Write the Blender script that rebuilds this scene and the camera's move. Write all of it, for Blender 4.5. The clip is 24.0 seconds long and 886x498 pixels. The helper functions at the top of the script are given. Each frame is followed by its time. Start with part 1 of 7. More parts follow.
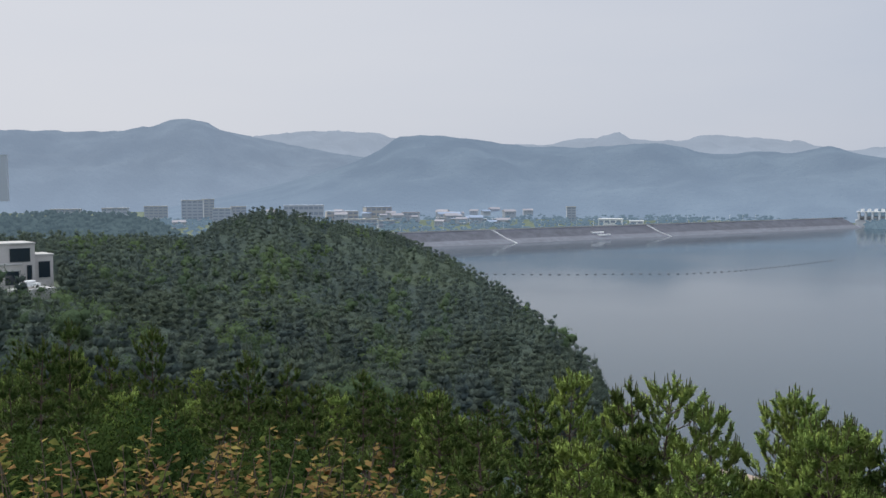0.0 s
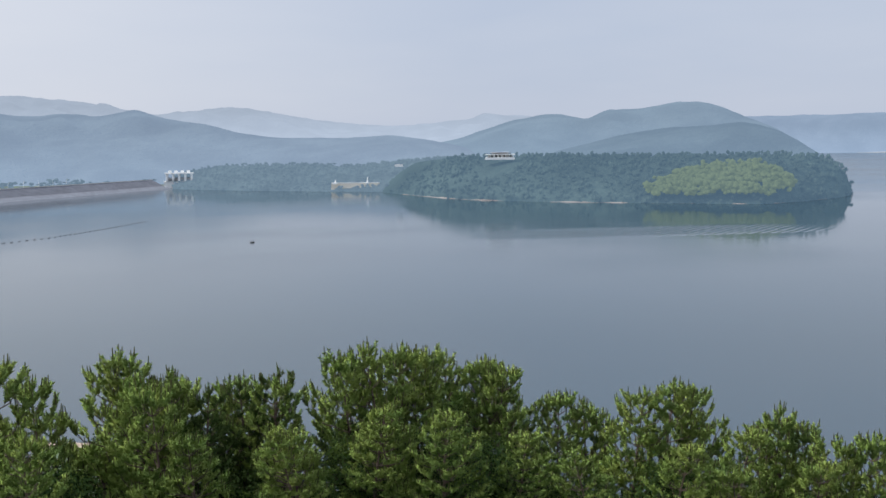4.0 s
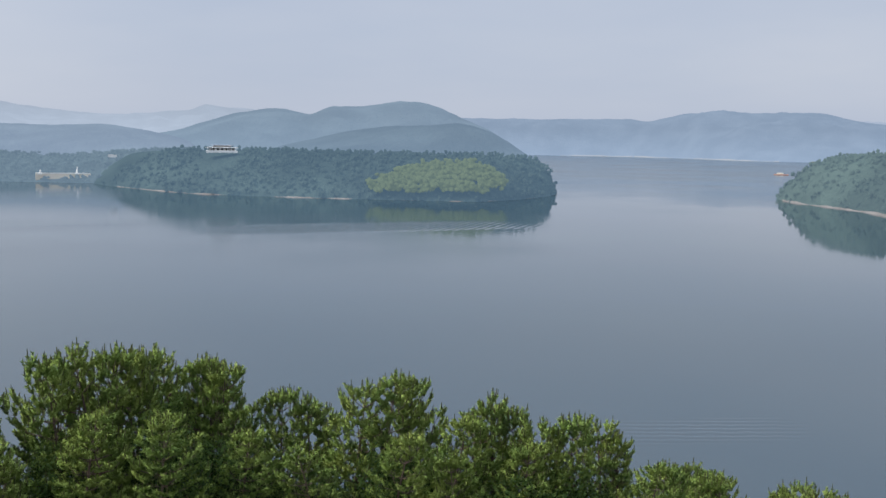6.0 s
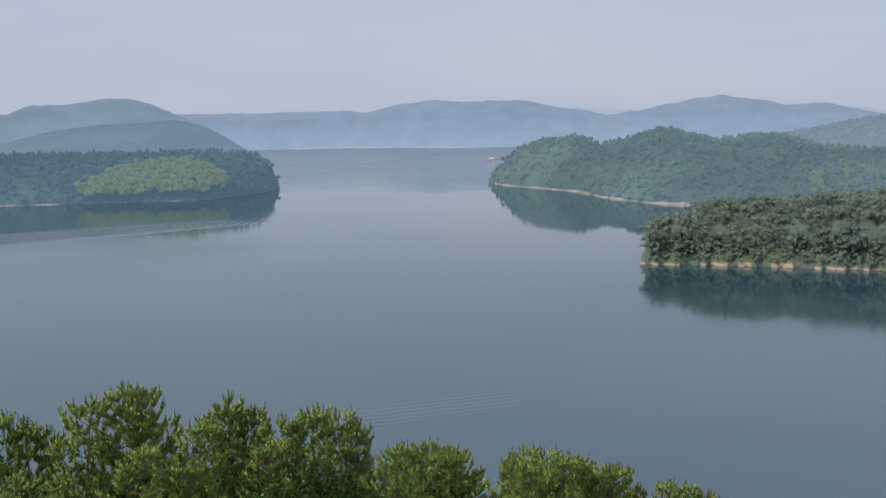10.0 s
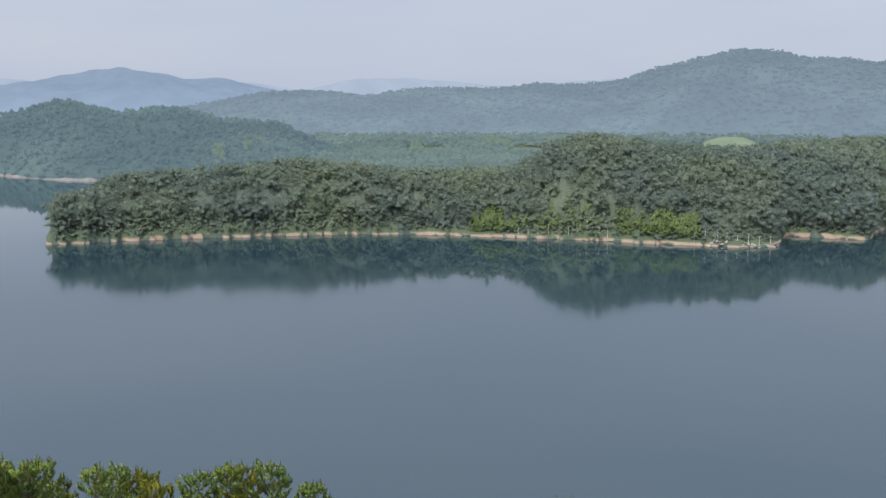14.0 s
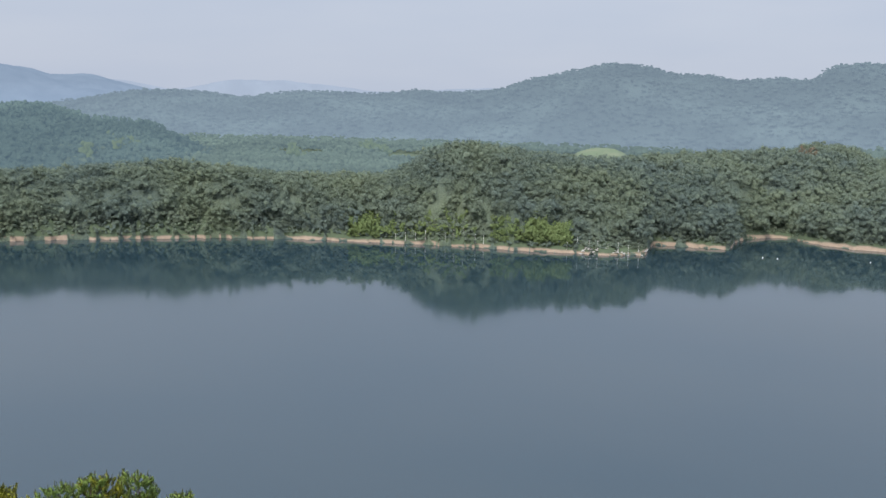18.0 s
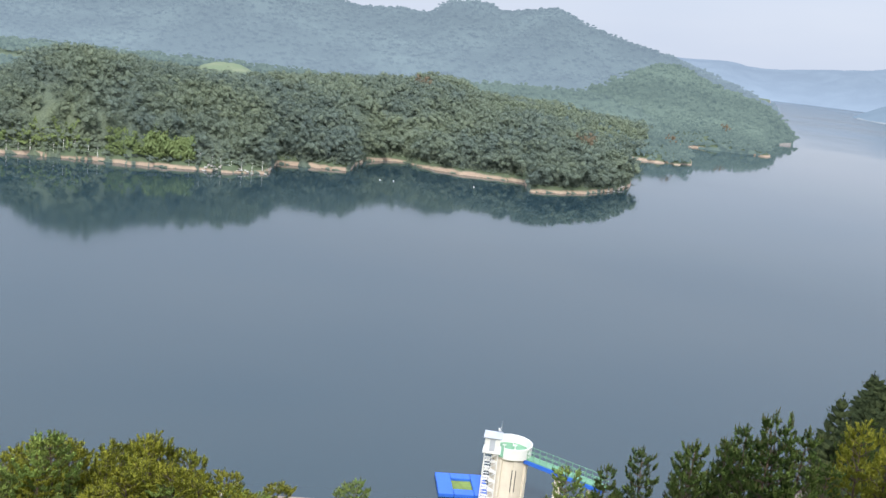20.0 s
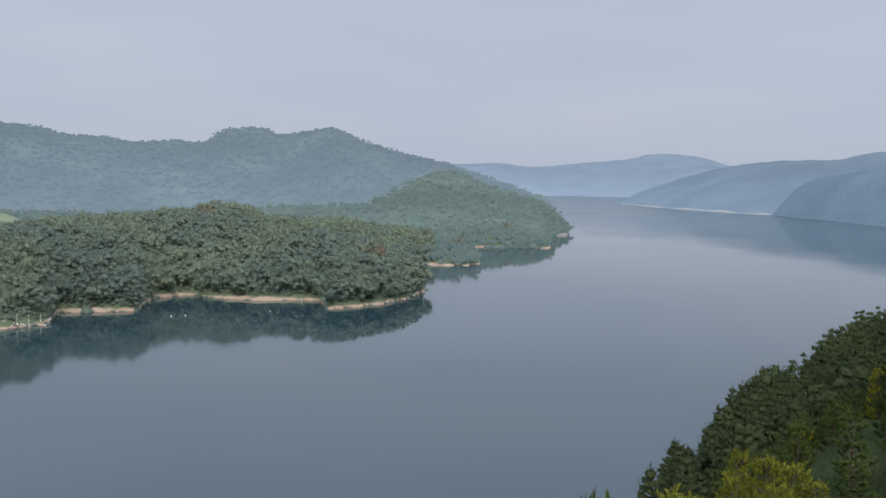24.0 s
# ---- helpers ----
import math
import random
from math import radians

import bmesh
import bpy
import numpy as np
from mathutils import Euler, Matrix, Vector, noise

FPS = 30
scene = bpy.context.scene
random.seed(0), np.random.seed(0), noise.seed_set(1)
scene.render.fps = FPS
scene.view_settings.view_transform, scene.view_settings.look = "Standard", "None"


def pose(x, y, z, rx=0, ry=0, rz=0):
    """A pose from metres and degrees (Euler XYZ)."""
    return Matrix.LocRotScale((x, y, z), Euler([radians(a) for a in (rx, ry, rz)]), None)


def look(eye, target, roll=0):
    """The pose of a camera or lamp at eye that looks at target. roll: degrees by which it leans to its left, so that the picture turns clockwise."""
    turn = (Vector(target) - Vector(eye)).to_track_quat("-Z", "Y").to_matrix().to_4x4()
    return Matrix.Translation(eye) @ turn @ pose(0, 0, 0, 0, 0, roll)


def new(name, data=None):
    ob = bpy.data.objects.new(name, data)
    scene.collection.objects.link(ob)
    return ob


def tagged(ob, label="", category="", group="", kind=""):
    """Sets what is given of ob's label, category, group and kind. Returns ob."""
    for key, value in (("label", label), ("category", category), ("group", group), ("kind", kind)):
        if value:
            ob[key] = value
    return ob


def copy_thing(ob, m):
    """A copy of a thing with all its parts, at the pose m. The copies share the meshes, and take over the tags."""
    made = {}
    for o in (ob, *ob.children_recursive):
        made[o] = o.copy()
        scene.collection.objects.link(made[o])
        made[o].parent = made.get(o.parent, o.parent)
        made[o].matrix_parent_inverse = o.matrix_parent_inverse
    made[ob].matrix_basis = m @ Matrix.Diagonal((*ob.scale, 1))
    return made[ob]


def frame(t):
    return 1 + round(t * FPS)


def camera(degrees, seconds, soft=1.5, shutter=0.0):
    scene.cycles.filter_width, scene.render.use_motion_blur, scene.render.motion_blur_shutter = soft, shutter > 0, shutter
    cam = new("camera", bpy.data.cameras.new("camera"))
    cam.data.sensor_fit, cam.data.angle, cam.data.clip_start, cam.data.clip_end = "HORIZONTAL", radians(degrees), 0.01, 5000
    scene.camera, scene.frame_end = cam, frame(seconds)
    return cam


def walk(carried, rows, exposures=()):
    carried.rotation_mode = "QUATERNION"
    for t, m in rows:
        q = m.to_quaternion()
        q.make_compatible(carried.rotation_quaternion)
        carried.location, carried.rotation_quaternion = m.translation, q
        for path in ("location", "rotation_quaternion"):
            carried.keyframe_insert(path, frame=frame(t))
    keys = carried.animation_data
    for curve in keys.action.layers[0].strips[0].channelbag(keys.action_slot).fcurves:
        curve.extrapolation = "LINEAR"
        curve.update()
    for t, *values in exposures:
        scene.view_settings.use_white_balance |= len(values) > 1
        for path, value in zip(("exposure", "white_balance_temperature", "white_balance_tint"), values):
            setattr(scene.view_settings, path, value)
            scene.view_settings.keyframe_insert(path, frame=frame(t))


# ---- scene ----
cam = camera(49.5, 24.0)
EYE = (0.0, 0.0, 50.0)
# seconds, then the camera's tilt, lean and heading in degrees
TURNS = [
    (0.0, 86.51, 0.33, -0.02),
    (0.5, 86.08, 0.80, -4.88),
    (1.0, 85.81, 1.44, -9.51),
    (1.5, 85.46, 1.37, -14.77),
    (2.0, 85.09, 1.28, -21.86),
    (2.5, 84.66, 1.25, -27.69),
    (4.5, 83.84, 0.63, -43.11),
    (5.0, 83.78, 0.36, -46.80),
    (5.5, 83.66, -0.17, -49.96),
    (6.0, 83.66, -0.96, -55.68),
    (6.5, 83.54, -0.87, -56.76),
    (7.0, 83.63, -0.42, -56.45),
    (7.5, 83.66, 0.92, -58.38),
    (8.0, 83.54, 1.57, -61.57),
    (8.5, 83.43, 1.71, -65.13),
    (9.0, 83.35, 1.64, -67.78),
    (9.5, 83.28, 1.36, -69.52),
    (10.0, 83.23, 1.06, -72.16),
    (10.5, 83.13, 0.82, -75.34),
    (12.5, 82.13, 1.84, -92.11),
    (13.0, 81.90, 1.62, -96.05),
    (13.5, 81.65, 1.05, -100.93),
    (14.0, 81.24, 0.36, -106.44),
    (14.5, 81.13, -0.40, -110.40),
    (15.0, 81.13, -0.84, -112.62),
    (15.5, 81.46, -1.09, -113.06),
    (16.0, 81.65, -1.10, -112.24),
    (16.5, 81.65, -0.88, -109.53),
    (17.0, 81.67, -1.00, -109.45),
    (17.5, 81.75, -1.24, -111.77),
    (18.0, 81.63, -1.35, -113.58),
    (18.5, 81.40, -2.21, -113.78),
    (19.0, 79.88, -3.52, -118.12),
    (19.5, 77.91, -5.45, -128.14),
    (21.5, 81.34, -4.85, -144.60),
    (22.0, 82.51, -4.64, -146.40),
    (22.5, 83.06, -4.20, -147.17),
    (23.0, 84.11, -2.86, -147.47),
    (23.5, 84.99, -2.05, -147.54),
    (24.0, 85.91, -0.84, -148.17),
]
STOPS = [(0.0, 0.0), (1.0, 0.14), (2.0, 0.25), (2.5, 0.26), (5.0, 0.18), (10.0, 0.08), (12.5, 0.2), (14.0, 0.2), (18.0, 0.2), (19.0, 0.30), (19.5, 0.58), (21.5, 0.30), (22.5, 0.09), (24.0, 0.04)]
walk(cam, [(t, pose(*EYE, rx, ry, rz)) for t, rx, ry, rz in TURNS], STOPS)

# ---- sky and sun ----
SUN_AZ, SUN_EL = -42.0, 46.0
world = bpy.data.worlds.new("hazy_sky")
scene.world = world
world.use_nodes = True
wn, wl = world.node_tree.nodes, world.node_tree.links
wn.clear()
w_out = wn.new("ShaderNodeOutputWorld")
w_bg = wn.new("ShaderNodeBackground")
w_sky = wn.new("ShaderNodeTexSky")
w_sky.sky_type = "NISHITA"
w_sky.sun_disc = False
w_sky.sun_elevation = radians(SUN_EL)
w_sky.sun_rotation = radians(SUN_AZ)
w_sky.air_density, w_sky.dust_density, w_sky.ozone_density = 1.0, 4.0, 1.5
w_gain = wn.new("ShaderNodeVectorMath")
w_gain.operation = "SCALE"
w_gain.inputs["Scale"].default_value = 0.055
w_mix = wn.new("ShaderNodeMixRGB")
w_mix.inputs["Fac"].default_value = 0.80
w_co = wn.new("ShaderNodeTexCoord")
w_map = wn.new("ShaderNodeMapping")
w_map.inputs["Scale"].default_value = (1.0, 1.0, 5.0)
w_noise = wn.new("ShaderNodeTexNoise")
w_noise.inputs["Scale"].default_value = 2.2
w_noise.inputs["Detail"].default_value = 4.0
w_ramp = wn.new("ShaderNodeValToRGB")
w_ramp.color_ramp.elements[0].position, w_ramp.color_ramp.elements[1].position = 0.30, 0.75
w_ramp.color_ramp.elements[0].color = (0.50, 0.57, 0.71, 1)
w_ramp.color_ramp.elements[1].color = (0.585, 0.635, 0.745, 1)
wl.new(w_co.outputs["Generated"], w_map.inputs["Vector"])
wl.new(w_map.outputs["Vector"], w_noise.inputs["Vector"])
wl.new(w_noise.outputs["Fac"], w_ramp.inputs["Fac"])
wl.new(w_sky.outputs["Color"], w_gain.inputs[0])
wl.new(w_gain.outputs["Vector"], w_mix.inputs["Color1"])
wl.new(w_ramp.outputs["Color"], w_mix.inputs["Color2"])
# the haze is brighter and whiter towards the sun's side
w_dot = wn.new("ShaderNodeVectorMath")
w_dot.operation = "DOT_PRODUCT"
w_dot.inputs[1].default_value = (math.sin(radians(SUN_AZ)) * 0.9, math.cos(radians(SUN_AZ)) * 0.9, 0.43)
w_side = wn.new("ShaderNodeMapRange")
w_side.inputs["From Min"].default_value, w_side.inputs["From Max"].default_value = 0.15, 1.0
w_side.inputs["To Max"].default_value = 0.7
w_pale = wn.new("ShaderNodeMixRGB")
w_pale.inputs["Color2"].default_value = (0.76, 0.765, 0.80, 1)
wl.new(w_co.outputs["Generated"], w_dot.inputs[0])
wl.new(w_dot.outputs["Value"], w_side.inputs["Value"])
wl.new(w_side.outputs["Result"], w_pale.inputs["Fac"])
wl.new(w_mix.outputs["Color"], w_pale.inputs["Color1"])
# a thin overcast: the sky brightens overhead
w_sep = wn.new("ShaderNodeSeparateXYZ")
w_lift = wn.new("ShaderNodeMapRange")
w_lift.inputs["From Min"].default_value, w_lift.inputs["From Max"].default_value = 0.20, 0.65
w_lift.inputs["To Min"].default_value, w_lift.inputs["To Max"].default_value = 1.0, 2.1
w_high = wn.new("ShaderNodeVectorMath")
w_high.operation = "SCALE"
wl.new(w_co.outputs["Generated"], w_sep.inputs[0])
wl.new(w_sep.outputs["Z"], w_lift.inputs["Value"])
wl.new(w_pale.outputs["Color"], w_high.inputs[0])
wl.new(w_lift.outputs["Result"], w_high.inputs["Scale"])
wl.new(w_high.outputs["Vector"], w_bg.inputs["Color"])
w_bg.inputs["Strength"].default_value = 1.0
wl.new(w_bg.outputs["Background"], w_out.inputs["Surface"])

sun = new("sun", bpy.data.lights.new("sun", "SUN"))
sun.data.energy, sun.data.angle, sun.data.color = 2.3, radians(9.0), (1.0, 0.95, 0.86)
sun.matrix_world = look((0, 0, 900), (-900 * math.sin(radians(SUN_AZ)) * math.cos(radians(SUN_EL)),
                                      -900 * math.cos(radians(SUN_AZ)) * math.cos(radians(SUN_EL)),
                                      900 - 900 * math.sin(radians(SUN_EL))))


# ---- materials ----
def mat_new(name):
    m = bpy.data.materials.new(name)
    m.use_nodes = True
    return m, m.node_tree.nodes, m.node_tree.links, m.node_tree.nodes["Principled BSDF"]


def mat_plain(name, color, rough=0.6, metal=0.0, vary=0.12, scale=3.0, bump=0.0, spec=0.5):
    """A painted or mineral surface: two scales of mottling round one colour."""
    m, n, l, p = mat_new(name)
    co = n.new("ShaderNodeTexCoord")
    a, b = n.new("ShaderNodeTexNoise"), n.new("ShaderNodeTexNoise")
    a.inputs["Scale"].default_value, b.inputs["Scale"].default_value = scale, scale * 9
    a.inputs["Detail"].default_value = b.inputs["Detail"].default_value = 5
    add = n.new("ShaderNodeMath")
    add.operation = "ADD"
    l.new(co.outputs["Object"], a.inputs["Vector"])
    l.new(co.outputs["Object"], b.inputs["Vector"])
    l.new(a.outputs["Fac"], add.inputs[0])
    l.new(b.outputs["Fac"], add.inputs[1])
    ramp = n.new("ShaderNodeValToRGB")
    ramp.color_ramp.elements[0].position, ramp.color_ramp.elements[1].position = 0.35, 0.65
    half = n.new("ShaderNodeMath")
    half.operation = "MULTIPLY"
    half.inputs[1].default_value = 0.5
    l.new(add.outputs[0], half.inputs[0])
    l.new(half.outputs[0], ramp.inputs["Fac"])
    ramp.color_ramp.elements[0].color = (*[c * (1 - vary) for c in color], 1)
    ramp.color_ramp.elements[1].color = (*[min(1, c * (1 + vary)) for c in color], 1)
    l.new(ramp.outputs["Color"], p.inputs["Base Color"])
    p.inputs["Roughness"].default_value, p.inputs["Metallic"].default_value = rough, metal
    p.inputs["Specular IOR Level"].default_value = spec
    if bump:
        bp = n.new("ShaderNodeBump")
        bp.inputs["Strength"].default_value, bp.inputs["Distance"].default_value = bump, 0.1
        l.new(b.outputs["Fac"], bp.inputs["Height"])
        l.new(bp.outputs["Normal"], p.inputs["Normal"])
    return m


def mat_leaf(name, dark, light, patch, glow=None, glow_strength=0.0, patch_scale=0.05, rough=0.55, fine=0.0, sheen=0.0, trees=False, thin=0.28):
    """Foliage: each sprig has its own tone, whole trees drift towards a third tone.
    glow: the airlight of a far backdrop, put in as emission."""
    m, n, l, p = mat_new(name)
    geo, co = n.new("ShaderNodeNewGeometry"), n.new("ShaderNodeTexCoord")
    ramp = n.new("ShaderNodeValToRGB")
    ramp.color_ramp.elements[0].color, ramp.color_ramp.elements[1].color = (*dark, 1), (*light, 1)
    if trees:
        # one tone a tree, a little of its own for every clump
        tone, share, own = n.new("ShaderNodeAttribute"), n.new("ShaderNodeMath"), n.new("ShaderNodeMath")
        tone.attribute_name = "tone"
        share.operation, own.operation = "MULTIPLY", "MULTIPLY_ADD"
        share.inputs[1].default_value, own.inputs[1].default_value = 0.86, 0.14
        l.new(tone.outputs["Fac"], share.inputs[0])
        l.new(geo.outputs["Random Per Island"], own.inputs[0])
        l.new(share.outputs[0], own.inputs[2])
        l.new(own.outputs[0], ramp.inputs["Fac"])
    else:
        l.new(geo.outputs["Random Per Island"], ramp.inputs["Fac"])
    tex = n.new("ShaderNodeTexNoise")
    tex.inputs["Scale"].default_value, tex.inputs["Detail"].default_value = patch_scale, 5
    l.new(geo.outputs["Position"], tex.inputs["Vector"])
    fac = n.new("ShaderNodeMapRange")
    fac.inputs["From Min"].default_value, fac.inputs["From Max"].default_value = 0.40, 0.68
    fac.inputs["To Max"].default_value = 0.85
    l.new(tex.outputs["Fac"], fac.inputs["Value"])
    mix = n.new("ShaderNodeMixRGB")
    l.new(fac.outputs["Result"], mix.inputs["Fac"])
    l.new(ramp.outputs["Color"], mix.inputs["Color1"])
    mix.inputs["Color2"].default_value = (*patch, 1)
    last = mix.outputs["Color"]
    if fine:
        # leaf clumps and the gaps between them, whose shade is painted as darker colour
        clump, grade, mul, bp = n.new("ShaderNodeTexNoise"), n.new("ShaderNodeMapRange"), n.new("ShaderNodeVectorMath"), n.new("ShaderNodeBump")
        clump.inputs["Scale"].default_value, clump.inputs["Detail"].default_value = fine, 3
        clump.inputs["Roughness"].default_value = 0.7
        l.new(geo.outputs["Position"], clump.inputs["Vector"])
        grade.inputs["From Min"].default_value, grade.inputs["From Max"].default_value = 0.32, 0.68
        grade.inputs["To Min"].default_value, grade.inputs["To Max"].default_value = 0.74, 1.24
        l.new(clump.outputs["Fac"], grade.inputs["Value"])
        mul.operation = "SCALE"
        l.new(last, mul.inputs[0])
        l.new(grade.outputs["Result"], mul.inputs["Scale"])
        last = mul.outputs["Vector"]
        bp.inputs["Strength"].default_value, bp.inputs["Distance"].default_value = 0.9, 0.9 / fine
        l.new(clump.outputs["Fac"], bp.inputs["Height"])
        l.new(bp.outputs["Normal"], p.inputs["Normal"])
    l.new(last, p.inputs["Base Color"])
    p.inputs["Roughness"].default_value = rough
    p.inputs["Specular IOR Level"].default_value = 0.0
    # a bluish sheen stands in for haze before the foliage
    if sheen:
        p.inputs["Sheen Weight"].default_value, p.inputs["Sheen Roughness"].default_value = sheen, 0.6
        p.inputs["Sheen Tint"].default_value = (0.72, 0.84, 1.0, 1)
    if not glow:
        # thin leaves let some light through
        through_leaf, both = n.new("ShaderNodeBsdfTranslucent"), n.new("ShaderNodeMixShader")
        both.inputs["Fac"].default_value = thin
        l.new(last, through_leaf.inputs["Color"])
        l.new(p.outputs["BSDF"], both.inputs[1])
        l.new(through_leaf.outputs["BSDF"], both.inputs[2])
        l.new(both.outputs["Shader"], n["Material Output"].inputs["Surface"])
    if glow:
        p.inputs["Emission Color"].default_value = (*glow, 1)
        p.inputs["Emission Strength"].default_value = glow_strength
    return m


def mat_bark(name, color):
    return mat_plain(name, color, rough=0.9, vary=0.35, scale=6.0, bump=0.6)


M_NEEDLE = mat_leaf("pine_needles", (0.215, 0.325, 0.092), (0.320, 0.440, 0.118), (0.390, 0.475, 0.126), patch_scale=0.7, thin=0.12)
M_NEEDLE_DARK = mat_leaf("dark_pine_needles", (0.072, 0.122, 0.040), (0.120, 0.184, 0.054), (0.158, 0.214, 0.060), patch_scale=0.7, thin=0.12)
M_NEEDLE_YELLOW = mat_leaf("yellow_green_needles", (0.22, 0.25, 0.040), (0.36, 0.38, 0.058), (0.42, 0.41, 0.064), patch_scale=0.7, thin=0.12)
M_CANDLE = mat_leaf("young_candles", (0.075, 0.090, 0.036), (0.130, 0.140, 0.058), (0.12, 0.12, 0.05), patch_scale=1.0)
M_BROAD = mat_leaf("broad_leaves", (0.020, 0.040, 0.013), (0.038, 0.066, 0.019), (0.050, 0.076, 0.021), patch_scale=0.4)
M_RUSSET = mat_leaf("russet_leaf_tips", (0.20, 0.095, 0.045), (0.30, 0.19, 0.075), (0.25, 0.22, 0.07), patch_scale=1.5)
M_SHRUB = mat_leaf("shrub_leaves", (0.045, 0.075, 0.020), (0.090, 0.120, 0.032), (0.14, 0.14, 0.04), patch_scale=1.2)
# lightened towards blue, so the spur's haze sits in the leaf colour
M_HILL = mat_leaf("hazed_hillside_pines", (0.088, 0.118, 0.112), (0.114, 0.146, 0.120), (0.132, 0.168, 0.114), patch_scale=0.03, fine=1.6, trees=True, thin=0.36)
M_SOUTH = mat_leaf("south_slope_pines", (0.046, 0.064, 0.034), (0.070, 0.092, 0.044), (0.086, 0.106, 0.046), patch_scale=0.06, fine=2.0, trees=True)
M_HOLLOW = mat_leaf("hillside_broad_leaves", (0.066, 0.100, 0.070), (0.094, 0.138, 0.076), (0.150, 0.212, 0.088), patch_scale=0.035, fine=2.2, trees=True, thin=0.36)
# haze across the water is painted into these pale, bluish leaf tones
M_PEN = mat_leaf("hazed_peninsula_trees", (0.150, 0.200, 0.180), (0.205, 0.258, 0.198), (0.245, 0.295, 0.190), patch_scale=0.025, fine=1.5, sheen=0.06, trees=True, thin=0.40)
M_DEAD = mat_leaf("withered_leaves", (0.15, 0.125, 0.095), (0.21, 0.170, 0.125), (0.18, 0.155, 0.11), patch_scale=0.3)
M_BAMBOO = mat_leaf("bright_shore_leaves", (0.17, 0.235, 0.100), (0.25, 0.325, 0.145), (0.22, 0.285, 0.12), patch_scale=0.12, fine=1.3, trees=True)
M_BARK = mat_bark("pine_bark", (0.11, 0.075, 0.055))


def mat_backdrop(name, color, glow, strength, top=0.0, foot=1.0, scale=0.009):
    """A far wooded ridge; morning haze is painted on as glow, thicker towards its foot."""
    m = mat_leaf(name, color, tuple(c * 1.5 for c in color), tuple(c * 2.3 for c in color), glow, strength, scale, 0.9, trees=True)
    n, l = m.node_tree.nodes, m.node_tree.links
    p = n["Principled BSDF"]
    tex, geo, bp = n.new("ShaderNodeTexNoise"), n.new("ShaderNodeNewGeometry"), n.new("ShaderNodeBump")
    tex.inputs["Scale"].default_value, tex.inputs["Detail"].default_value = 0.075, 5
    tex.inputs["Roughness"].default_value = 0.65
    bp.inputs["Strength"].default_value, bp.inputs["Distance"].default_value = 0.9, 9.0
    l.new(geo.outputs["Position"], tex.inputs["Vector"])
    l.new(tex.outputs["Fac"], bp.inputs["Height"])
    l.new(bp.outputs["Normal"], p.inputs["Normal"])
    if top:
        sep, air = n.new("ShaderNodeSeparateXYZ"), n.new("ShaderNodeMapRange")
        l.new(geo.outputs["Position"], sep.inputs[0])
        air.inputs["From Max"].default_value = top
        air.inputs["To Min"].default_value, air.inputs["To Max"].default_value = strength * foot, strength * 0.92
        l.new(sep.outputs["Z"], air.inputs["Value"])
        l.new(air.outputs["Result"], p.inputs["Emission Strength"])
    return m


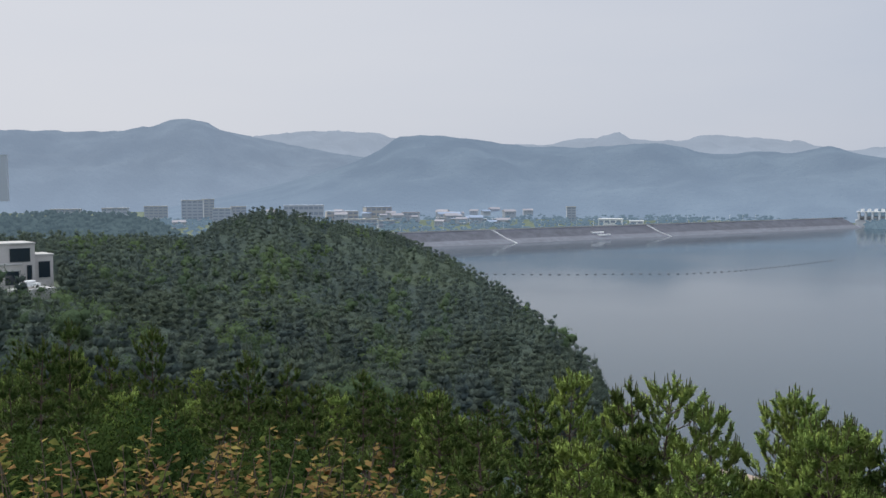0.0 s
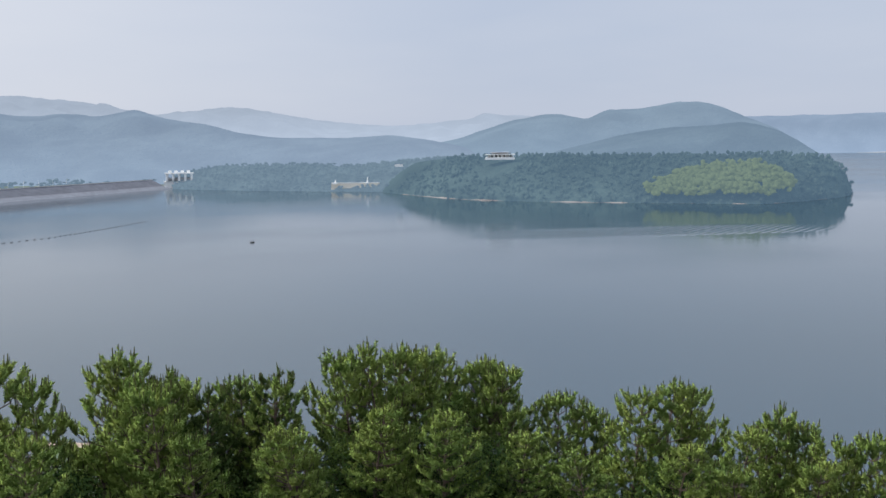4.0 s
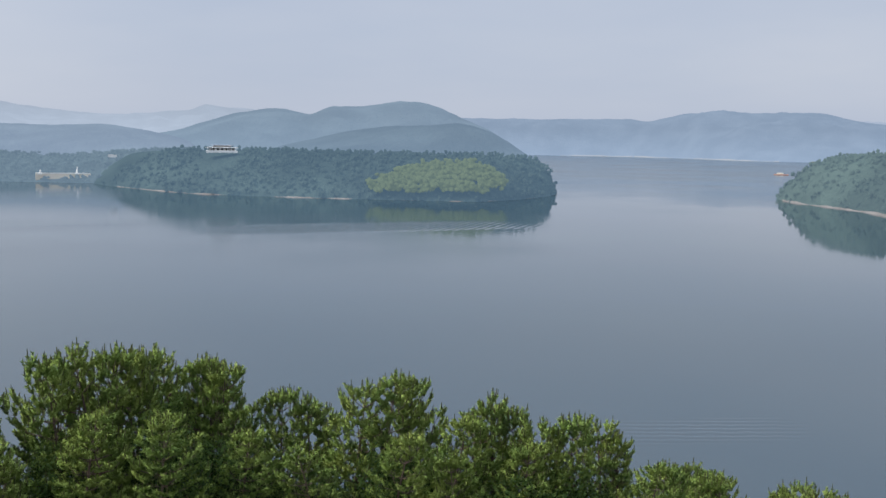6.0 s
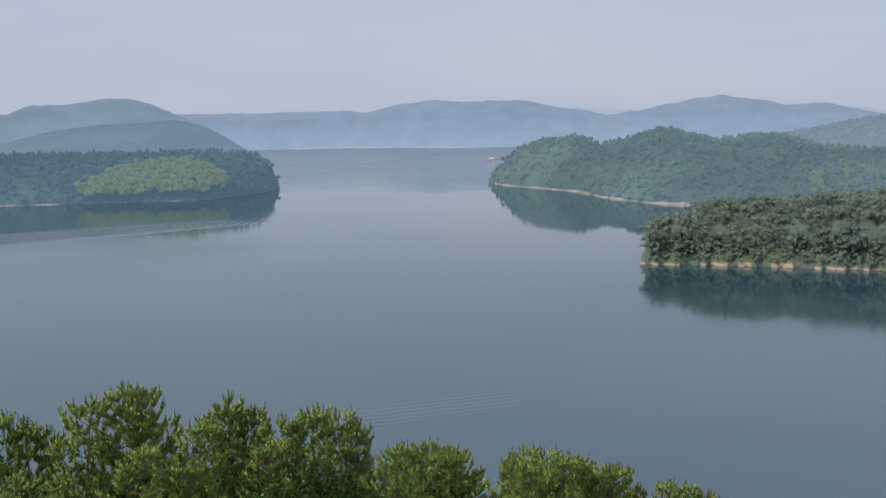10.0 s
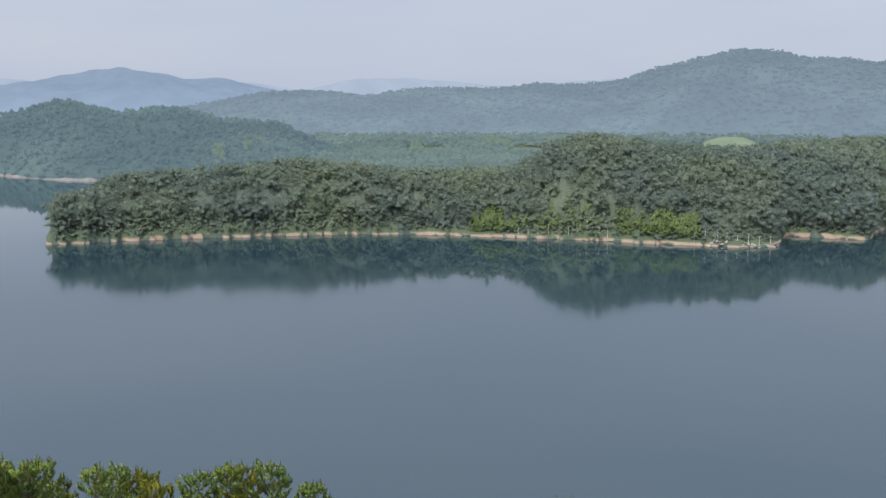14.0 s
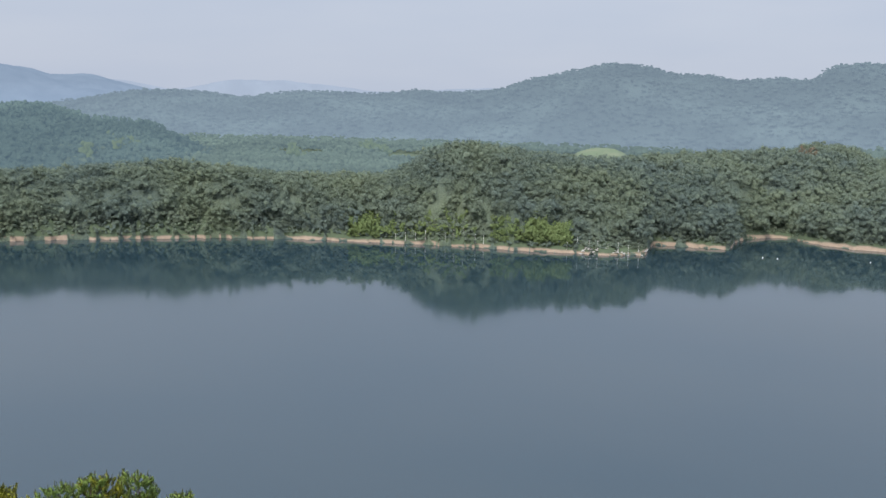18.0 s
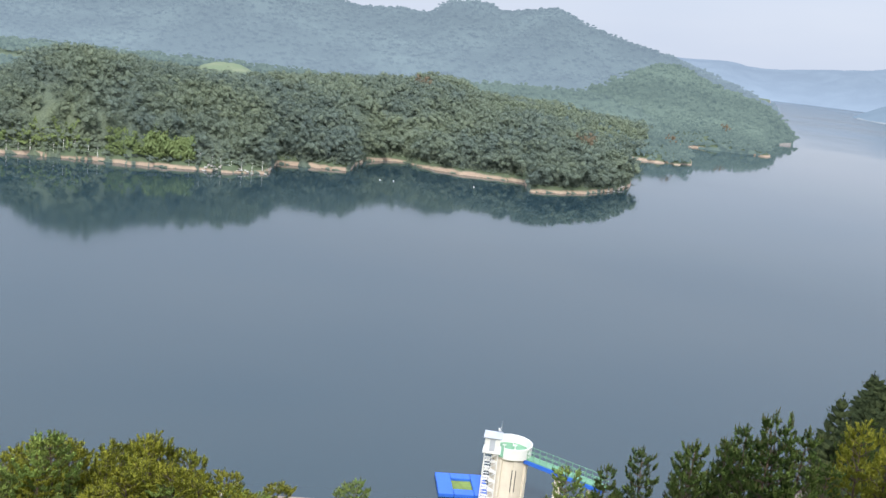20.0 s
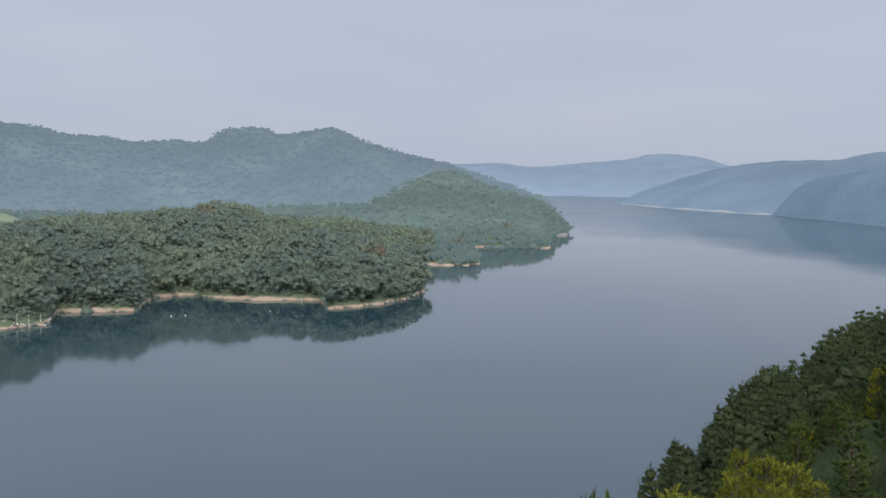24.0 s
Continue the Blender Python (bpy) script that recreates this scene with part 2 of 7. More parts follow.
def mat_water():
    m, n, l, p = mat_new("lake_water")
    p.inputs["Base Color"].default_value = (0.019, 0.042, 0.056, 1)
    p.inputs["Roughness"].default_value = 0.05
    p.inputs["IOR"].default_value = 1.46
    geo = n.new("ShaderNodeNewGeometry")
    heights = []
    for scale, detail, squash in ((0.09, 4, 1.0), (0.9, 3, 1.0)):
        t = n.new("ShaderNodeTexNoise")
        t.inputs["Scale"].default_value, t.inputs["Detail"].default_value = scale, detail
        l.new(geo.outputs["Position"], t.inputs["Vector"])
        heights.append(t)
    b1 = n.new("ShaderNodeBump")
    b1.inputs["Strength"].default_value, b1.inputs["Distance"].default_value = 0.12, 0.06
    l.new(heights[0].outputs["Fac"], b1.inputs["Height"])
    b2 = n.new("ShaderNodeBump")
    b2.inputs["Strength"].default_value, b2.inputs["Distance"].default_value = 0.10, 0.012
    l.new(heights[1].outputs["Fac"], b2.inputs["Height"])
    l.new(b1.outputs["Normal"], b2.inputs["Normal"])
    l.new(b2.outputs["Normal"], p.inputs["Normal"])
    wind = n.new("ShaderNodeTexNoise")
    wind.inputs["Scale"].default_value, wind.inputs["Detail"].default_value = 0.006, 4
    l.new(geo.outputs["Position"], wind.inputs["Vector"])
    r = n.new("ShaderNodeMapRange")
    r.inputs["From Min"].default_value, r.inputs["From Max"].default_value = 0.42, 0.66
    r.inputs["To Min"].default_value, r.inputs["To Max"].default_value = 0.018, 0.080
    l.new(wind.outputs["Fac"], r.inputs["Value"])
    # the reach towards the dam is ruffled by a light breeze
    away, breeze, rough = n.new("ShaderNodeVectorMath"), n.new("ShaderNodeMapRange"), n.new("ShaderNodeMath")
    away.operation = "DISTANCE"
    away.inputs[1].default_value = (150, 430, 0)
    l.new(geo.outputs["Position"], away.inputs[0])
    breeze.inputs["From Min"].default_value, breeze.inputs["From Max"].default_value = 500, 260
    breeze.inputs["To Max"].default_value = 0.075
    l.new(away.outputs["Value"], breeze.inputs["Value"])
    rough.operation = "ADD"
    l.new(r.outputs["Result"], rough.inputs[0])
    l.new(breeze.outputs["Result"], rough.inputs[1])
    far_off, far_rough, more = n.new("ShaderNodeVectorMath"), n.new("ShaderNodeMapRange"), n.new("ShaderNodeMath")
    far_off.operation, more.operation = "LENGTH", "ADD"
    l.new(geo.outputs["Position"], far_off.inputs[0])
    far_rough.inputs["From Min"].default_value, far_rough.inputs["From Max"].default_value = 700, 1700
    far_rough.inputs["To Max"].default_value = 0.13
    l.new(far_off.outputs["Value"], far_rough.inputs["Value"])
    l.new(rough.outputs[0], more.inputs[0])
    l.new(far_rough.outputs["Result"], more.inputs[1])
    l.new(more.outputs[0], p.inputs["Roughness"])
    # spreading wakes left by boats: middle, heading of the train, half length, half width, heading and length of the waves, height
    last = b2
    for x, y, head, long, wide, way, wave, high in ((440, 352, 121, 115, 36, 163.5, 4.8, 0.6), (161, 57, 136, 26, 9, 53, 2.2, 0.06), (330, 470, 118, 60, 9, 150, 5.5, 0.07)):
        fades = []
        for turn, size in ((head, long), (head + 90, wide)):
            off, dot, mag, fade = n.new("ShaderNodeVectorMath"), n.new("ShaderNodeVectorMath"), n.new("ShaderNodeMath"), n.new("ShaderNodeMapRange")
            off.operation, dot.operation, mag.operation = "SUBTRACT", "DOT_PRODUCT", "ABSOLUTE"
            off.inputs[1].default_value = (x, y, 0)
            dot.inputs[1].default_value = (math.sin(radians(turn)), math.cos(radians(turn)), 0)
            l.new(geo.outputs["Position"], off.inputs[0])
            l.new(off.outputs["Vector"], dot.inputs[0])
            l.new(dot.outputs["Value"], mag.inputs[0])
            fade.interpolation_type = "SMOOTHSTEP"
            fade.inputs["From Min"].default_value, fade.inputs["From Max"].default_value = size, size * 0.35
            l.new(mag.outputs[0], fade.inputs["Value"])
            fades.append(fade)
        turned, waves, both, all3, bump = n.new("ShaderNodeMapping"), n.new("ShaderNodeTexWave"), n.new("ShaderNodeMath"), n.new("ShaderNodeMath"), n.new("ShaderNodeBump")
        turned.inputs["Rotation"].default_value = (0, 0, radians(way - 90))
        l.new(geo.outputs["Position"], turned.inputs["Vector"])
        waves.inputs["Scale"].default_value = 0.314 / wave
        waves.inputs["Distortion"].default_value, waves.inputs["Detail"].default_value = 2.2, 2
        waves.inputs["Detail Scale"].default_value = 1.6
        l.new(turned.outputs["Vector"], waves.inputs["Vector"])
        both.operation = all3.operation = "MULTIPLY"
        l.new(fades[0].outputs["Result"], both.inputs[0])
        l.new(fades[1].outputs["Result"], both.inputs[1])
        l.new(both.outputs[0], all3.inputs[0])
        l.new(waves.outputs["Fac"], all3.inputs[1])
        bump.inputs["Strength"].default_value, bump.inputs["Distance"].default_value = 1.0, high
        l.new(all3.outputs[0], bump.inputs["Height"])
        l.new(last.outputs["Normal"], bump.inputs["Normal"])
        last = bump
    l.new(last.outputs["Normal"], p.inputs["Normal"])
    return m


M_WATER = mat_water()


# ---- building helpers ----
def ob_mesh(name, verts, faces, material, parent=None, label="", smooth=False):
    me = bpy.data.meshes.new(name)
    me.from_pydata([tuple(v) for v in verts], [], faces)
    me.materials.append(material)
    if smooth:
        me.shade_smooth()
    ob = new(name, me)
    if parent is not None:
        ob.parent = parent
    if label:
        tagged(ob, label)
    return ob


def quads_mesh(name, co, material, corners=4, normals=None):
    """A mesh of loose faces from an array of corner points (n * corners, 3). normals: soft shading, one a corner."""
    me = bpy.data.meshes.new(name)
    count = len(co) // corners
    me.vertices.add(len(co))
    me.vertices.foreach_set("co", np.ascontiguousarray(co, dtype=np.float32).ravel())
    me.loops.add(len(co))
    me.loops.foreach_set("vertex_index", np.arange(len(co), dtype=np.int32))
    me.polygons.add(count)
    me.polygons.foreach_set("loop_start", np.arange(0, len(co), corners, dtype=np.int32))
    me.update(calc_edges=True)
    if normals is not None:
        me.shade_smooth()
        me.normals_split_custom_set(np.ascontiguousarray(normals, dtype=np.float32))
    me.materials.append(material)
    return me


def part(name, bm, material, parent, label=""):
    me = bpy.data.meshes.new(name)
    bm.to_mesh(me)
    bm.free()
    me.materials.append(material)
    ob = new(name, me)
    if parent is not None:
        ob.parent = parent
    if label:
        tagged(ob, label)
    return ob


def empty(name, x, y, z, turn=0.0):
    ob = new(name)
    ob.empty_display_size = 0.5
    ob.matrix_basis = pose(x, y, z, 0, 0, turn)
    return ob


def box(bm, x0, x1, y0, y1, z0, z1, bevel=0.0):
    made = bmesh.ops.create_cube(bm, size=1.0, matrix=Matrix.LocRotScale(
        ((x0 + x1) / 2, (y0 + y1) / 2, (z0 + z1) / 2), None, (x1 - x0, y1 - y0, z1 - z0)))
    if bevel:
        edges = list({e for v in made["verts"] for e in v.link_edges})
        bmesh.ops.bevel(bm, geom=edges, offset=bevel, segments=2, affect="EDGES", profile=0.5)
    return bm


def tube(bm, a, b, r0, r1, sides=6):
    """A tapered round bar from a to b."""
    a, b = Vector(a), Vector(b)
    m = Matrix.Translation((a + b) / 2) @ (b - a).to_track_quat("Z", "Y").to_matrix().to_4x4()
    bmesh.ops.create_cone(bm, cap_ends=True, segments=sides, radius1=r0, radius2=r1, depth=(b - a).length, matrix=m)
    return bm


# ---- the lie of the land, by bearing (clockwise from straight ahead) and distance ----
def smooth01(t):
    t = np.clip(t, 0, 1)
    return t * t * (3 - 2 * t)


def rough_noise(x, y, scale, octaves=4, seed=0.0):
    """Cheap smooth noise for whole arrays."""
    out, amp, f = np.zeros_like(x), 1.0, 1.0 / scale
    for k in range(octaves):
        c, s = math.cos(1.1 * k + seed), math.sin(1.1 * k + seed)
        u, v = (x * c - y * s) * f, (x * s + y * c) * f
        out += amp * np.sin(u + 1.7 * np.sin(v * 0.8 + k + seed)) * np.sin(v * 1.13 + 1.3 * np.sin(u * 0.7 + 2 * k + seed))
        amp *= 0.5
        f *= 2.03
    return out


RADII = np.array([0, 20, 40, 70, 110, 160, 220, 300, 400, 480, 600, 750, 900, 1100, 5200], float)
HOME_LEFT = [
    (-180, 42, 42, 42, 42, 41, 40, 40, 40, 40, 42, 44, 46, 46, 40, 20),
    (-60, 42, 40, 36, 33, 32, 32, 32, 34, 36, 38, 40, 42, 40, 10, 4),
    (-24, 42, 38, 33, 28, 26, 27, 30, 30, 27, 26, 29, 34, 18, 4, 4),
    (-15, 42, 38, 33, 27, 21, 18, 18, 22, 30, 32, 26, 26, 14, 4, 4),
    (-10, 42, 38, 33, 26, 20, 15, 15, 20, 31, 33, 24, 18, 8, 4, 4),
]
HOME_MID = [
    (-6, 42, 38, 33, 26, 19, 13, 12, 16, 23, 25, 20, 10, 2, 4, 4),
    (-2, 42, 38, 33, 26, 18, 11, 9, 12, 17, 19, 15, 3, -2, -6, -8),
    (2, 42, 38, 33, 26, 17, 10, 8, 10, 12, 10, 0.5, -8, -8, -8, -8),
    (5.6, 42, 38, 33, 25, 15, 9, 8, 5.5, -2, -8, -8, -8, -8, -8, -8),
    (9.9, 42, 38, 32, 24, 14, 7, 0.5, -8, -8, -8, -8, -8, -8, -8, -8),
    (14, 42, 38, 32, 23, 11, 2.5, -6, -8, -8, -8, -8, -8, -8, -8, -8),
]
HOME_EAST = [
    (40, 42, 39, 33, 19, -1, -8, -8, -8, -8, -8, -8, -8, -8, -8, -8),
    (60, 42, 38, 31, 17, -2, -8, -8, -8, -8, -8, -8, -8, -8, -8, -8),
    (95, 42, 37, 28, 13, -4, -8, -8, -8, -8, -8, -8, -8, -8, -8, -8),
    (142, 42, 36, 26, 10, -4, -8, -8, -8, -8, -8, -8, -8, -8, -8, -8),
    (158, 42, 37, 28, 14, 1, -8, -8, -8, -8, -8, -8, -8, -8, -8, -8),
    (163, 42, 38, 30, 18, 8, 1, -6, -8, -8, -8, -8, -8, -8, -8, -8),
]
HOME_SOUTH = [
    (168, 42, 39, 33, 24, 16, 9, 1, -6, -8, -8, -8, -8, -8, -8, -8),
    (172.5, 42, 40, 35, 28, 22, 17, 11, 4, -4, -8, -8, -8, -8, -8, -8),
    (180, 42, 42, 42, 42, 41, 40, 40, 40, 40, 42, 44, 46, 46, 40, 20),
]
HOME = np.array(HOME_LEFT + HOME_MID + HOME_EAST + HOME_SOUTH, float)

# how high the wooded spur stands, as seen from the lookout: bearing, degrees above level
SPUR_SKYLINE = np.array([(-60, -2.6), (-18.5, -2.7), (-14.5, -2.8), (-13.4, -2.1), (-10.7, -1.15), (-8.8, -1.4), (-6.2, -1.95), (-2.8, -2.8), (0.5, -4.2), (3.9, -6.15), (7.3, -8.6), (9.7, -11.4), (14, -17.0)])
# the far shoreline: bearing, distance
SHORE = np.array([
    (-180, 0), (-30, 0), (-29.9, 900), (-6, 900), (-1, 915), (10.9, 1080), (23.7, 1375), (24.5, 1300), (27.8, 1250), (34, 1170), (40.6, 980), (47.3, 900),
    (54, 900), (57, 1100), (59, 1700), (60, 2800), (60.8, 5200), (76, 5200), (77, 2400), (78, 1500), (80, 1250), (84, 1100), (88, 900),
    (96, 800), (103, 560), (128, 540), (140, 620), (146, 660), (150, 800), (152.5, 950), (153.8, 1500), (154.5, 5200), (158.7, 5200), (160, 2700), (162, 2180), (167, 1950),
    (171, 1750), (176, 1500), (180, 900)], float)
# the wooded peninsula across the water: bearing, near shore, crest distance, crest height, far shore
PENINSULA = np.array([
    (83.6, 371, 373, 0.5, 375), (84.2, 366, 378, 7, 395), (86, 366, 382, 11.5, 430), (87.4, 366, 388, 14.5, 450), (90, 366, 390, 15, 480), (95.6, 364, 393, 17.5, 520),
    (97.6, 364, 393, 18.5, 530), (101, 363, 393, 16, 540), (106.9, 357, 392, 12.5, 560), (109.6, 352, 392, 12.5, 590), (111.5, 350, 393, 17, 620), (113, 348, 394, 24, 640),
    (114.9, 346, 394, 27, 660), (119, 340, 398, 23.5, 680), (123.2, 339, 410, 21.5, 680), (124.9, 340, 430, 21.5, 680), (125.7, 343, 455, 22, 690), (126.3, 372, 462, 22, 700), (130.5, 369, 470, 24, 740),
    (130.75, 388, 480, 24, 760), (131.4, 405, 500, 24.5, 770), (133.4, 417, 525, 25, 800), (134.8, 407, 535, 28, 800), (136.7, 397, 530, 26, 790), (137.3, 395, 520, 22, 780),
    (141.0, 394, 480, 19, 720), (141.25, 367, 470, 17, 700), (142.3, 370, 455, 15, 680), (145, 386, 440, 9, 580), (146.4, 405, 438, 7, 520), (147.15, 425, 440, 3, 470)], float)


# two low wooded arms that reach out beyond it
ARM_ONE = np.array([(138, 560, 640, 16, 760), (142, 560, 640, 16, 760), (144.8, 558, 640, 11, 760), (147, 558, 640, 10, 760), (149.0, 562, 620, 6, 700), (150.2, 564, 590, 2.0, 630), (150.7, 566, 585, 0.3, 600)], float)
ARM_TWO = np.array([(147, 730, 820, 10, 900), (150, 724, 800, 12, 880), (153, 718, 780, 8, 850), (154.4, 715, 745, 2, 780), (154.7, 718, 730, 0.4, 745)], float)


def table(rows, az, col):
    """Smooth reading of a table that never overshoots its rows."""
    x, y = rows[:, 0], rows[:, col]
    h, az = np.diff(x), np.clip(az, x[0], x[-1])
    s = np.diff(y) / h
    m = np.zeros_like(y)
    same = s[:-1] * s[1:] > 0
    w1, w2 = 2 * h[1:] + h[:-1], h[1:] + 2 * h[:-1]
    m[1:-1] = np.where(same, (w1 + w2) / (w1 / np.where(same, s[:-1], 1) + w2 / np.where(same, s[1:], 1)), 0)
    m[0], m[-1] = s[0], s[-1]
    k = np.clip(np.searchsorted(x, az) - 1, 0, len(h) - 1)
    t = (az - x[k]) / h[k]
    return y[k] * (1 + 2 * t) * (1 - t) ** 2 + h[k] * m[k] * t * (1 - t) ** 2 + y[k + 1] * t * t * (3 - 2 * t) + h[k] * m[k + 1] * t * t * (t - 1)


def bearing(x, y):
    return np.degrees(np.arctan2(x, y))


def home_height(az, d):
    k = np.clip(np.searchsorted(HOME[:, 0], az) - 1, 0, len(HOME) - 2)
    f = smooth01((az - HOME[k, 0]) / (HOME[k + 1, 0] - HOME[k, 0]))
    j = np.clip(np.searchsorted(RADII, d, side="right") - 1, 0, len(RADII) - 2)
    g = np.clip((d - RADII[j]) / (RADII[j + 1] - RADII[j]), 0, 1)
    za = HOME[k, 1 + j] * (1 - g) + HOME[k, 2 + j] * g
    zb = HOME[k + 1, 1 + j] * (1 - g) + HOME[k + 1, 2 + j] * g
    return za * (1 - f) + zb * f


def hill(rows, az, d):
    """A wooded landform: rises convexly from its near shore to its crest, falls to its far side."""
    a, c, z, b = [table(rows, az, k) for k in (1, 2, 3, 4)]
    front = np.sin(np.clip((d - a) / np.maximum(c - a, 1), 0, 1) * math.pi / 2) ** 0.85
    back = 1 - smooth01((d - c) / np.maximum(b - c, 1))
    h = np.where(d < c, front, back) * z
    h = np.where(h < 0.02, -6.0, h)
    inside = (az >= rows[0, 0]) & (az <= rows[-1, 0])
    return np.where(inside & (d > a), h, -8.0)


def land_height(x, y):
    az, d = bearing(x, y), np.hypot(x, y)
    h = home_height(az, d)
    cap = EYE[2] + d * np.tan(np.radians(np.interp(az, SPUR_SKYLINE[:, 0], SPUR_SKYLINE[:, 1]))) - 9.4
    h = np.where((d > 150) & (az > -45) & (az < 16), np.minimum(h, cap), h)
    s = table(SHORE, az, 1)
    plain = np.where(d > s, np.minimum(4.0, (d - s) * 0.12), np.maximum(-8.0, (d - s) * 0.2))
    h = np.maximum(h, plain)
    ragged = 1.3 * np.sin(az * 5.3 + 0.4 + 1.9 * np.sin(az * 1.7)) * np.sin(az * 2.1) + 0.8 * np.sin(az * 13.0 + 2.5 * np.sin(az * 2.9)) + 0.35 * np.sin(az * 31.0 + 2.0 * np.sin(az * 7.7))
    for rows in (PENINSULA, ARM_ONE, ARM_TWO):
        h = np.maximum(h, hill(rows, az, d + ragged))
    return h + np.where(h > 1.0, np.minimum(h, 12) * 0.06 * rough_noise(x, y, 18.0), 0.0)


def polar_sheet(name, azs, radii, height, material):
    a, r = np.meshgrid(np.radians(azs), radii, indexing="ij")
    x, y = r * np.sin(a), r * np.cos(a)
    z = height(x, y)
    co = np.stack([x, y, z], -1).reshape(-1, 3)
    n, m = len(azs), len(radii)
    i = (np.arange(n - 1)[:, None] * m + np.arange(m - 1)[None, :]).ravel()
    quad = np.stack([i, i + 1, i + m + 1, i + m], -1)[:, ::-1]
    me = bpy.data.meshes.new(name)
    me.vertices.add(len(co))
    me.vertices.foreach_set("co", co.astype(np.float32).ravel())
    me.loops.add(quad.size)
    me.loops.foreach_set("vertex_index", quad.astype(np.int32).ravel())
    me.polygons.add(len(quad))
    me.polygons.foreach_set("loop_start", np.arange(0, quad.size, 4, dtype=np.int32))
    me.update(calc_edges=True)
    me.materials.append(material)
    me.shade_smooth()
    return new(name, me)


def ground_material():
    """Forest floor on the slopes, bare reddish clay in the draw-down band above the waterline."""
    m, n, l, p = mat_new("ground")
    geo = n.new("ShaderNodeNewGeometry")
    sep = n.new("ShaderNodeSeparateXYZ")
    l.new(geo.outputs["Position"], sep.inputs[0])
    big, small = n.new("ShaderNodeTexNoise"), n.new("ShaderNodeTexNoise")
    big.inputs["Scale"].default_value, small.inputs["Scale"].default_value = 0.05, 0.6
    big.inputs["Detail"].default_value = small.inputs["Detail"].default_value = 5
    l.new(geo.outputs["Position"], big.inputs["Vector"])
    l.new(geo.outputs["Position"], small.inputs["Vector"])
    edge = n.new("ShaderNodeMath")
    edge.operation = "MULTIPLY_ADD"
    l.new(big.outputs["Fac"], edge.inputs[0])
    edge.inputs[1].default_value, edge.inputs[2].default_value = -3.2, 1.75
    h = n.new("ShaderNodeMath")
    h.operation = "ADD"
    l.new(sep.outputs["Z"], h.inputs[0])
    l.new(edge.outputs[0], h.inputs[1])
    band = n.new("ShaderNodeMapRange")
    band.inputs["From Min"].default_value, band.inputs["From Max"].default_value = 0.9, 1.5
    l.new(h.outputs[0], band.inputs["Value"])
    clay, floor = n.new("ShaderNodeValToRGB"), n.new("ShaderNodeValToRGB")
    clay.color_ramp.elements[0].color, clay.color_ramp.elements[1].color = (0.22, 0.165, 0.125, 1), (0.46, 0.36, 0.28, 1)
    floor.color_ramp.elements[0].color, floor.color_ramp.elements[1].color = (0.058, 0.084, 0.050, 1), (0.112, 0.150, 0.088, 1)
    l.new(small.outputs["Fac"], clay.inputs["Fac"])
    l.new(small.outputs["Fac"], floor.inputs["Fac"])
    mix = n.new("ShaderNodeMixRGB")
    l.new(band.outputs["Result"], mix.inputs["Fac"])
    l.new(clay.outputs["Color"], mix.inputs["Color1"])
    l.new(floor.outputs["Color"], mix.inputs["Color2"])
    l.new(mix.outputs["Color"], p.inputs["Base Color"])
    p.inputs["Roughness"].default_value = 0.95
    bp = n.new("ShaderNodeBump")
    bp.inputs["Strength"].default_value, bp.inputs["Distance"].default_value = 0.6, 0.4
    l.new(small.outputs["Fac"], bp.inputs["Height"])
    l.new(bp.outputs["Normal"], p.inputs["Normal"])
    return m


VIEW_AZ = np.concatenate([np.arange(-180, -32, 4.0), np.arange(-32, 178.01, 0.3), [180.0]])
RINGS = np.concatenate([[0.0], np.arange(8, 160, 4.0), 160 * 1.026 ** np.arange(0, 134)])
RINGS = np.sort(np.concatenate([RINGS[(RINGS < 335) | (RINGS > 446)], np.arange(335, 446, 1.7)]))
RINGS = RINGS[RINGS < 4890]
ground = polar_sheet("ground", VIEW_AZ, RINGS, land_height, ground_material())
tagged(ground, "wooded hills with a bare clay band above the waterline", "ground", kind="structure")

bm = bmesh.new()
bmesh.ops.create_circle(bm, cap_ends=True, segments=96, radius=4880)
water = part("water", bm, M_WATER, None)
tagged(water, "calm grey-blue reservoir water with faint wind ripples", "water", kind="structure")

# ---- far ranges: bearing, near foot, crest distance, crest height, far foot ----
def sighted(less, rows):
    """Rows with the crest's angle above level in place of its height; less: the height of its trees."""
    return [(a, near, c, max(1.5, EYE[2] + c * math.tan(radians(up)) - less), far) for a, near, c, up, far in rows]


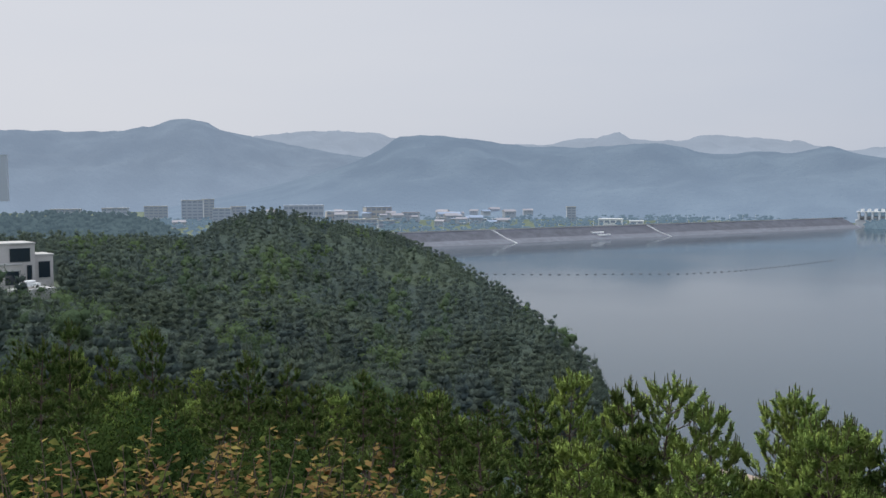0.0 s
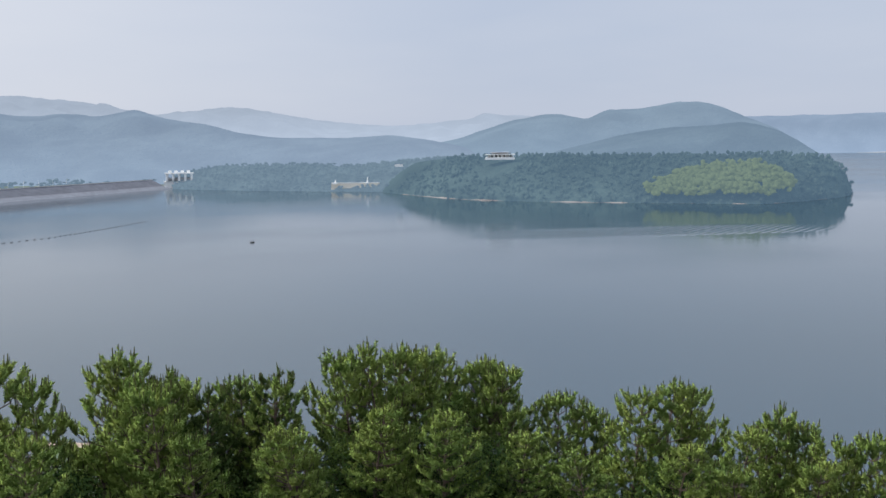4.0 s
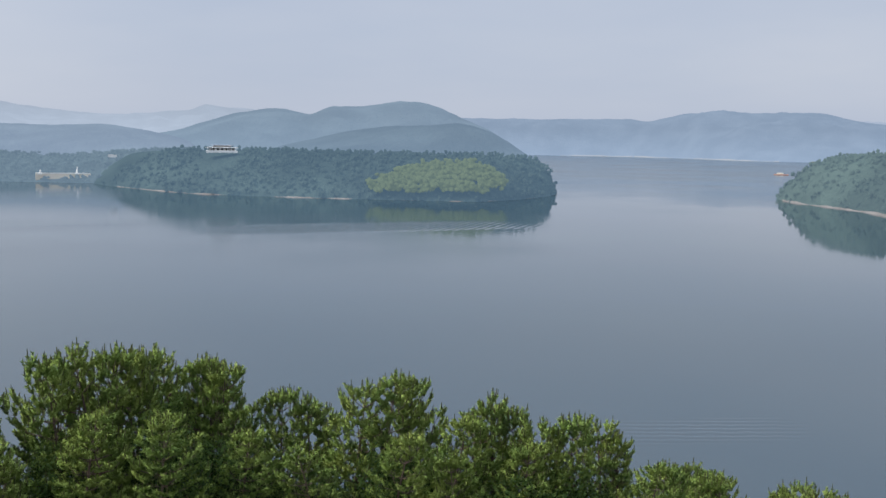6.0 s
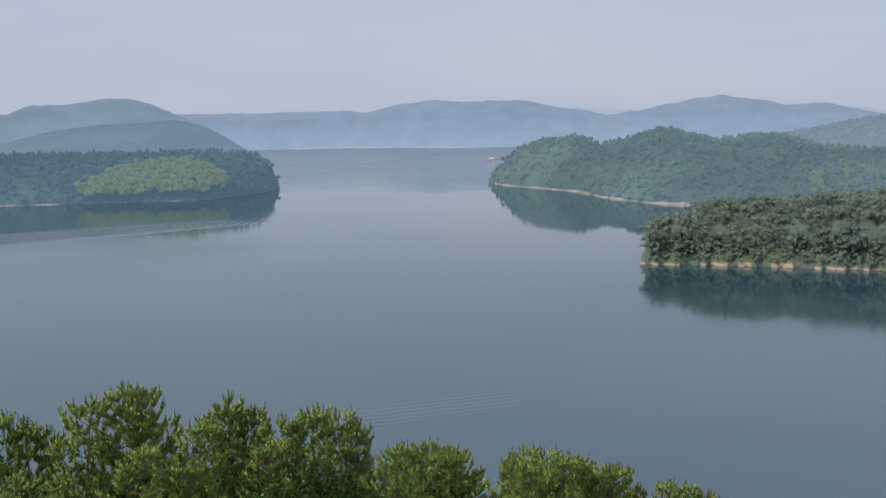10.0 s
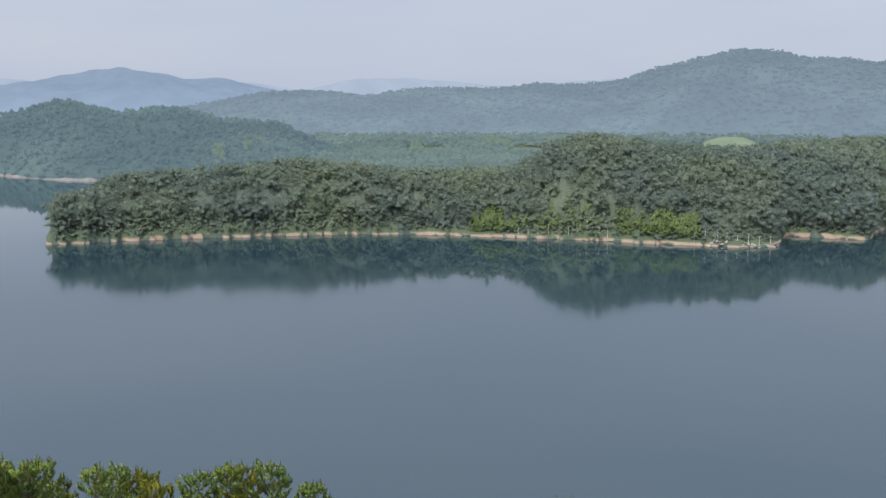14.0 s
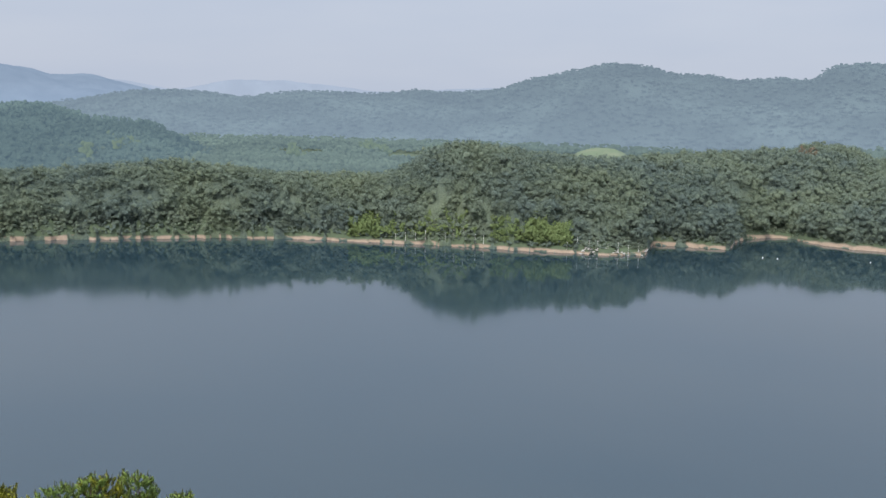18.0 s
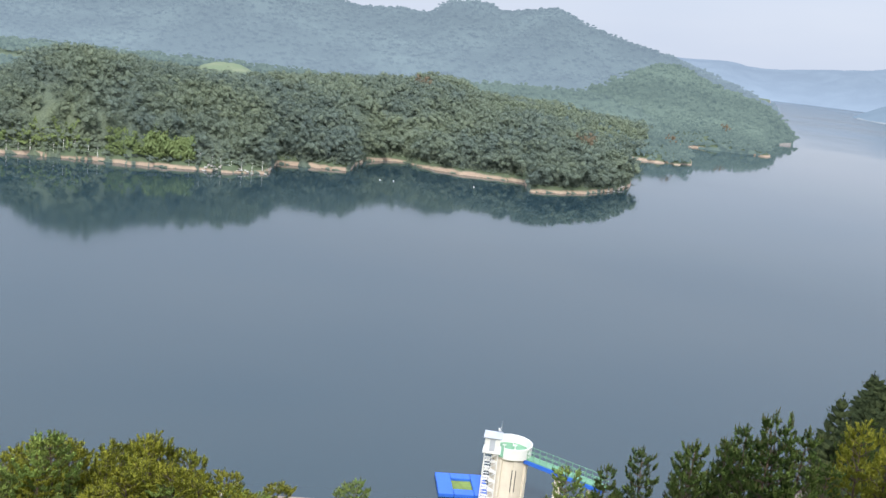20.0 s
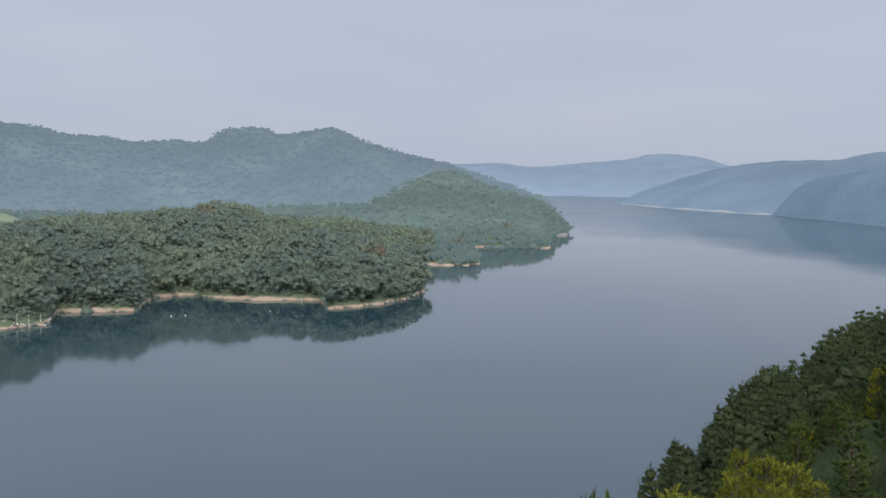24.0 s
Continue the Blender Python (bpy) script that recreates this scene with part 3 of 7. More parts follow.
NORTH_RANGE = sighted(0, [(a, 2350, 3000, up, 3380) for a, up in ((-40, 3.3), (-24.6, 3.36), (-22.5, 3.38), (-20.9, 3.28), (-18.2, 3.47), (-15.8, 3.79), (-14.6, 3.93), (-14.0, 3.90), (-12.6, 3.31), (-10.4, 2.96),
    (-7.4, 2.41), (-4.8, 1.84), (-1.5, 1.2), (3, 0.5))])
DAM_RIDGE = sighted(0, [(-16, 1500, 2300, -0.9, 2900), (-11, 1500, 2300, 0.1, 2900), (-7.5, 1500, 2300, 0.95, 2900), (-5.5, 1500, 2300, 1.55, 2900), (-4.1, 1500, 2300, 2.10, 3000), (-2.4, 1500, 2300, 2.93, 3000), (-0.8, 1500, 2300, 3.02, 3000), (0.9, 1500, 2300, 2.98, 3000),
    (2.9, 1500, 2300, 2.63, 3000), (4.9, 1500, 2300, 2.45, 3000), (7.2, 1500, 2300, 2.32, 3000), (10.8, 1450, 2250, 2.48, 2900), (13.1, 1450, 2200, 2.38, 2900), (16.2, 1450, 2150, 1.88, 2800),
    (18.1, 1450, 2100, 2.04, 2800), (19.9, 1400, 2100, 1.94, 2800), (21.9, 1400, 2050, 2.16, 2700), (23.3, 1400, 2000, 1.80, 2600), (25.9, 1380, 1900, 1.36, 2500), (28.0, 1350, 1850, 0.86, 2400),
    (30.4, 1320, 1800, 0.63, 2400), (32.9, 1300, 1750, 0.59, 2300), (35.8, 1280, 1700, 0.65, 2200), (38.7, 1260, 1650, 0.37, 2100), (40.3, 1250, 1600, 0.03, 2000), (42, 1250, 1600, -0.4, 2000)])
FAR_NORTH_RANGE = sighted(0, [(a, 3400, 4500, up, 4880) for a, up in ((-22, 1.0), (-13, 2.6), (-10.4, 3.16), (-7.4, 3.33), (-4.4, 3.40), (-2.8, 3.06), (1.6, 2.66), (5.9, 2.56), (8.2, 2.97), (10.5, 2.87), (13.7, 2.69),
    (15.6, 3.04), (17.5, 2.84), (19.9, 2.57), (22.8, 2.05), (25.1, 2.22), (26.9, 2.35), (28.9, 2.12), (32.0, 1.62), (34.8, 1.30), (36.4, 1.20), (38.7, 1.32), (40.7, 1.48), (42.0, 1.80), (44.0, 1.70), (45.3, 1.59), (50, 1.0))])
MIDDLE_RANGE = sighted(0, [(36, 1300, 1900, -0.3, 2500), (40.3, 1300, 1900, 0.46, 2500), (42, 1300, 1900, 0.95, 2500), (44, 1300, 1900, 1.43, 2500), (46, 1300, 1900, 1.72, 2500), (47.8, 1300, 1900, 1.51, 2500),
    (49.3, 1300, 1900, 1.99, 2500), (50.7, 1300, 1900, 1.95, 2500), (53.3, 1300, 1900, 2.26, 2500), (54.6, 1250, 1900, 2.11, 2500), (56.6, 1220, 1850, 1.37, 2400), (58.2, 1200, 1750, 0.80, 2300),
    (60.1, 1180, 1600, -0.35, 2000), (61.2, 1150, 1450, -1.2, 1700), (61.8, 1130, 1350, -1.9, 1500)])
FAR_SHORE_RANGE = sighted(0, [(a, near, 4600, up, 4880) for a, near, up in ((46, 4300, 1.0), (52, 4300, 1.35), (56.6, 4300, 1.44), (60.4, 4300, 1.46), (64.4, 4280, 1.47), (66.6, 4270, 1.50), (67.4, 4200, 1.40), (69.4, 4080, 1.74), (71.6, 3850, 2.0),
    (73.7, 3700, 1.88), (76.6, 3650, 1.90), (78.9, 3600, 1.50), (80.5, 3600, 1.25), (82.0, 3600, 0.95), (83.4, 3600, 1.10), (85.1, 3600, 1.47), (87.8, 3600, 1.77), (90.5, 3600, 1.60), (91.7, 3600, 1.29), (93.6, 3600, 1.36),
    (94.9, 3600, 1.07), (97.1, 3600, 0.61), (100, 3600, 0.3))])
PALE_RANGE = sighted(0, [(a, 4550, 4780, up, 4880) for a, up in ((76, 0.9), (79, 1.45), (81.5, 1.36), (84, 1.2), (90, 0.8), (94.8, 1.13), (98.1, 0.72), (101.7, 1.30), (103.7, 1.36), (108.0, 1.01), (109.6, 0.85), (113.6, 1.06), (116.5, 1.19), (120, 0.9), (140, 0.7),
    (148.6, 0.8), (156, 0.75), (163, 1.0), (166, 1.05), (170, 1.3), (178, 1.3))])
WEST_HEADLAND = [(35.8, 1075, 1150, 3, 1250), (36.6, 1040, 1180, 16, 1350), (38, 985, 1150, 32, 1400), (41, 900, 1050, 37, 1350), (45, 858, 1000, 37, 1300), (52, 827, 980, 36, 1250),
    (57.3, 819, 960, 36, 1200), (60.0, 858, 965, 35, 1150), (61.2, 895, 985, 31, 1100), (61.9, 925, 990, 22, 1060), (62.3, 955, 992, 10, 1010), (62.45, 966, 990, 2, 1005)]
BAY_BANK = [(23.8, 1300, 1550, 20, 1900), (27, 1215, 1450, 26, 1800), (31, 1145, 1420, 26, 1800), (34, 1108, 1400, 24, 1800), (37, 1090, 1400, 30, 1800), (41, 1090, 1400, 34, 1800)]
EAST_HILL = sighted(5.2, [(74.95, 990, 1010, -2.6, 1040), (75.3, 965, 1010, -1.9, 1080), (75.95, 935, 1000, -1.25, 1120), (76.9, 905, 980, -0.48, 1180), (78.2, 872, 970, -0.18, 1220), (80.1, 815, 960, -0.02, 1250), (81.0, 772, 950, -0.22, 1250), (81.5, 750, 950, -0.47, 1250),
    (82.3, 728, 970, -0.35, 1250), (83.6, 696, 985, 0.02, 1250), (84.9, 677, 1000, 0.27, 1250), (86.2, 664, 1000, 0.03, 1250), (88.0, 655, 990, -0.36, 1250), (88.9, 655, 980, -0.24, 1230), (90.7, 654, 980, -0.16, 1200), (92.3, 652, 960, -0.42, 1200),
    (93.6, 652, 950, -0.82, 1150), (94.8, 650, 940, -0.87, 1120), (96.4, 648, 930, -0.95, 1100), (97.7, 646, 900, -1.45, 1080), (99.0, 645, 880, -2.1, 1050), (101, 645, 860, -2.8, 1000)])
SOUTH_RANGE = sighted(4.4, [(90, 1250, 1900, -0.4, 2600), (91.7, 1250, 1900, -0.10, 2600), (93.9, 1200, 1850, 0.21, 2600), (96.4, 1200, 1800, 0.58, 2600), (99.0, 1200, 1800, 0.66, 2600), (102, 1150, 1750, 0.39, 2600), (104.3, 1150, 1750, 0.70, 2600), (106.6, 1150, 1750, 0.85, 2600),
    (109.6, 1100, 1750, 0.77, 2600), (111.9, 1100, 1750, 1.04, 2600), (113.6, 1100, 1750, 0.92, 2600), (116.5, 1100, 1750, 1.13, 2600), (118.7, 1100, 1750, 1.74, 2600), (121.5, 1100, 1750, 2.42, 2600), (123.9, 1100, 1750, 2.84, 2600), (125.4, 1080, 1730, 2.66, 2600),
    (126.9, 1060, 1710, 2.25, 2600), (128.9, 1050, 1700, 2.14, 2600), (130.3, 1030, 1680, 1.92, 2600), (132.6, 1000, 1650, 2.01, 2500), (134.1, 1000, 1650, 1.88, 2500), (135.7, 1000, 1650, 2.68, 2450), (137.4, 980, 1640, 2.80, 2400), (138.5, 960, 1610, 2.46, 2300),
    (141.5, 900, 1550, 2.89, 2200), (143.2, 890, 1500, 2.32, 2100), (146.3, 890, 1430, 1.46, 2000), (149, 900, 1390, 0.83, 1900), (151.4, 940, 1350, 0.05, 1750), (154.1, 1000, 1270, -1.0, 1450), (154.9, 1010, 1200, -1.9, 1300)])
SOUTH_SLOPE = [(139.5, 800, 950, 2, 1500), (140.7, 800, 1000, 7, 1600), (143, 780, 1050, 23, 1700), (145.5, 740, 1120, 40, 1700), (148.5, 735, 1200, 59, 1700), (151, 722, 1120, 41, 1600), (153.7, 716, 1060, 28, 1400), (154.9, 893, 1010, 17, 1200),
    (155.5, 908, 985, 8, 1100), (155.75, 915, 950, 2, 1000)]
VALLEY_KNOLLS = sighted(4.0, [(92, 640, 760, -2.3, 900), (95, 680, 810, -2.2, 960), (97.5, 700, 850, -2.3, 980), (99, 700, 860, -2.45, 980), (101, 700, 870, -2.31, 980), (103.6, 700, 870, -2.40, 980), (105.6, 720, 880, -2.68, 1000), (107.6, 720, 880, -2.36, 1000), (109.6, 720, 880, -2.43, 1000), (111, 720, 890, -2.87, 1000),
    (114, 740, 900, -2.6, 1000), (118, 740, 900, -2.5, 1000), (121, 740, 890, -2.75, 960), (125, 740, 890, -2.75, 960), (127, 740, 900, -2.3, 1000), (131, 720, 900, -1.9, 1050), (137, 700, 900, -1.6, 1050), (142, 690, 880, -1.4, 1050), (146, 680, 860, -1.6, 1000), (149, 700, 840, -2.4, 960)])
CHANNEL_HILL = sighted(0, [(a, near, 4200, up, 4600) for a, near, up in ((140, 3480, 0.9), (148.6, 3480, 0.98), (151.3, 3480, 1.04), (153.0, 3480, 0.86), (156.3, 3460, 1.11), (158.8, 3400, 1.33), (161.0, 3300, 1.69), (163.0, 3250, 1.49), (164.9, 3200, 0.97), (167, 3100, 0.6), (172, 3000, 0.4))])
FAR_BANK = sighted(0, [(158.5, 2330, 2400, -1.15, 2500), (160.2, 2110, 2450, -0.33, 2900), (162.7, 1900, 2450, 0.45, 3000), (165.7, 1740, 2400, 1.14, 3000), (167.2, 1700, 2350, 1.30, 3000), (170.1, 1500, 2300, 1.34, 3000), (172, 1400, 2300, 1.66, 3000), (178, 1300, 2200, 1.9, 3000)])
LEFT_HILL = [(-36, 600, 800, 30, 1050), (-24.7, 600, 800, 31, 1050), (-21.9, 600, 800, 32, 1050), (-18.9, 600, 800, 31, 1050), (-16.5, 620, 800, 24, 1050), (-15, 640, 800, 12, 1000), (-13.2, 700, 800, 2, 950)]
NEAR_BANK = sighted(0, [(167.15, 1690, 1720, -1.6, 1800), (167.8, 1640, 1720, -0.8, 1900), (168.5, 1580, 1720, -0.05, 2000), (170.2, 1480, 1700, 0.60, 2000), (172.1, 1370, 1650, 0.91, 2000), (178, 1000, 1500, 1.2, 1900)])
MIDDLE_FOOT = sighted(0, [(46, 1150, 1450, -0.4, 1700), (47.7, 1150, 1450, 0.02, 1700), (50.7, 1150, 1450, 0.66, 1750), (54, 1150, 1450, 1.04, 1750), (56.3, 1120, 1430, 1.10, 1700), (57.3, 1110, 1420, 0.98, 1700), (58.4, 1110, 1400, 0.66, 1700), (60.1, 1100, 1330, -0.28, 1600), (61.2, 1090, 1250, -1.1, 1400), (61.8, 1080, 1180, -1.9, 1300)])
RANGES = {"left_hill": LEFT_HILL, "bay_bank": BAY_BANK, "middle_foot": MIDDLE_FOOT, "north_range": NORTH_RANGE, "dam_ridge": DAM_RIDGE, "pale_range": PALE_RANGE, "far_north_range": FAR_NORTH_RANGE, "middle_range": MIDDLE_RANGE, "far_shore_range": FAR_SHORE_RANGE, "west_headland": WEST_HEADLAND, "east_hill": EAST_HILL, "south_range": SOUTH_RANGE, "south_slope": SOUTH_SLOPE, "valley_knolls": VALLEY_KNOLLS, "channel_hill": CHANNEL_HILL, "far_bank": FAR_BANK, "near_bank": NEAR_BANK}
# base colour, then haze painted as emission: its colour and strength
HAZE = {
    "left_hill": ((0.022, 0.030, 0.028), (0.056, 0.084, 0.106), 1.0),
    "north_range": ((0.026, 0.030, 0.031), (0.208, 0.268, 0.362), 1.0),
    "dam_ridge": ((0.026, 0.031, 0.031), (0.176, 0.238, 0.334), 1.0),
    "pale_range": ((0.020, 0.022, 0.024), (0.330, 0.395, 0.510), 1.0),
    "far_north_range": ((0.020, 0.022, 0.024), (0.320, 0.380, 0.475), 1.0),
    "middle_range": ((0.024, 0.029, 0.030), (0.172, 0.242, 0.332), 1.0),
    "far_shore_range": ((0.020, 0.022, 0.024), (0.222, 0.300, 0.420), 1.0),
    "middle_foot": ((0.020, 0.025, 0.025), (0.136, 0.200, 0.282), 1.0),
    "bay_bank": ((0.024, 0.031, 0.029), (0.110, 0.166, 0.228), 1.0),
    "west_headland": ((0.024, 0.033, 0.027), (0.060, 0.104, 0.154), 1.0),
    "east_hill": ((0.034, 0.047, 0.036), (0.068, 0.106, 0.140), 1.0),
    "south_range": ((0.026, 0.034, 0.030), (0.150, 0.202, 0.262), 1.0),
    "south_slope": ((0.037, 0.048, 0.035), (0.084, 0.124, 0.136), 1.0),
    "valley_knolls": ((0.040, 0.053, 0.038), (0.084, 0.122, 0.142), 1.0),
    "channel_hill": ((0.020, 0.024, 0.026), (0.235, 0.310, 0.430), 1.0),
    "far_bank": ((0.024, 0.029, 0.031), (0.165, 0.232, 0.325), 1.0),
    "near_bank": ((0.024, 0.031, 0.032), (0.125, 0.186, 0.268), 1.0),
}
# height and factor by which the painted haze gains towards the foot
FOOT_HAZE_GLOW = {"north_range": (120, 1.14), "dam_ridge": (90, 1.16), "south_range": (90, 1.12), "far_shore_range": (120, 1.12), "channel_hill": (100, 1.12), "far_bank": (80, 1.12), "far_north_range": (220, 1.3), "middle_range": (90, 1.2), "middle_foot": (60, 1.15)}
range_mats = {}


def rise(rows, x, y):
    """The height of a far range with its spurs and hollows."""
    az, d = bearing(x, y), np.hypot(x, y)
    h = hill(rows, az, d)
    low = 1 - np.clip(h / np.maximum(table(rows, az, 3), 1), 0, 1) ** 4
    bumps = rough_noise(x, y, 60.0, 4, 1.3) * 0.11 + rough_noise(x, y, 170.0, 3, 0.4) * 0.20
    teeth = rough_noise(x, y, 26.0, 3, 2.1) * 0.012 + rough_noise(x, y, 75.0, 2, 0.7) * 0.014
    return h * (1 + teeth + bumps * np.clip(h / 20, 0, 1) * (0.03 + 0.97 * low))


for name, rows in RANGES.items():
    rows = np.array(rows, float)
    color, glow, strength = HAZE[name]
    range_mats[name] = mat_backdrop("hazed_woods_" + name, color, glow, strength, *FOOT_HAZE_GLOW.get(name, (0.0, 1.0)))

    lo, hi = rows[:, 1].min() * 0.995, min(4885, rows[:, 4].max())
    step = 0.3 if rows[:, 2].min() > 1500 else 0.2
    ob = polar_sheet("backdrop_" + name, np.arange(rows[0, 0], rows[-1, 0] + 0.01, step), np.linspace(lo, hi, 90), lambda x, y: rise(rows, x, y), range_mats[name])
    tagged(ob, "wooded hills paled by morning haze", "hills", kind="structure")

# ---- woods ----
rng = np.random.default_rng(7)


def unit(v):
    return v / np.maximum(np.linalg.norm(v, axis=-1, keepdims=True), 1e-6)


def sprigs(centres, normals, size, soft, along=None, slim=1.0):
    """Small leaf-clump triangles at the centres, facing along the normals, turned at random.
    Returns corners (n, 3, 3) and soft shading normals (n, 3, 3)."""
    n = len(centres)
    u = unit(np.cross(normals, unit(rng.normal(size=(n, 3))))) if along is None else unit(along)
    v = unit(np.cross(normals, u)) * slim
    s = size * (0.6 + 0.8 * rng.random((n, 1)))
    sag = normals * s * 0.3
    a = centres + u * s
    b = centres - u * s * 0.5 + v * s * 0.87 - sag * rng.random((n, 1))
    c = centres - u * s * 0.5 - v * s * 0.87 - sag * rng.random((n, 1))
    nn = unit(soft * 0.65 + normals * 0.10 + (0, 0, 0.8))
    return np.stack([a, b, c], 1), np.repeat(nn[:, None], 3, 1)


def crown_round(count, leaf, lobes=6):
    """A broad-leaved crown of several rounded lobes, one unit high and wide."""
    lobe_c = rng.normal(size=(lobes, 3)) * (0.17, 0.17, 0.13) + (0, 0, 0.62)
    lobe_r = 0.20 + 0.10 * rng.random(lobes)
    k = rng.integers(0, lobes, count)
    d = unit(rng.normal(size=(count, 3)) + (0, 0, 0.35))
    c = lobe_c[k] + d * lobe_r[k][:, None] * (0.75 + 0.3 * rng.random((count, 1)))
    c[:, 2] = np.maximum(c[:, 2], 0.12)
    soft = unit(d * 0.7 + (c - (0, 0, 0.45)) * 1.2)
    return sprigs(c, unit(d + rng.normal(size=(count, 3)) * 0.4), leaf, soft)


def crown_boughs(levels=8, arms=5, tufts=10):
    """A pine crown of tiered boughs: flat, upswept fans with loose shoots on their ends."""
    base, tri = ICO[1]
    out, nrm = [], []
    for k in range(levels):
        f = (k + 0.3 * rng.random()) / levels
        reach = 0.05 + 0.30 * (1 - f) ** 0.8
        for j in range(arms):
            a = (j + 0.7 * k) * 6.283 / arms + rng.normal() * 0.3
            c, s = math.cos(a), math.sin(a)
            go = reach * (0.7 + 0.45 * rng.random())
            q = base * (0.75 + 0.5 * rng.random((len(base), 1))) * (go * 0.52, go * 0.34, 0.046)
            q[:, 2] += 0.30 * q[:, 0]
            q[:, 0] += go * 0.55
            v = np.stack([q[:, 0] * c - q[:, 1] * s, q[:, 0] * s + q[:, 1] * c, q[:, 2] + 0.17 + 0.78 * f], -1)
            up = unit(np.stack([v[:, 0] * 1.6, v[:, 1] * 1.6, base[:, 2] * 0.6 + 0.35], -1))
            out.append(v[tri])
            nrm.append(up[tri])
            g = go * (0.45 + 0.7 * rng.random(tufts))
            b = a + rng.normal(size=tufts) * 0.30
            at = np.stack([np.cos(b) * g, np.sin(b) * g, 0.17 + 0.78 * f + 0.30 * (g - go * 0.55) + 0.03 + rng.normal(size=tufts) * 0.012], -1)
            way = np.stack([np.cos(b), np.sin(b), np.full(tufts, 0.7)], -1) + rng.normal(size=(tufts, 3)) * 0.3
            form, soft = sprigs(at, unit(rng.normal(size=(tufts, 3)) + (0, 0, 0.6)), 0.021, unit(at * (1.6, 1.6, 0) + (0, 0, 0.4)), way, 0.42)
            out.append(form)
            nrm.append(soft)
    tip = np.stack([np.zeros(6), np.zeros(6), 0.93 + 0.015 * np.arange(6)], -1)
    form, soft = sprigs(tip, unit(rng.normal(size=(6, 3))), 0.03, np.tile((0, 0, 1.0), (6, 1)), np.tile((0, 0, 1.0), (6, 1)) + rng.normal(size=(6, 3)) * 0.25, 0.35)
    return np.concatenate(out + [form]), np.concatenate(nrm + [soft])


def ico(level):
    """A unit ball of triangles to model lobes from."""
    bm = bmesh.new()
    bmesh.ops.create_icosphere(bm, subdivisions=level, radius=1.0)
    co = np.array([v.co[:] for v in bm.verts])
    tri = np.array([[v.index for v in f.verts] for f in bm.faces])
    bm.free()
    return co, tri


ICO = {1: ico(1), 2: ico(2)}


def lobes(centres, radii, flat, level, sprig_count, sprig_size, heart=0.8, reach=(0.80, 0.40)):
    """A crown of uneven overlapping lobes with loose sprigs standing off them."""
    base, tri = ICO[level]
    out, nrm = [], []
    for c, r in zip(centres, radii):
        q = base * (0.78 + 0.44 * rng.random((len(base), 1)))
        v = q * (r * heart, r * heart, r * flat * heart)
        v = v @ np.array([[math.cos(r * 40), math.sin(r * 40), 0], [-math.sin(r * 40), math.cos(r * 40), 0], [0, 0, 1]])
        n = unit(unit(v * (1, 1, 1 / flat)) + (0, 0, 1.1))
        out.append((v + c)[tri])
        nrm.append(n[tri])
    k = rng.integers(0, len(centres), sprig_count)
    d = unit(rng.normal(size=(sprig_count, 3)) + (0, 0, 0.5))
    at = np.array(centres)[k] + d * np.array(radii)[k][:, None] * (1, 1, flat) * (reach[0] + reach[1] * rng.random((sprig_count, 1)))
    form, soft = sprigs(at, unit(d + rng.normal(size=(sprig_count, 3)) * 0.5), sprig_size, d)
    return np.concatenate(out + [form]), np.concatenate(nrm + [soft])


def lobed_round(level, n, sprig_count, sprig_size, heart=0.8, reach=(0.80, 0.40)):
    c = rng.normal(size=(n, 3)) * (0.20, 0.20, 0.14) + (0, 0, 0.64)
    c[0] = (0, 0, 0.40)
    return lobes(c, 0.16 + 0.11 * rng.random(n), 0.85, level, sprig_count, sprig_size, heart, reach)


def lobed_pads(level, n, sprig_count, sprig_size, heart=0.8, reach=(0.80, 0.40)):
    z = np.sort(0.34 + 0.58 * rng.random(n))
    out = 0.26 * (1.1 - z) ** 0.5 / 0.62
    a = np.arange(n) * 2.4 + rng.random(n)
    c = np.stack([np.cos(a) * out, np.sin(a) * out, z], -1)
    c[-1] = (0, 0, 0.90)
    return lobes(c, 0.14 + 0.09 * rng.random(n), 0.55, level, sprig_count, sprig_size, heart, reach)


def lobed_spire(level, n, sprig_count, sprig_size, heart=0.8):
    z = np.linspace(0.22, 0.92, n)
    reach = 0.17 * (1.0 - z)
    a = np.arange(n) * 2.4 + rng.random(n)
    c = np.stack([np.cos(a) * reach, np.sin(a) * reach, z], -1)
    return lobes(c, 0.07 + 0.21 * (1 - z), 0.62, level, sprig_count, sprig_size, heart)


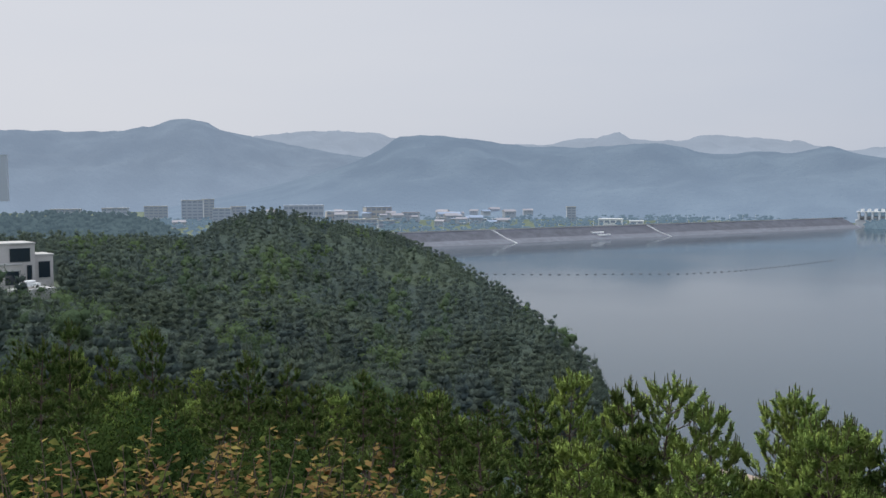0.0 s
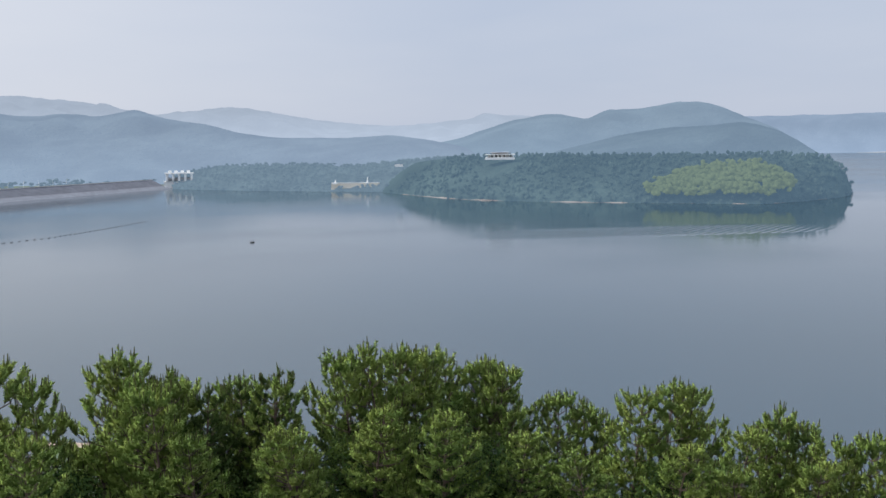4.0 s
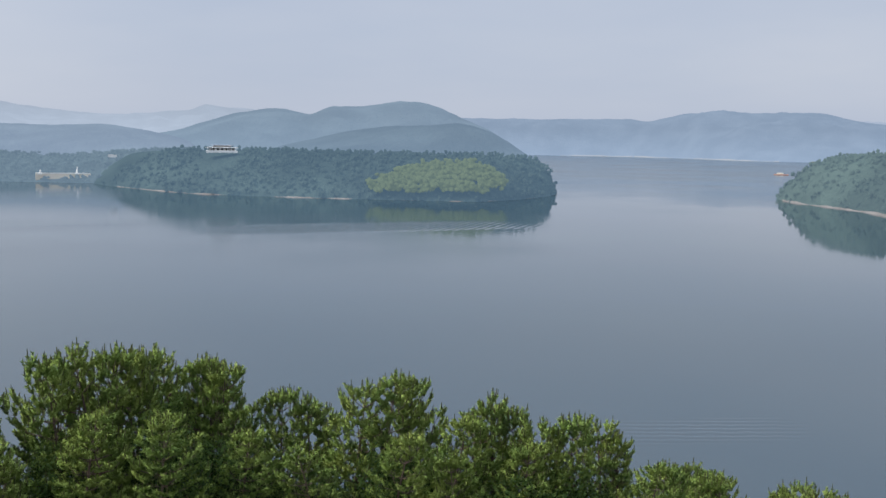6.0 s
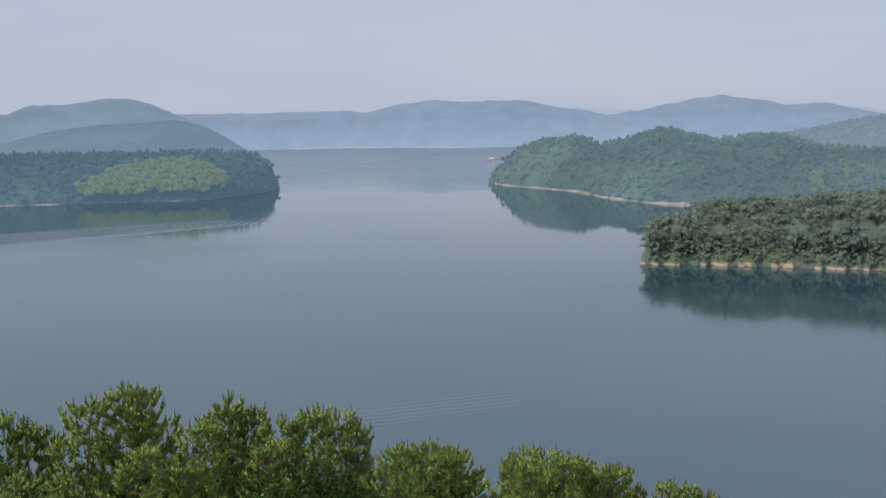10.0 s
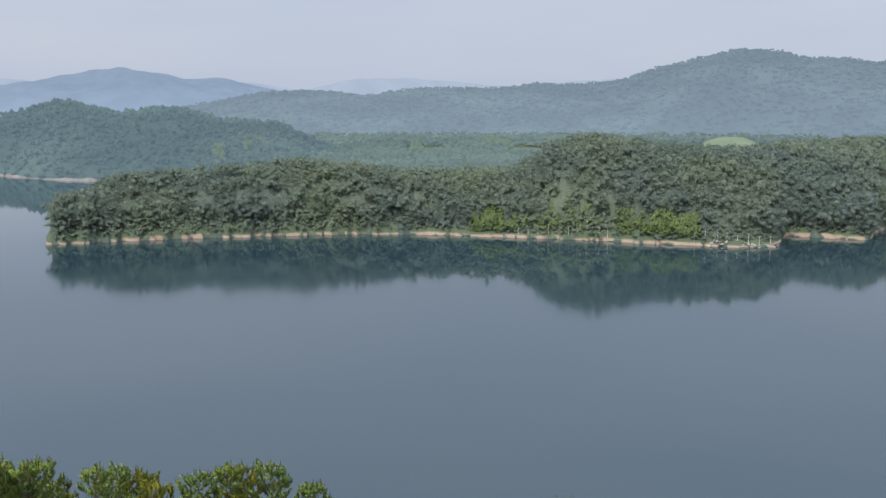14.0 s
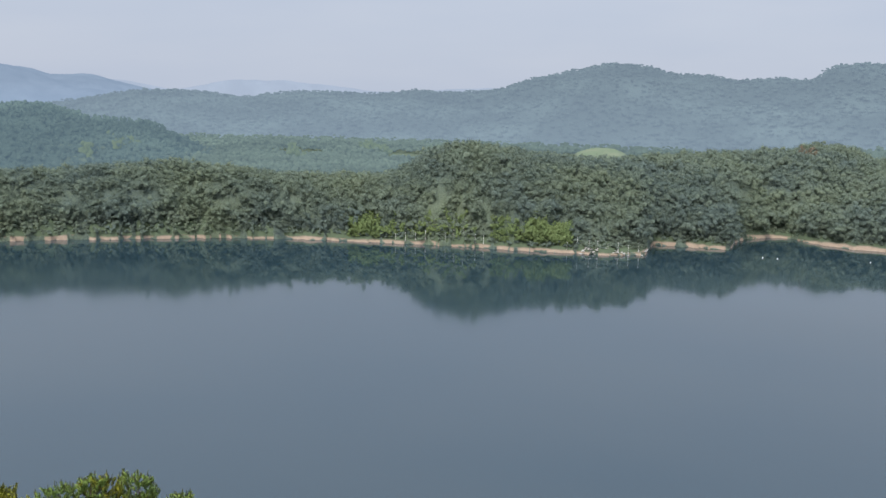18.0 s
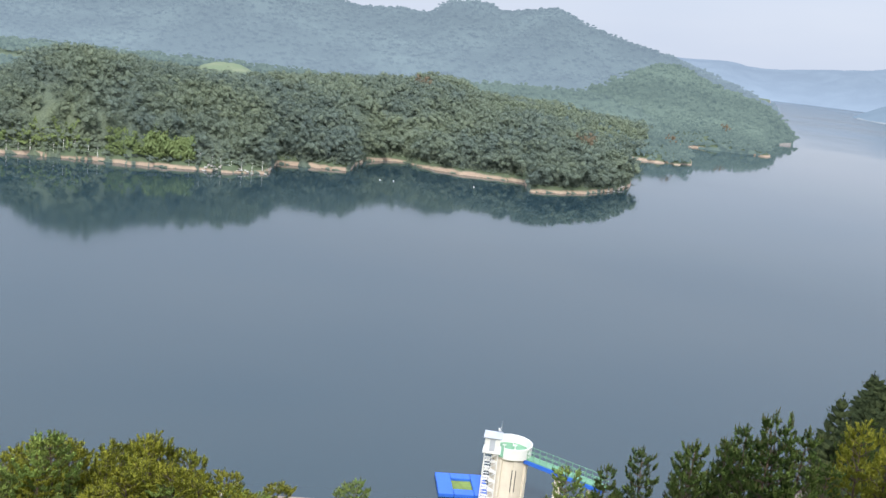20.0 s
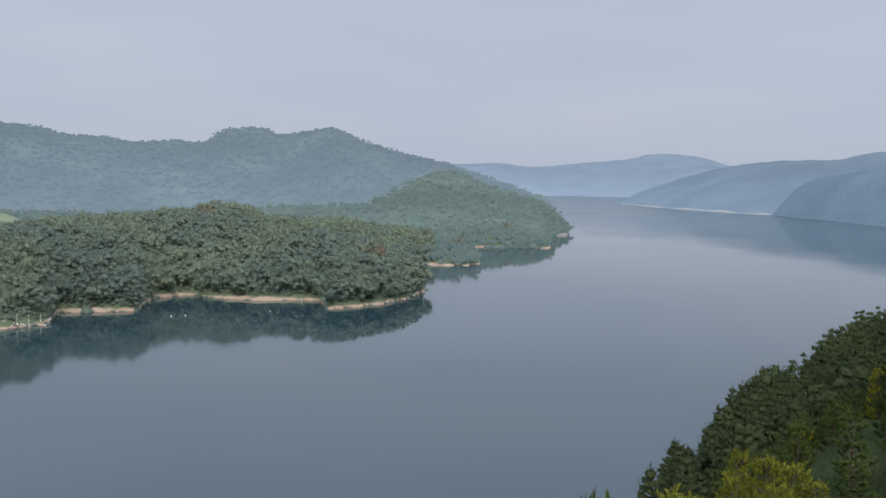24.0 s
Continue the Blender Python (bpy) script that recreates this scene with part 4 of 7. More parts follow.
def forest(name, points, heights, widths, crowns, material, label):
    """One mesh of many trees: a crown form at every point, turned and sized by the arrays."""
    out, nrm, tones = [], [], []
    pick = rng.integers(0, len(crowns), len(points))
    turn = rng.random(len(points)) * 6.283
    lean = rng.normal(size=(len(points), 2)) * 0.06
    tone = np.clip(rng.random(len(points)) ** 1.3, 0, 1)
    for k, (form, soft) in enumerate(crowns):
        sel = np.where(pick == k)[0]
        if not len(sel):
            continue
        q, w = form.reshape(-1, 3), soft.reshape(-1, 3)
        c, s = np.cos(turn[sel])[:, None], np.sin(turn[sel])[:, None]
        x = (q[:, 0] * c - q[:, 1] * s) * widths[sel][:, None] + q[:, 2] * lean[sel, :1] * heights[sel][:, None] + points[sel, 0:1]
        y = (q[:, 0] * s + q[:, 1] * c) * widths[sel][:, None] + q[:, 2] * lean[sel, 1:] * heights[sel][:, None] + points[sel, 1:2]
        z = q[:, 2] * heights[sel][:, None] + points[sel, 2:3]
        out.append(np.stack([x, y, z], -1).reshape(-1, 3))
        nrm.append(np.stack([w[:, 0] * c - w[:, 1] * s, w[:, 0] * s + w[:, 1] * c, np.repeat(w[None, :, 2], len(sel), 0)], -1).reshape(-1, 3))
        tones.append(np.repeat(tone[sel], len(form)))
    ob = new(name, quads_mesh(name, np.concatenate(out), material, 3, np.concatenate(nrm)))
    ob.data.attributes.new("tone", "FLOAT", "FACE").data.foreach_set("value", np.concatenate(tones).astype(np.float32))
    tagged(ob, label, "forest", kind="stuff")
    return ob


def scatter(count, az0, az1, d0, d1, height, low=0.9):
    """Points on the land in a sector, thinned to where the ground is above the bare shore."""
    az = az0 + (az1 - az0) * rng.random(count)
    d = np.sqrt(d0 ** 2 + (d1 ** 2 - d0 ** 2) * rng.random(count))
    x, y = d * np.sin(np.radians(az)), d * np.cos(np.radians(az))
    z = height(x, y)
    ok = z > low
    return np.stack([x, y, z - 0.25], -1)[ok]


def spaced(points, gap):
    """Thins points so that no two stand closer than the gap, by grid cells."""
    keep, taken = [], set()
    for i, p in enumerate(points):
        cell = (int(p[0] // gap), int(p[1] // gap))
        if cell not in taken:
            taken.add(cell)
            keep.append(i)
    return points[keep]


def in_sight(p, tall=9.0):
    """Which trees stand clear of the wooded ground between them and the lookout; the rest can be simple."""
    t = np.linspace(0.35, 0.97, 22)[None, :]
    x, y = p[:, 0:1] * t, p[:, 1:2] * t
    ray = EYE[2] + (p[:, 2:3] + tall - EYE[2]) * t
    gap = (1 - t) * np.hypot(p[:, 0:1], p[:, 1:2])
    wood = np.where(gap > 14, np.maximum(land_height(x.ravel(), y.ravel()).reshape(x.shape), 0) + 5.0, -5.0)
    return (wood < ray).all(1)


def woods(points, share, tall, wide, conifers, material, labels, far=215.0, leafy=None, broad=None):
    """Conifers and broad-leaved trees on the points: full crowns where they are in sight, simple ones behind."""
    dist = np.hypot(points[:, 0], points[:, 1])
    points = points[in_sight(points) | (dist < 280) | (rng.random(len(points)) < 0.25)]
    dist = np.hypot(points[:, 0], points[:, 1])
    seen = in_sight(points) | (dist < 280)
    broad = broad or (ROUND_FINE, ROUND_FAR)
    con = rng.random(len(points)) < np.where(((dist > 330) | (bearing(points[:, 0], points[:, 1]) > 1)) & (share > 0.65), 0.97, share)
    h = tall[0] + tall[1] * rng.random(len(points))
    w = wide[0] + wide[1] * rng.random(len(points))
    for sel, name, forms, label in ((seen & con & (dist < far), "pine_forest", conifers[0], labels[0]), (seen & con & (dist >= far), "pine_forest", conifers[1], labels[0]),
                                    (seen & ~con & (dist >= far), "mixed_forest", broad[1], labels[1]), (seen & ~con & (dist < far), "mixed_forest", broad[0], labels[1]), (~seen, "mixed_forest", TINY, labels[1])):
        if sel.any():
            forest(name, points[sel], h[sel], w[sel] * (1.12 if name == "mixed_forest" else 1.0), forms, leafy if leafy and name == "mixed_forest" else material, label)


def range_height(name):
    rows = np.array(RANGES[name], float)
    return lambda x, y: np.maximum(rise(rows, x, y), -5.0)


PADS = [lobed_pads(1, 9, 320, 0.025, 0.48, (0.52, 0.62)) for _ in range(8)]
PADS_FAR = [lobed_pads(1, 8, 150, 0.030, 0.50, (0.55, 0.60)) for _ in range(8)]
ROUND = [lobed_round(1, 9, 320, 0.025, 0.48, (0.52, 0.62)) for _ in range(8)]
ROUND_FAR = [lobed_round(1, 8, 150, 0.030, 0.50, (0.55, 0.60)) for _ in range(8)]
ROUND_FINE = [lobed_round(1, 14, 800, 0.018, 0.42, (0.48, 0.66)) for _ in range(5)]
SPIRE = [crown_boughs() for _ in range(7)]
SPIRE_FAR = [lobed_spire(1, 6, 90, 0.028, 0.75) for _ in range(8)]
MINI = [lobed_round(1, 3, 8, 0.05, 0.95, (0.85, 0.2)) for _ in range(6)]
SMALL = [lobed_round(1, 3, 22, 0.040, 0.95, (0.85, 0.2)) for _ in range(8)]
TINY = [lobed_round(1, 1, 8, 0.10) for _ in range(4)]


def understorey(name, a0, a1, d0, d1, step, rise, material, label, edge=None):
    """Closed lower canopy, a sheet the crowns stand out of; added to lighten their gaps."""
    def height(x, y):
        h = land_height(x, y)
        up = smooth01((h - 1.0) / 5.0)
        if edge is not None:
            up = up * edge(bearing(x, y), np.hypot(x, y))
        return h - 0.6 + (rise + 0.6 + 0.35 * rough_noise(x, y, 1.6, 3, 0.8) + 0.6 * rough_noise(x, y, 5.0, 2, 1.9)) * up
    ob = polar_sheet(name, np.arange(a0, a1, step), np.concatenate([np.arange(d0, min(d1, 470), 1.7), np.arange(470, max(d1, 471), 4.0)]), height, material)
    ob.data.attributes.new("tone", "FLOAT", "FACE").data.foreach_set("value", np.clip(0.3 + 0.3 * rng.normal(size=len(ob.data.polygons)), 0, 1).astype(np.float32))
    return tagged(ob, label, "undergrowth", kind="stuff")


def bamboo_zone(az):
    return ((az > 108.2) & (az < 110.2)) | ((az > 116.6) & (az < 121.5))


def off_bank(p, gap=1.6, wide=8.5):
    """Leaves a strip free above the waterline, a broader one where bamboo stands."""
    az = bearing(p[:, 0], p[:, 1])
    rise = np.hypot(p[:, 0], p[:, 1]) - table(PENINSULA, az, 1)
    return p[rise > np.where(bamboo_zone(az), wide, np.where(((az > 110.2) & (az < 116.6)) | ((az > 121) & (az < 126)), 5.5, gap))]


# the peninsula across the water
p = off_bank(spaced(scatter(15000, 84.25, 126, 342, 560, land_height, 0.8), 4.1))
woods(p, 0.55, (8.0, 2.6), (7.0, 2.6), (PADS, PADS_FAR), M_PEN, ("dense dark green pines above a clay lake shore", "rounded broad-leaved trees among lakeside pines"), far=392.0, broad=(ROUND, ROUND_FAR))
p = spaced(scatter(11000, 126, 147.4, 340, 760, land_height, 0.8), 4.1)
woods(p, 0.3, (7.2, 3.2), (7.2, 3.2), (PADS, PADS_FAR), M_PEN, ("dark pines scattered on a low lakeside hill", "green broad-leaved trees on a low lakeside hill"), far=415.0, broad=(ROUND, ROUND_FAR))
p = spaced(scatter(2500, 140, 154.8, 560, 900, land_height, 0.7), 5.0)
p[:, 2] -= 2.2
# these trees take over the south slope's emitted haze
forest("mixed_forest", p, 7.0 + 4.0 * rng.random(len(p)), 8.0 + 3.0 * rng.random(len(p)), ROUND_FAR, range_mats["south_slope"], "broad-leaved trees on low lakeside arms")

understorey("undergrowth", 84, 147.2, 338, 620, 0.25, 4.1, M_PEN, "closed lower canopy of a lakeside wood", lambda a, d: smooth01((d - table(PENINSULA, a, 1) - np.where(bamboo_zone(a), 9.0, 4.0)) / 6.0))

# low bushes along the peninsula's bank
az = np.concatenate([84.2 + 41.7 * rng.random(11000), 126 + 21 * rng.random(3500)])
d = table(PENINSULA, az, 1) - 1.0 + 9.0 * rng.random(len(az))
x, y = d * np.sin(np.radians(az)), d * np.cos(np.radians(az))
p = np.stack([x, y, land_height(x, y) - 0.4], -1)
p = spaced(p[(p[:, 2] > 1.5) & (p[:, 2] < 7.0) & ~(bamboo_zone(az) & (p[:, 2] > 2.2))], 1.5)
low = np.clip((p[:, 2] - 1.5) / 3.0, 0, 1)
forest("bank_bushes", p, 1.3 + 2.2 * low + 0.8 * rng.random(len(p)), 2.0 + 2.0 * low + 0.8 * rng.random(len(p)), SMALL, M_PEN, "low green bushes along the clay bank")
az = np.concatenate([108.2 + 2.0 * rng.random(120), 110.2 + 5.5 * rng.random(70), 116.6 + 4.8 * rng.random(90), 118.8 + 2.6 * rng.random(130)])
d = table(PENINSULA, az, 1) + 2.4 + np.where(az < 112, 12.0, 6.5) * rng.random(len(az)) ** 1.4
x, y = d * np.sin(np.radians(az)), d * np.cos(np.radians(az))
p = np.stack([x, y, land_height(x, y) - 0.2], -1)
forest("bamboo_grove", p, 2.0 + 4.6 * rng.random(len(p)) ** 1.5, 2.4 + 2.4 * rng.random(len(p)), ROUND_FAR, M_BAMBOO, "bright yellow-green bamboo on the lake bank")
# a few withered trees
az, d = np.array([134.3, 134.6, 134.1, 144.3, 144.5, 149.0, 152.0]), np.array([500, 505, 510, 430, 436, 600, 760])
x, y = d * np.sin(np.radians(az)), d * np.cos(np.radians(az))
p = np.stack([x, y, land_height(x, y) + 1.2], -1)
forest("withered_trees", p, np.full(7, 9.5), np.full(7, 7.0), ROUND, M_DEAD, "withered brown trees among green woods")

# the spur and its valley, and the slope to the south
p = np.concatenate([spaced(scatter(9000, -28, 11.5, 62, 300, land_height, 0.4), 4.6), spaced(scatter(9000, -28, 8, 300, 820, land_height, 0.4), 5.4)])
az, d = bearing(p[:, 0], p[:, 1]), np.hypot(p[:, 0], p[:, 1])
clear = ((az < -21.6) & (d > 168) & (d < 245)) | (az > 9.6) | (d < 112)
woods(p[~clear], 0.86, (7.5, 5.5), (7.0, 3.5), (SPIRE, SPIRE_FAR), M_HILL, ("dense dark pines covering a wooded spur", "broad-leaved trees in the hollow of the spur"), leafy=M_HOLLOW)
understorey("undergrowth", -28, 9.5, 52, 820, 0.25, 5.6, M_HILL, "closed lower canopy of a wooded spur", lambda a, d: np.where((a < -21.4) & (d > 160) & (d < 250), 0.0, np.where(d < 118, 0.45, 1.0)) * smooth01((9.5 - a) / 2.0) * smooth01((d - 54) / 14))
understorey("undergrowth", 150, 179.5, 50, 300, 0.4, 3.4, M_SOUTH, "closed lower canopy of a steep wooded slope", lambda a, d: smooth01((a - np.interp(d, (50, 120, 154, 186, 235, 288), (156.5, 160.5, 161.6, 163.2, 165.1, 168.6))) / 1.5) * smooth01((d - 64) / 16))
p = np.concatenate([spaced(scatter(5000, 152, 179, 112, 260, land_height, 0.6), 4.4), spaced(scatter(3000, 160, 179, 260, 480, land_height, 0.6), 6.2)])
edge = np.interp(np.hypot(p[:, 0], p[:, 1]), (70, 120, 154, 186, 235, 288, 436), (158.5, 160.5, 161.6, 163.2, 165.1, 168.6, 173.0))
p = p[bearing(p[:, 0], p[:, 1]) > edge]
woods(p, 0.97, (6.5, 5.0), (7.5, 3.0), (SPIRE, SPIRE_FAR), M_SOUTH, ("dense dark pines on a steep slope above the lake", "bright broad-leaved trees among pines on a slope"))

# bright fields in the valley: bearings and distances
FIELDS = [(121.0, 125.0, 880, 1010, "bright green sloping field in the valley")]


def open_land(p):
    az, d = bearing(p[:, 0], p[:, 1]), np.hypot(p[:, 0], p[:, 1])
    keep = np.ones(len(p), bool)
    for a0, a1, d0, d1, text in FIELDS:
        keep &= ~((az > a0 - 0.1) & (az < a1 + 0.1) & (d > d0 - 60) & (d < d1))
    return p[keep]


# far woods on the hills, sharing their painted haze glow
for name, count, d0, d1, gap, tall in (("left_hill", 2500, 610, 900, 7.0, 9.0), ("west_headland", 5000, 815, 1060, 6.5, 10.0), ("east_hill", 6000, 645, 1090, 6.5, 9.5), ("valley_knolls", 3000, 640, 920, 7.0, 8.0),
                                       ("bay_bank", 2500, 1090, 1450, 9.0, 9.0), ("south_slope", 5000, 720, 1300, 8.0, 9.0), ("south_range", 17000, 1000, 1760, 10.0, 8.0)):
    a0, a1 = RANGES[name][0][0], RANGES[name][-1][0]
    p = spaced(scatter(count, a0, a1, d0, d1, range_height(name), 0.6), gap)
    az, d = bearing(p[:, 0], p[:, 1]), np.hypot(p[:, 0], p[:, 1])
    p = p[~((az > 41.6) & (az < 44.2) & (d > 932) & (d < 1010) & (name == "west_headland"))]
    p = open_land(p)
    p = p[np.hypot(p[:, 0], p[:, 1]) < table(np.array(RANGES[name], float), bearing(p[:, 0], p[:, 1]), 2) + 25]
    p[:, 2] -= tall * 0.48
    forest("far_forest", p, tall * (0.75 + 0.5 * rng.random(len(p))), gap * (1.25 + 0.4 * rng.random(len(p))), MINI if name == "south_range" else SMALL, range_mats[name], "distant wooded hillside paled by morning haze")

# the wooded valley floor behind the peninsula, with the knolls' painted haze
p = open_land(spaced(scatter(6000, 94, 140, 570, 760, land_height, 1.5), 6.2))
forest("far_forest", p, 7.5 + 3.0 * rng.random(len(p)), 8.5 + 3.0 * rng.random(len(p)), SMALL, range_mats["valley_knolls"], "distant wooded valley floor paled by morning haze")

# more woods further off, in the same haze-glow material
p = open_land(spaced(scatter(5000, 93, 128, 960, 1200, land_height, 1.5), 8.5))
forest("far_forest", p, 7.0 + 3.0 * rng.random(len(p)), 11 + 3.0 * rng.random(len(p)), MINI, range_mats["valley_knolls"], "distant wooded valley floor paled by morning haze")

# ---- pines close below the lookout ----
def bars(name, rows, material, parent, sides=5):
    """Tapered round bars (start, end, two radii) as one mesh."""
    a, b = np.array([r[0] for r in rows]), np.array([r[1] for r in rows])
    d = unit(b - a)
    u = unit(np.cross(d, (0.31, 0.22, 0.92)))
    v = np.cross(d, u)
    co = []
    for end, k in ((a, 2), (b, 3)):
        rad = np.array([r[k] for r in rows])[:, None]
        co += [end + (u * math.cos(6.283 * i / sides) + v * math.sin(6.283 * i / sides)) * rad for i in range(sides)]
    co = np.stack(co, 1).reshape(-1, 3)
    first = np.arange(len(rows)) * 2 * sides
    faces = [(f + i, f + (i + 1) % sides, f + sides + (i + 1) % sides, f + sides + i) for f in first.tolist() for i in range(sides)]
    return ob_mesh(name, co, faces, material, parent, smooth=True)


def pine_parts(height, spread, seed, whorls=11, bare=0.15, needles_a_shoot=40, sweep=1.0):
    """Limbs and candles as bars; every shoot is a foxtail of thin needles."""
    r = np.random.default_rng(seed)
    bend = r.normal(size=2) * 0.03 * height
    up, limbs, candles, shoots = np.array((0, 0, 1.0)), [], [], []

    def stem(f):
        return np.array((bend[0] * f * f, bend[1] * f * f, height * 0.96 * f))

    base = 0.012 * height + 0.02
    for k in range(8):
        limbs.append((stem(k / 8), stem((k + 1) / 8), base * (1 - k / 8) + 0.012, base * (1 - (k + 1) / 8) + 0.010))

    def shoot(a, d, ln, candle):
        b = a + d * ln
        shoots.append((a, d, ln))
        if candle:
            way = unit(d * 0.35 + up + r.normal(size=3) * 0.08)
            candles.append((b - way * 0.04, b + way * (0.12 + 0.20 * r.random()), 0.028, 0.014))

    heavy = r.random() * 6.283
    for w in range(whorls):
        f = bare + (0.97 - bare) * ((w + 0.35 * r.random()) / whorls) ** 0.92
        o = stem(f)
        reach = spread * (0.10 + 0.98 * (1 - f) ** 0.70) * (0.78 + 0.36 * r.random())
        n, a0 = 4 + int(r.integers(0, 3)), r.random() * 6.283
        for k in range(n):
            a = a0 + k * 6.283 / n + r.normal() * 0.22
            h = np.array((math.cos(a), math.sin(a), 0))
            length = reach * (0.60 + 0.48 * r.random()) * (1 + 0.20 * math.cos(a - heavy)) + 0.12
            mid = o + (h + up * (0.08 + 0.55 * f * sweep + 0.10 * r.normal())) * length * 0.52
            end = mid + unit(h * (0.95 - 0.55 * f) + up * (0.35 + 0.65 * f * sweep + 0.15 * r.random())) * length * 0.55
            rad = 0.007 + 0.011 * length
            limbs.append((o, mid, rad, rad * 0.7))
            limbs.append((mid, end, rad * 0.7, 0.006))
            tipway = unit(end - mid)
            shoot(end - tipway * 0.12, tipway, 0.30 + 0.12 * r.random(), r.random() < 0.25 + 0.6 * f)
            side0 = np.array((-h[1], h[0], 0))
            for j in range(2):
                shoot(end - tipway * 0.10, unit(tipway * 0.7 + side0 * (0.7 if j else -0.7) + up * 0.25), 0.20 + 0.12 * r.random(), r.random() < 0.05 + 0.20 * f)
            m = max(2, int(length * 3.6))
            for j in range(m):
                g = 0.28 + 0.66 * (j + r.random()) / m
                q = o + (mid - o) * g * 2 if g < 0.5 else mid + (end - mid) * (g * 2 - 1)
                d = unit(h * 0.55 + side0 * (1 if j % 2 else -1) * (0.65 + 0.4 * r.random()) + up * (0.10 + 0.5 * f + 0.25 * r.random()))
                ln = (0.16 + 0.34 * length * (1.05 - g)) * (0.7 + 0.6 * r.random())
                e = q + d * ln
                limbs.append((q, e, 0.009, 0.005))
                cross = unit(np.cross(d, up))
                for i in range(1 + int(ln * 5)):
                    t = 0.35 + 0.65 * r.random()
                    shoot(q + d * ln * t, unit(d * 0.8 + cross * r.normal() * 0.5 + up * (0.45 + 0.3 * r.random() + 0.5 * f)), 0.26 + 0.18 * r.random(), r.random() < 0.03 + 0.10 * f)
                shoot(e - d * 0.06, unit(d + up * (0.35 + 0.7 * f)), 0.34 + 0.14 * r.random(), r.random() < 0.06 + 0.30 * f)
    top = stem(1.0)
    shoot(top - up * 0.25, up, 0.55, True)
    for j in range(5):
        shoot(top - up * (0.1 + 0.06 * j), unit(np.array((math.cos(j * 1.257), math.sin(j * 1.257), 1.3))), 0.30, True)
    c, d, ln = np.array([q[0] for q in shoots]), np.array([q[1] for q in shoots]), np.array([q[2] for q in shoots])
    count = np.maximum(12, (ln / 0.30 * needles_a_shoot).astype(int))
    c, d, ln = np.repeat(c, count, 0), np.repeat(d, count, 0), np.repeat(ln, count)
    n = len(c)
    fan = unit(np.cross(d, unit(r.normal(size=(n, 3)))))
    root = c + d * ln[:, None] * r.random((n, 1))
    point = root + (d * 0.78 + fan * 0.64) * (0.115 + 0.05 * r.random((n, 1)))
    wide = unit(np.cross(point - root, r.normal(size=(n, 3)))) * 0.020
    tri = np.stack([root - wide, root + wide, point], 1).reshape(-1, 3)
    axis = np.array((bend[0] * 0.5, bend[1] * 0.5, height * 0.4))
    soft = unit(unit((root - axis) * (1, 1, 0.5)) * 0.40 + fan * 0.70 + (0, 0, 0.45))
    return limbs, candles, tri, np.repeat(soft[:, None], 3, 1).reshape(-1, 3)


def make_pine(height, spread, seed, label, needles, **more):
    root = empty("pine_tree", 0, 0, 0)
    limbs, candles, tri, nrm = pine_parts(height, spread, seed, **more)
    bars("trunk", limbs, M_BARK, root)
    crown = new("crown", quads_mesh("crown", tri, needles, 3, nrm))
    crown.parent = root
    tagged(bars("candle_growth", candles, M_CANDLE, root, 4), "brownish upright young growth", kind="stuff")
    return tagged(root, label, "tree", "pines below the lookout")


def place(az, d, z=None):
    x, y = d * math.sin(radians(az)), d * math.cos(radians(az))
    if z is None:
        z = float(land_height(np.array([x]), np.array([y]))[0])
    return x, y, z


PINE_KINDS = [
    (9.0, 2.3, 11, M_NEEDLE_DARK, "tall dark green pine with upright candles", dict(whorls=9)),
    (9.0, 1.9, 12, M_NEEDLE_DARK, "slim dark green pine with open boughs", dict(whorls=9)),
    (8.0, 2.5, 13, M_NEEDLE, "broad bushy green pine on the slope", dict(whorls=9)),
    (8.0, 1.3, 14, M_NEEDLE, "narrow green pine with a long bare leader", dict(whorls=8)),
    (7.0, 2.4, 15, M_NEEDLE, "dense rounded pine with upright shoots", dict(whorls=9)),
    (7.5, 2.4, 16, M_NEEDLE_YELLOW, "yellow-green sunlit pine on the slope", dict(whorls=9)),
]
pine_first = {}


def pine(kind, az, d, el_top, turn):
    """Stands a pine on the slope so that its tip is seen el_top degrees above level from the lookout."""
    h, spread, seed, needles, label, more = PINE_KINDS[kind]
    x, y, z = place(az, d)
    z -= 0.2
    top = EYE[2] + d * math.tan(radians(el_top))
    k = max(0.45, min(1.7, (top - z) / h))
    m = Matrix.LocRotScale((x, y, z), Euler((0, 0, turn)), (1, 1, 1))
    if kind not in pine_first:
        pine_first[kind] = make_pine(h, spread, seed, label, needles, **more)
        ob = pine_first[kind]
        ob.matrix_basis = m
    else:
        ob = copy_thing(pine_first[kind], m)
    ob.scale = (0.6 + 0.4 * k, 0.6 + 0.4 * k, k)
    return ob


# kind, bearing, distance, bearing height of the tip
PINES_SPUR_SIDE = [
    (0, 12.5, 34, -10.5), (3, 11.6, 33, -10.9), (3, 10.8, 36, -11.7), (1, 16.1, 36, -12.3), (0, 18.9, 38, -11.0), (2, 20.7, 37, -12.1),
    (3, 23.5, 36, -12.5), (1, 22.5, 34, -13.4), (4, 2.5, 26, -13.1), (2, -0.2, 44, -11.8), (2, -3.2, 50, -11.8), (1, -4.9, 52, -10.6),
    (4, -7.6, 48, -11.3), (2, -11.6, 60, -9.2), (1, -9.6, 58, -10.0), (2, -17.0, 70, -7.6), (4, -19.1, 62, -8.6), (1, -21.5, 70, -6.9),
    (2, -23.2, 55, -8.0), (4, -24.4, 45, -9.7), (4, -4.3, 28, -15.0), (2, 4.6, 30, -15.1), (4, 8.6, 30, -14.7), (2, 5.9, 42, -11.8),
]
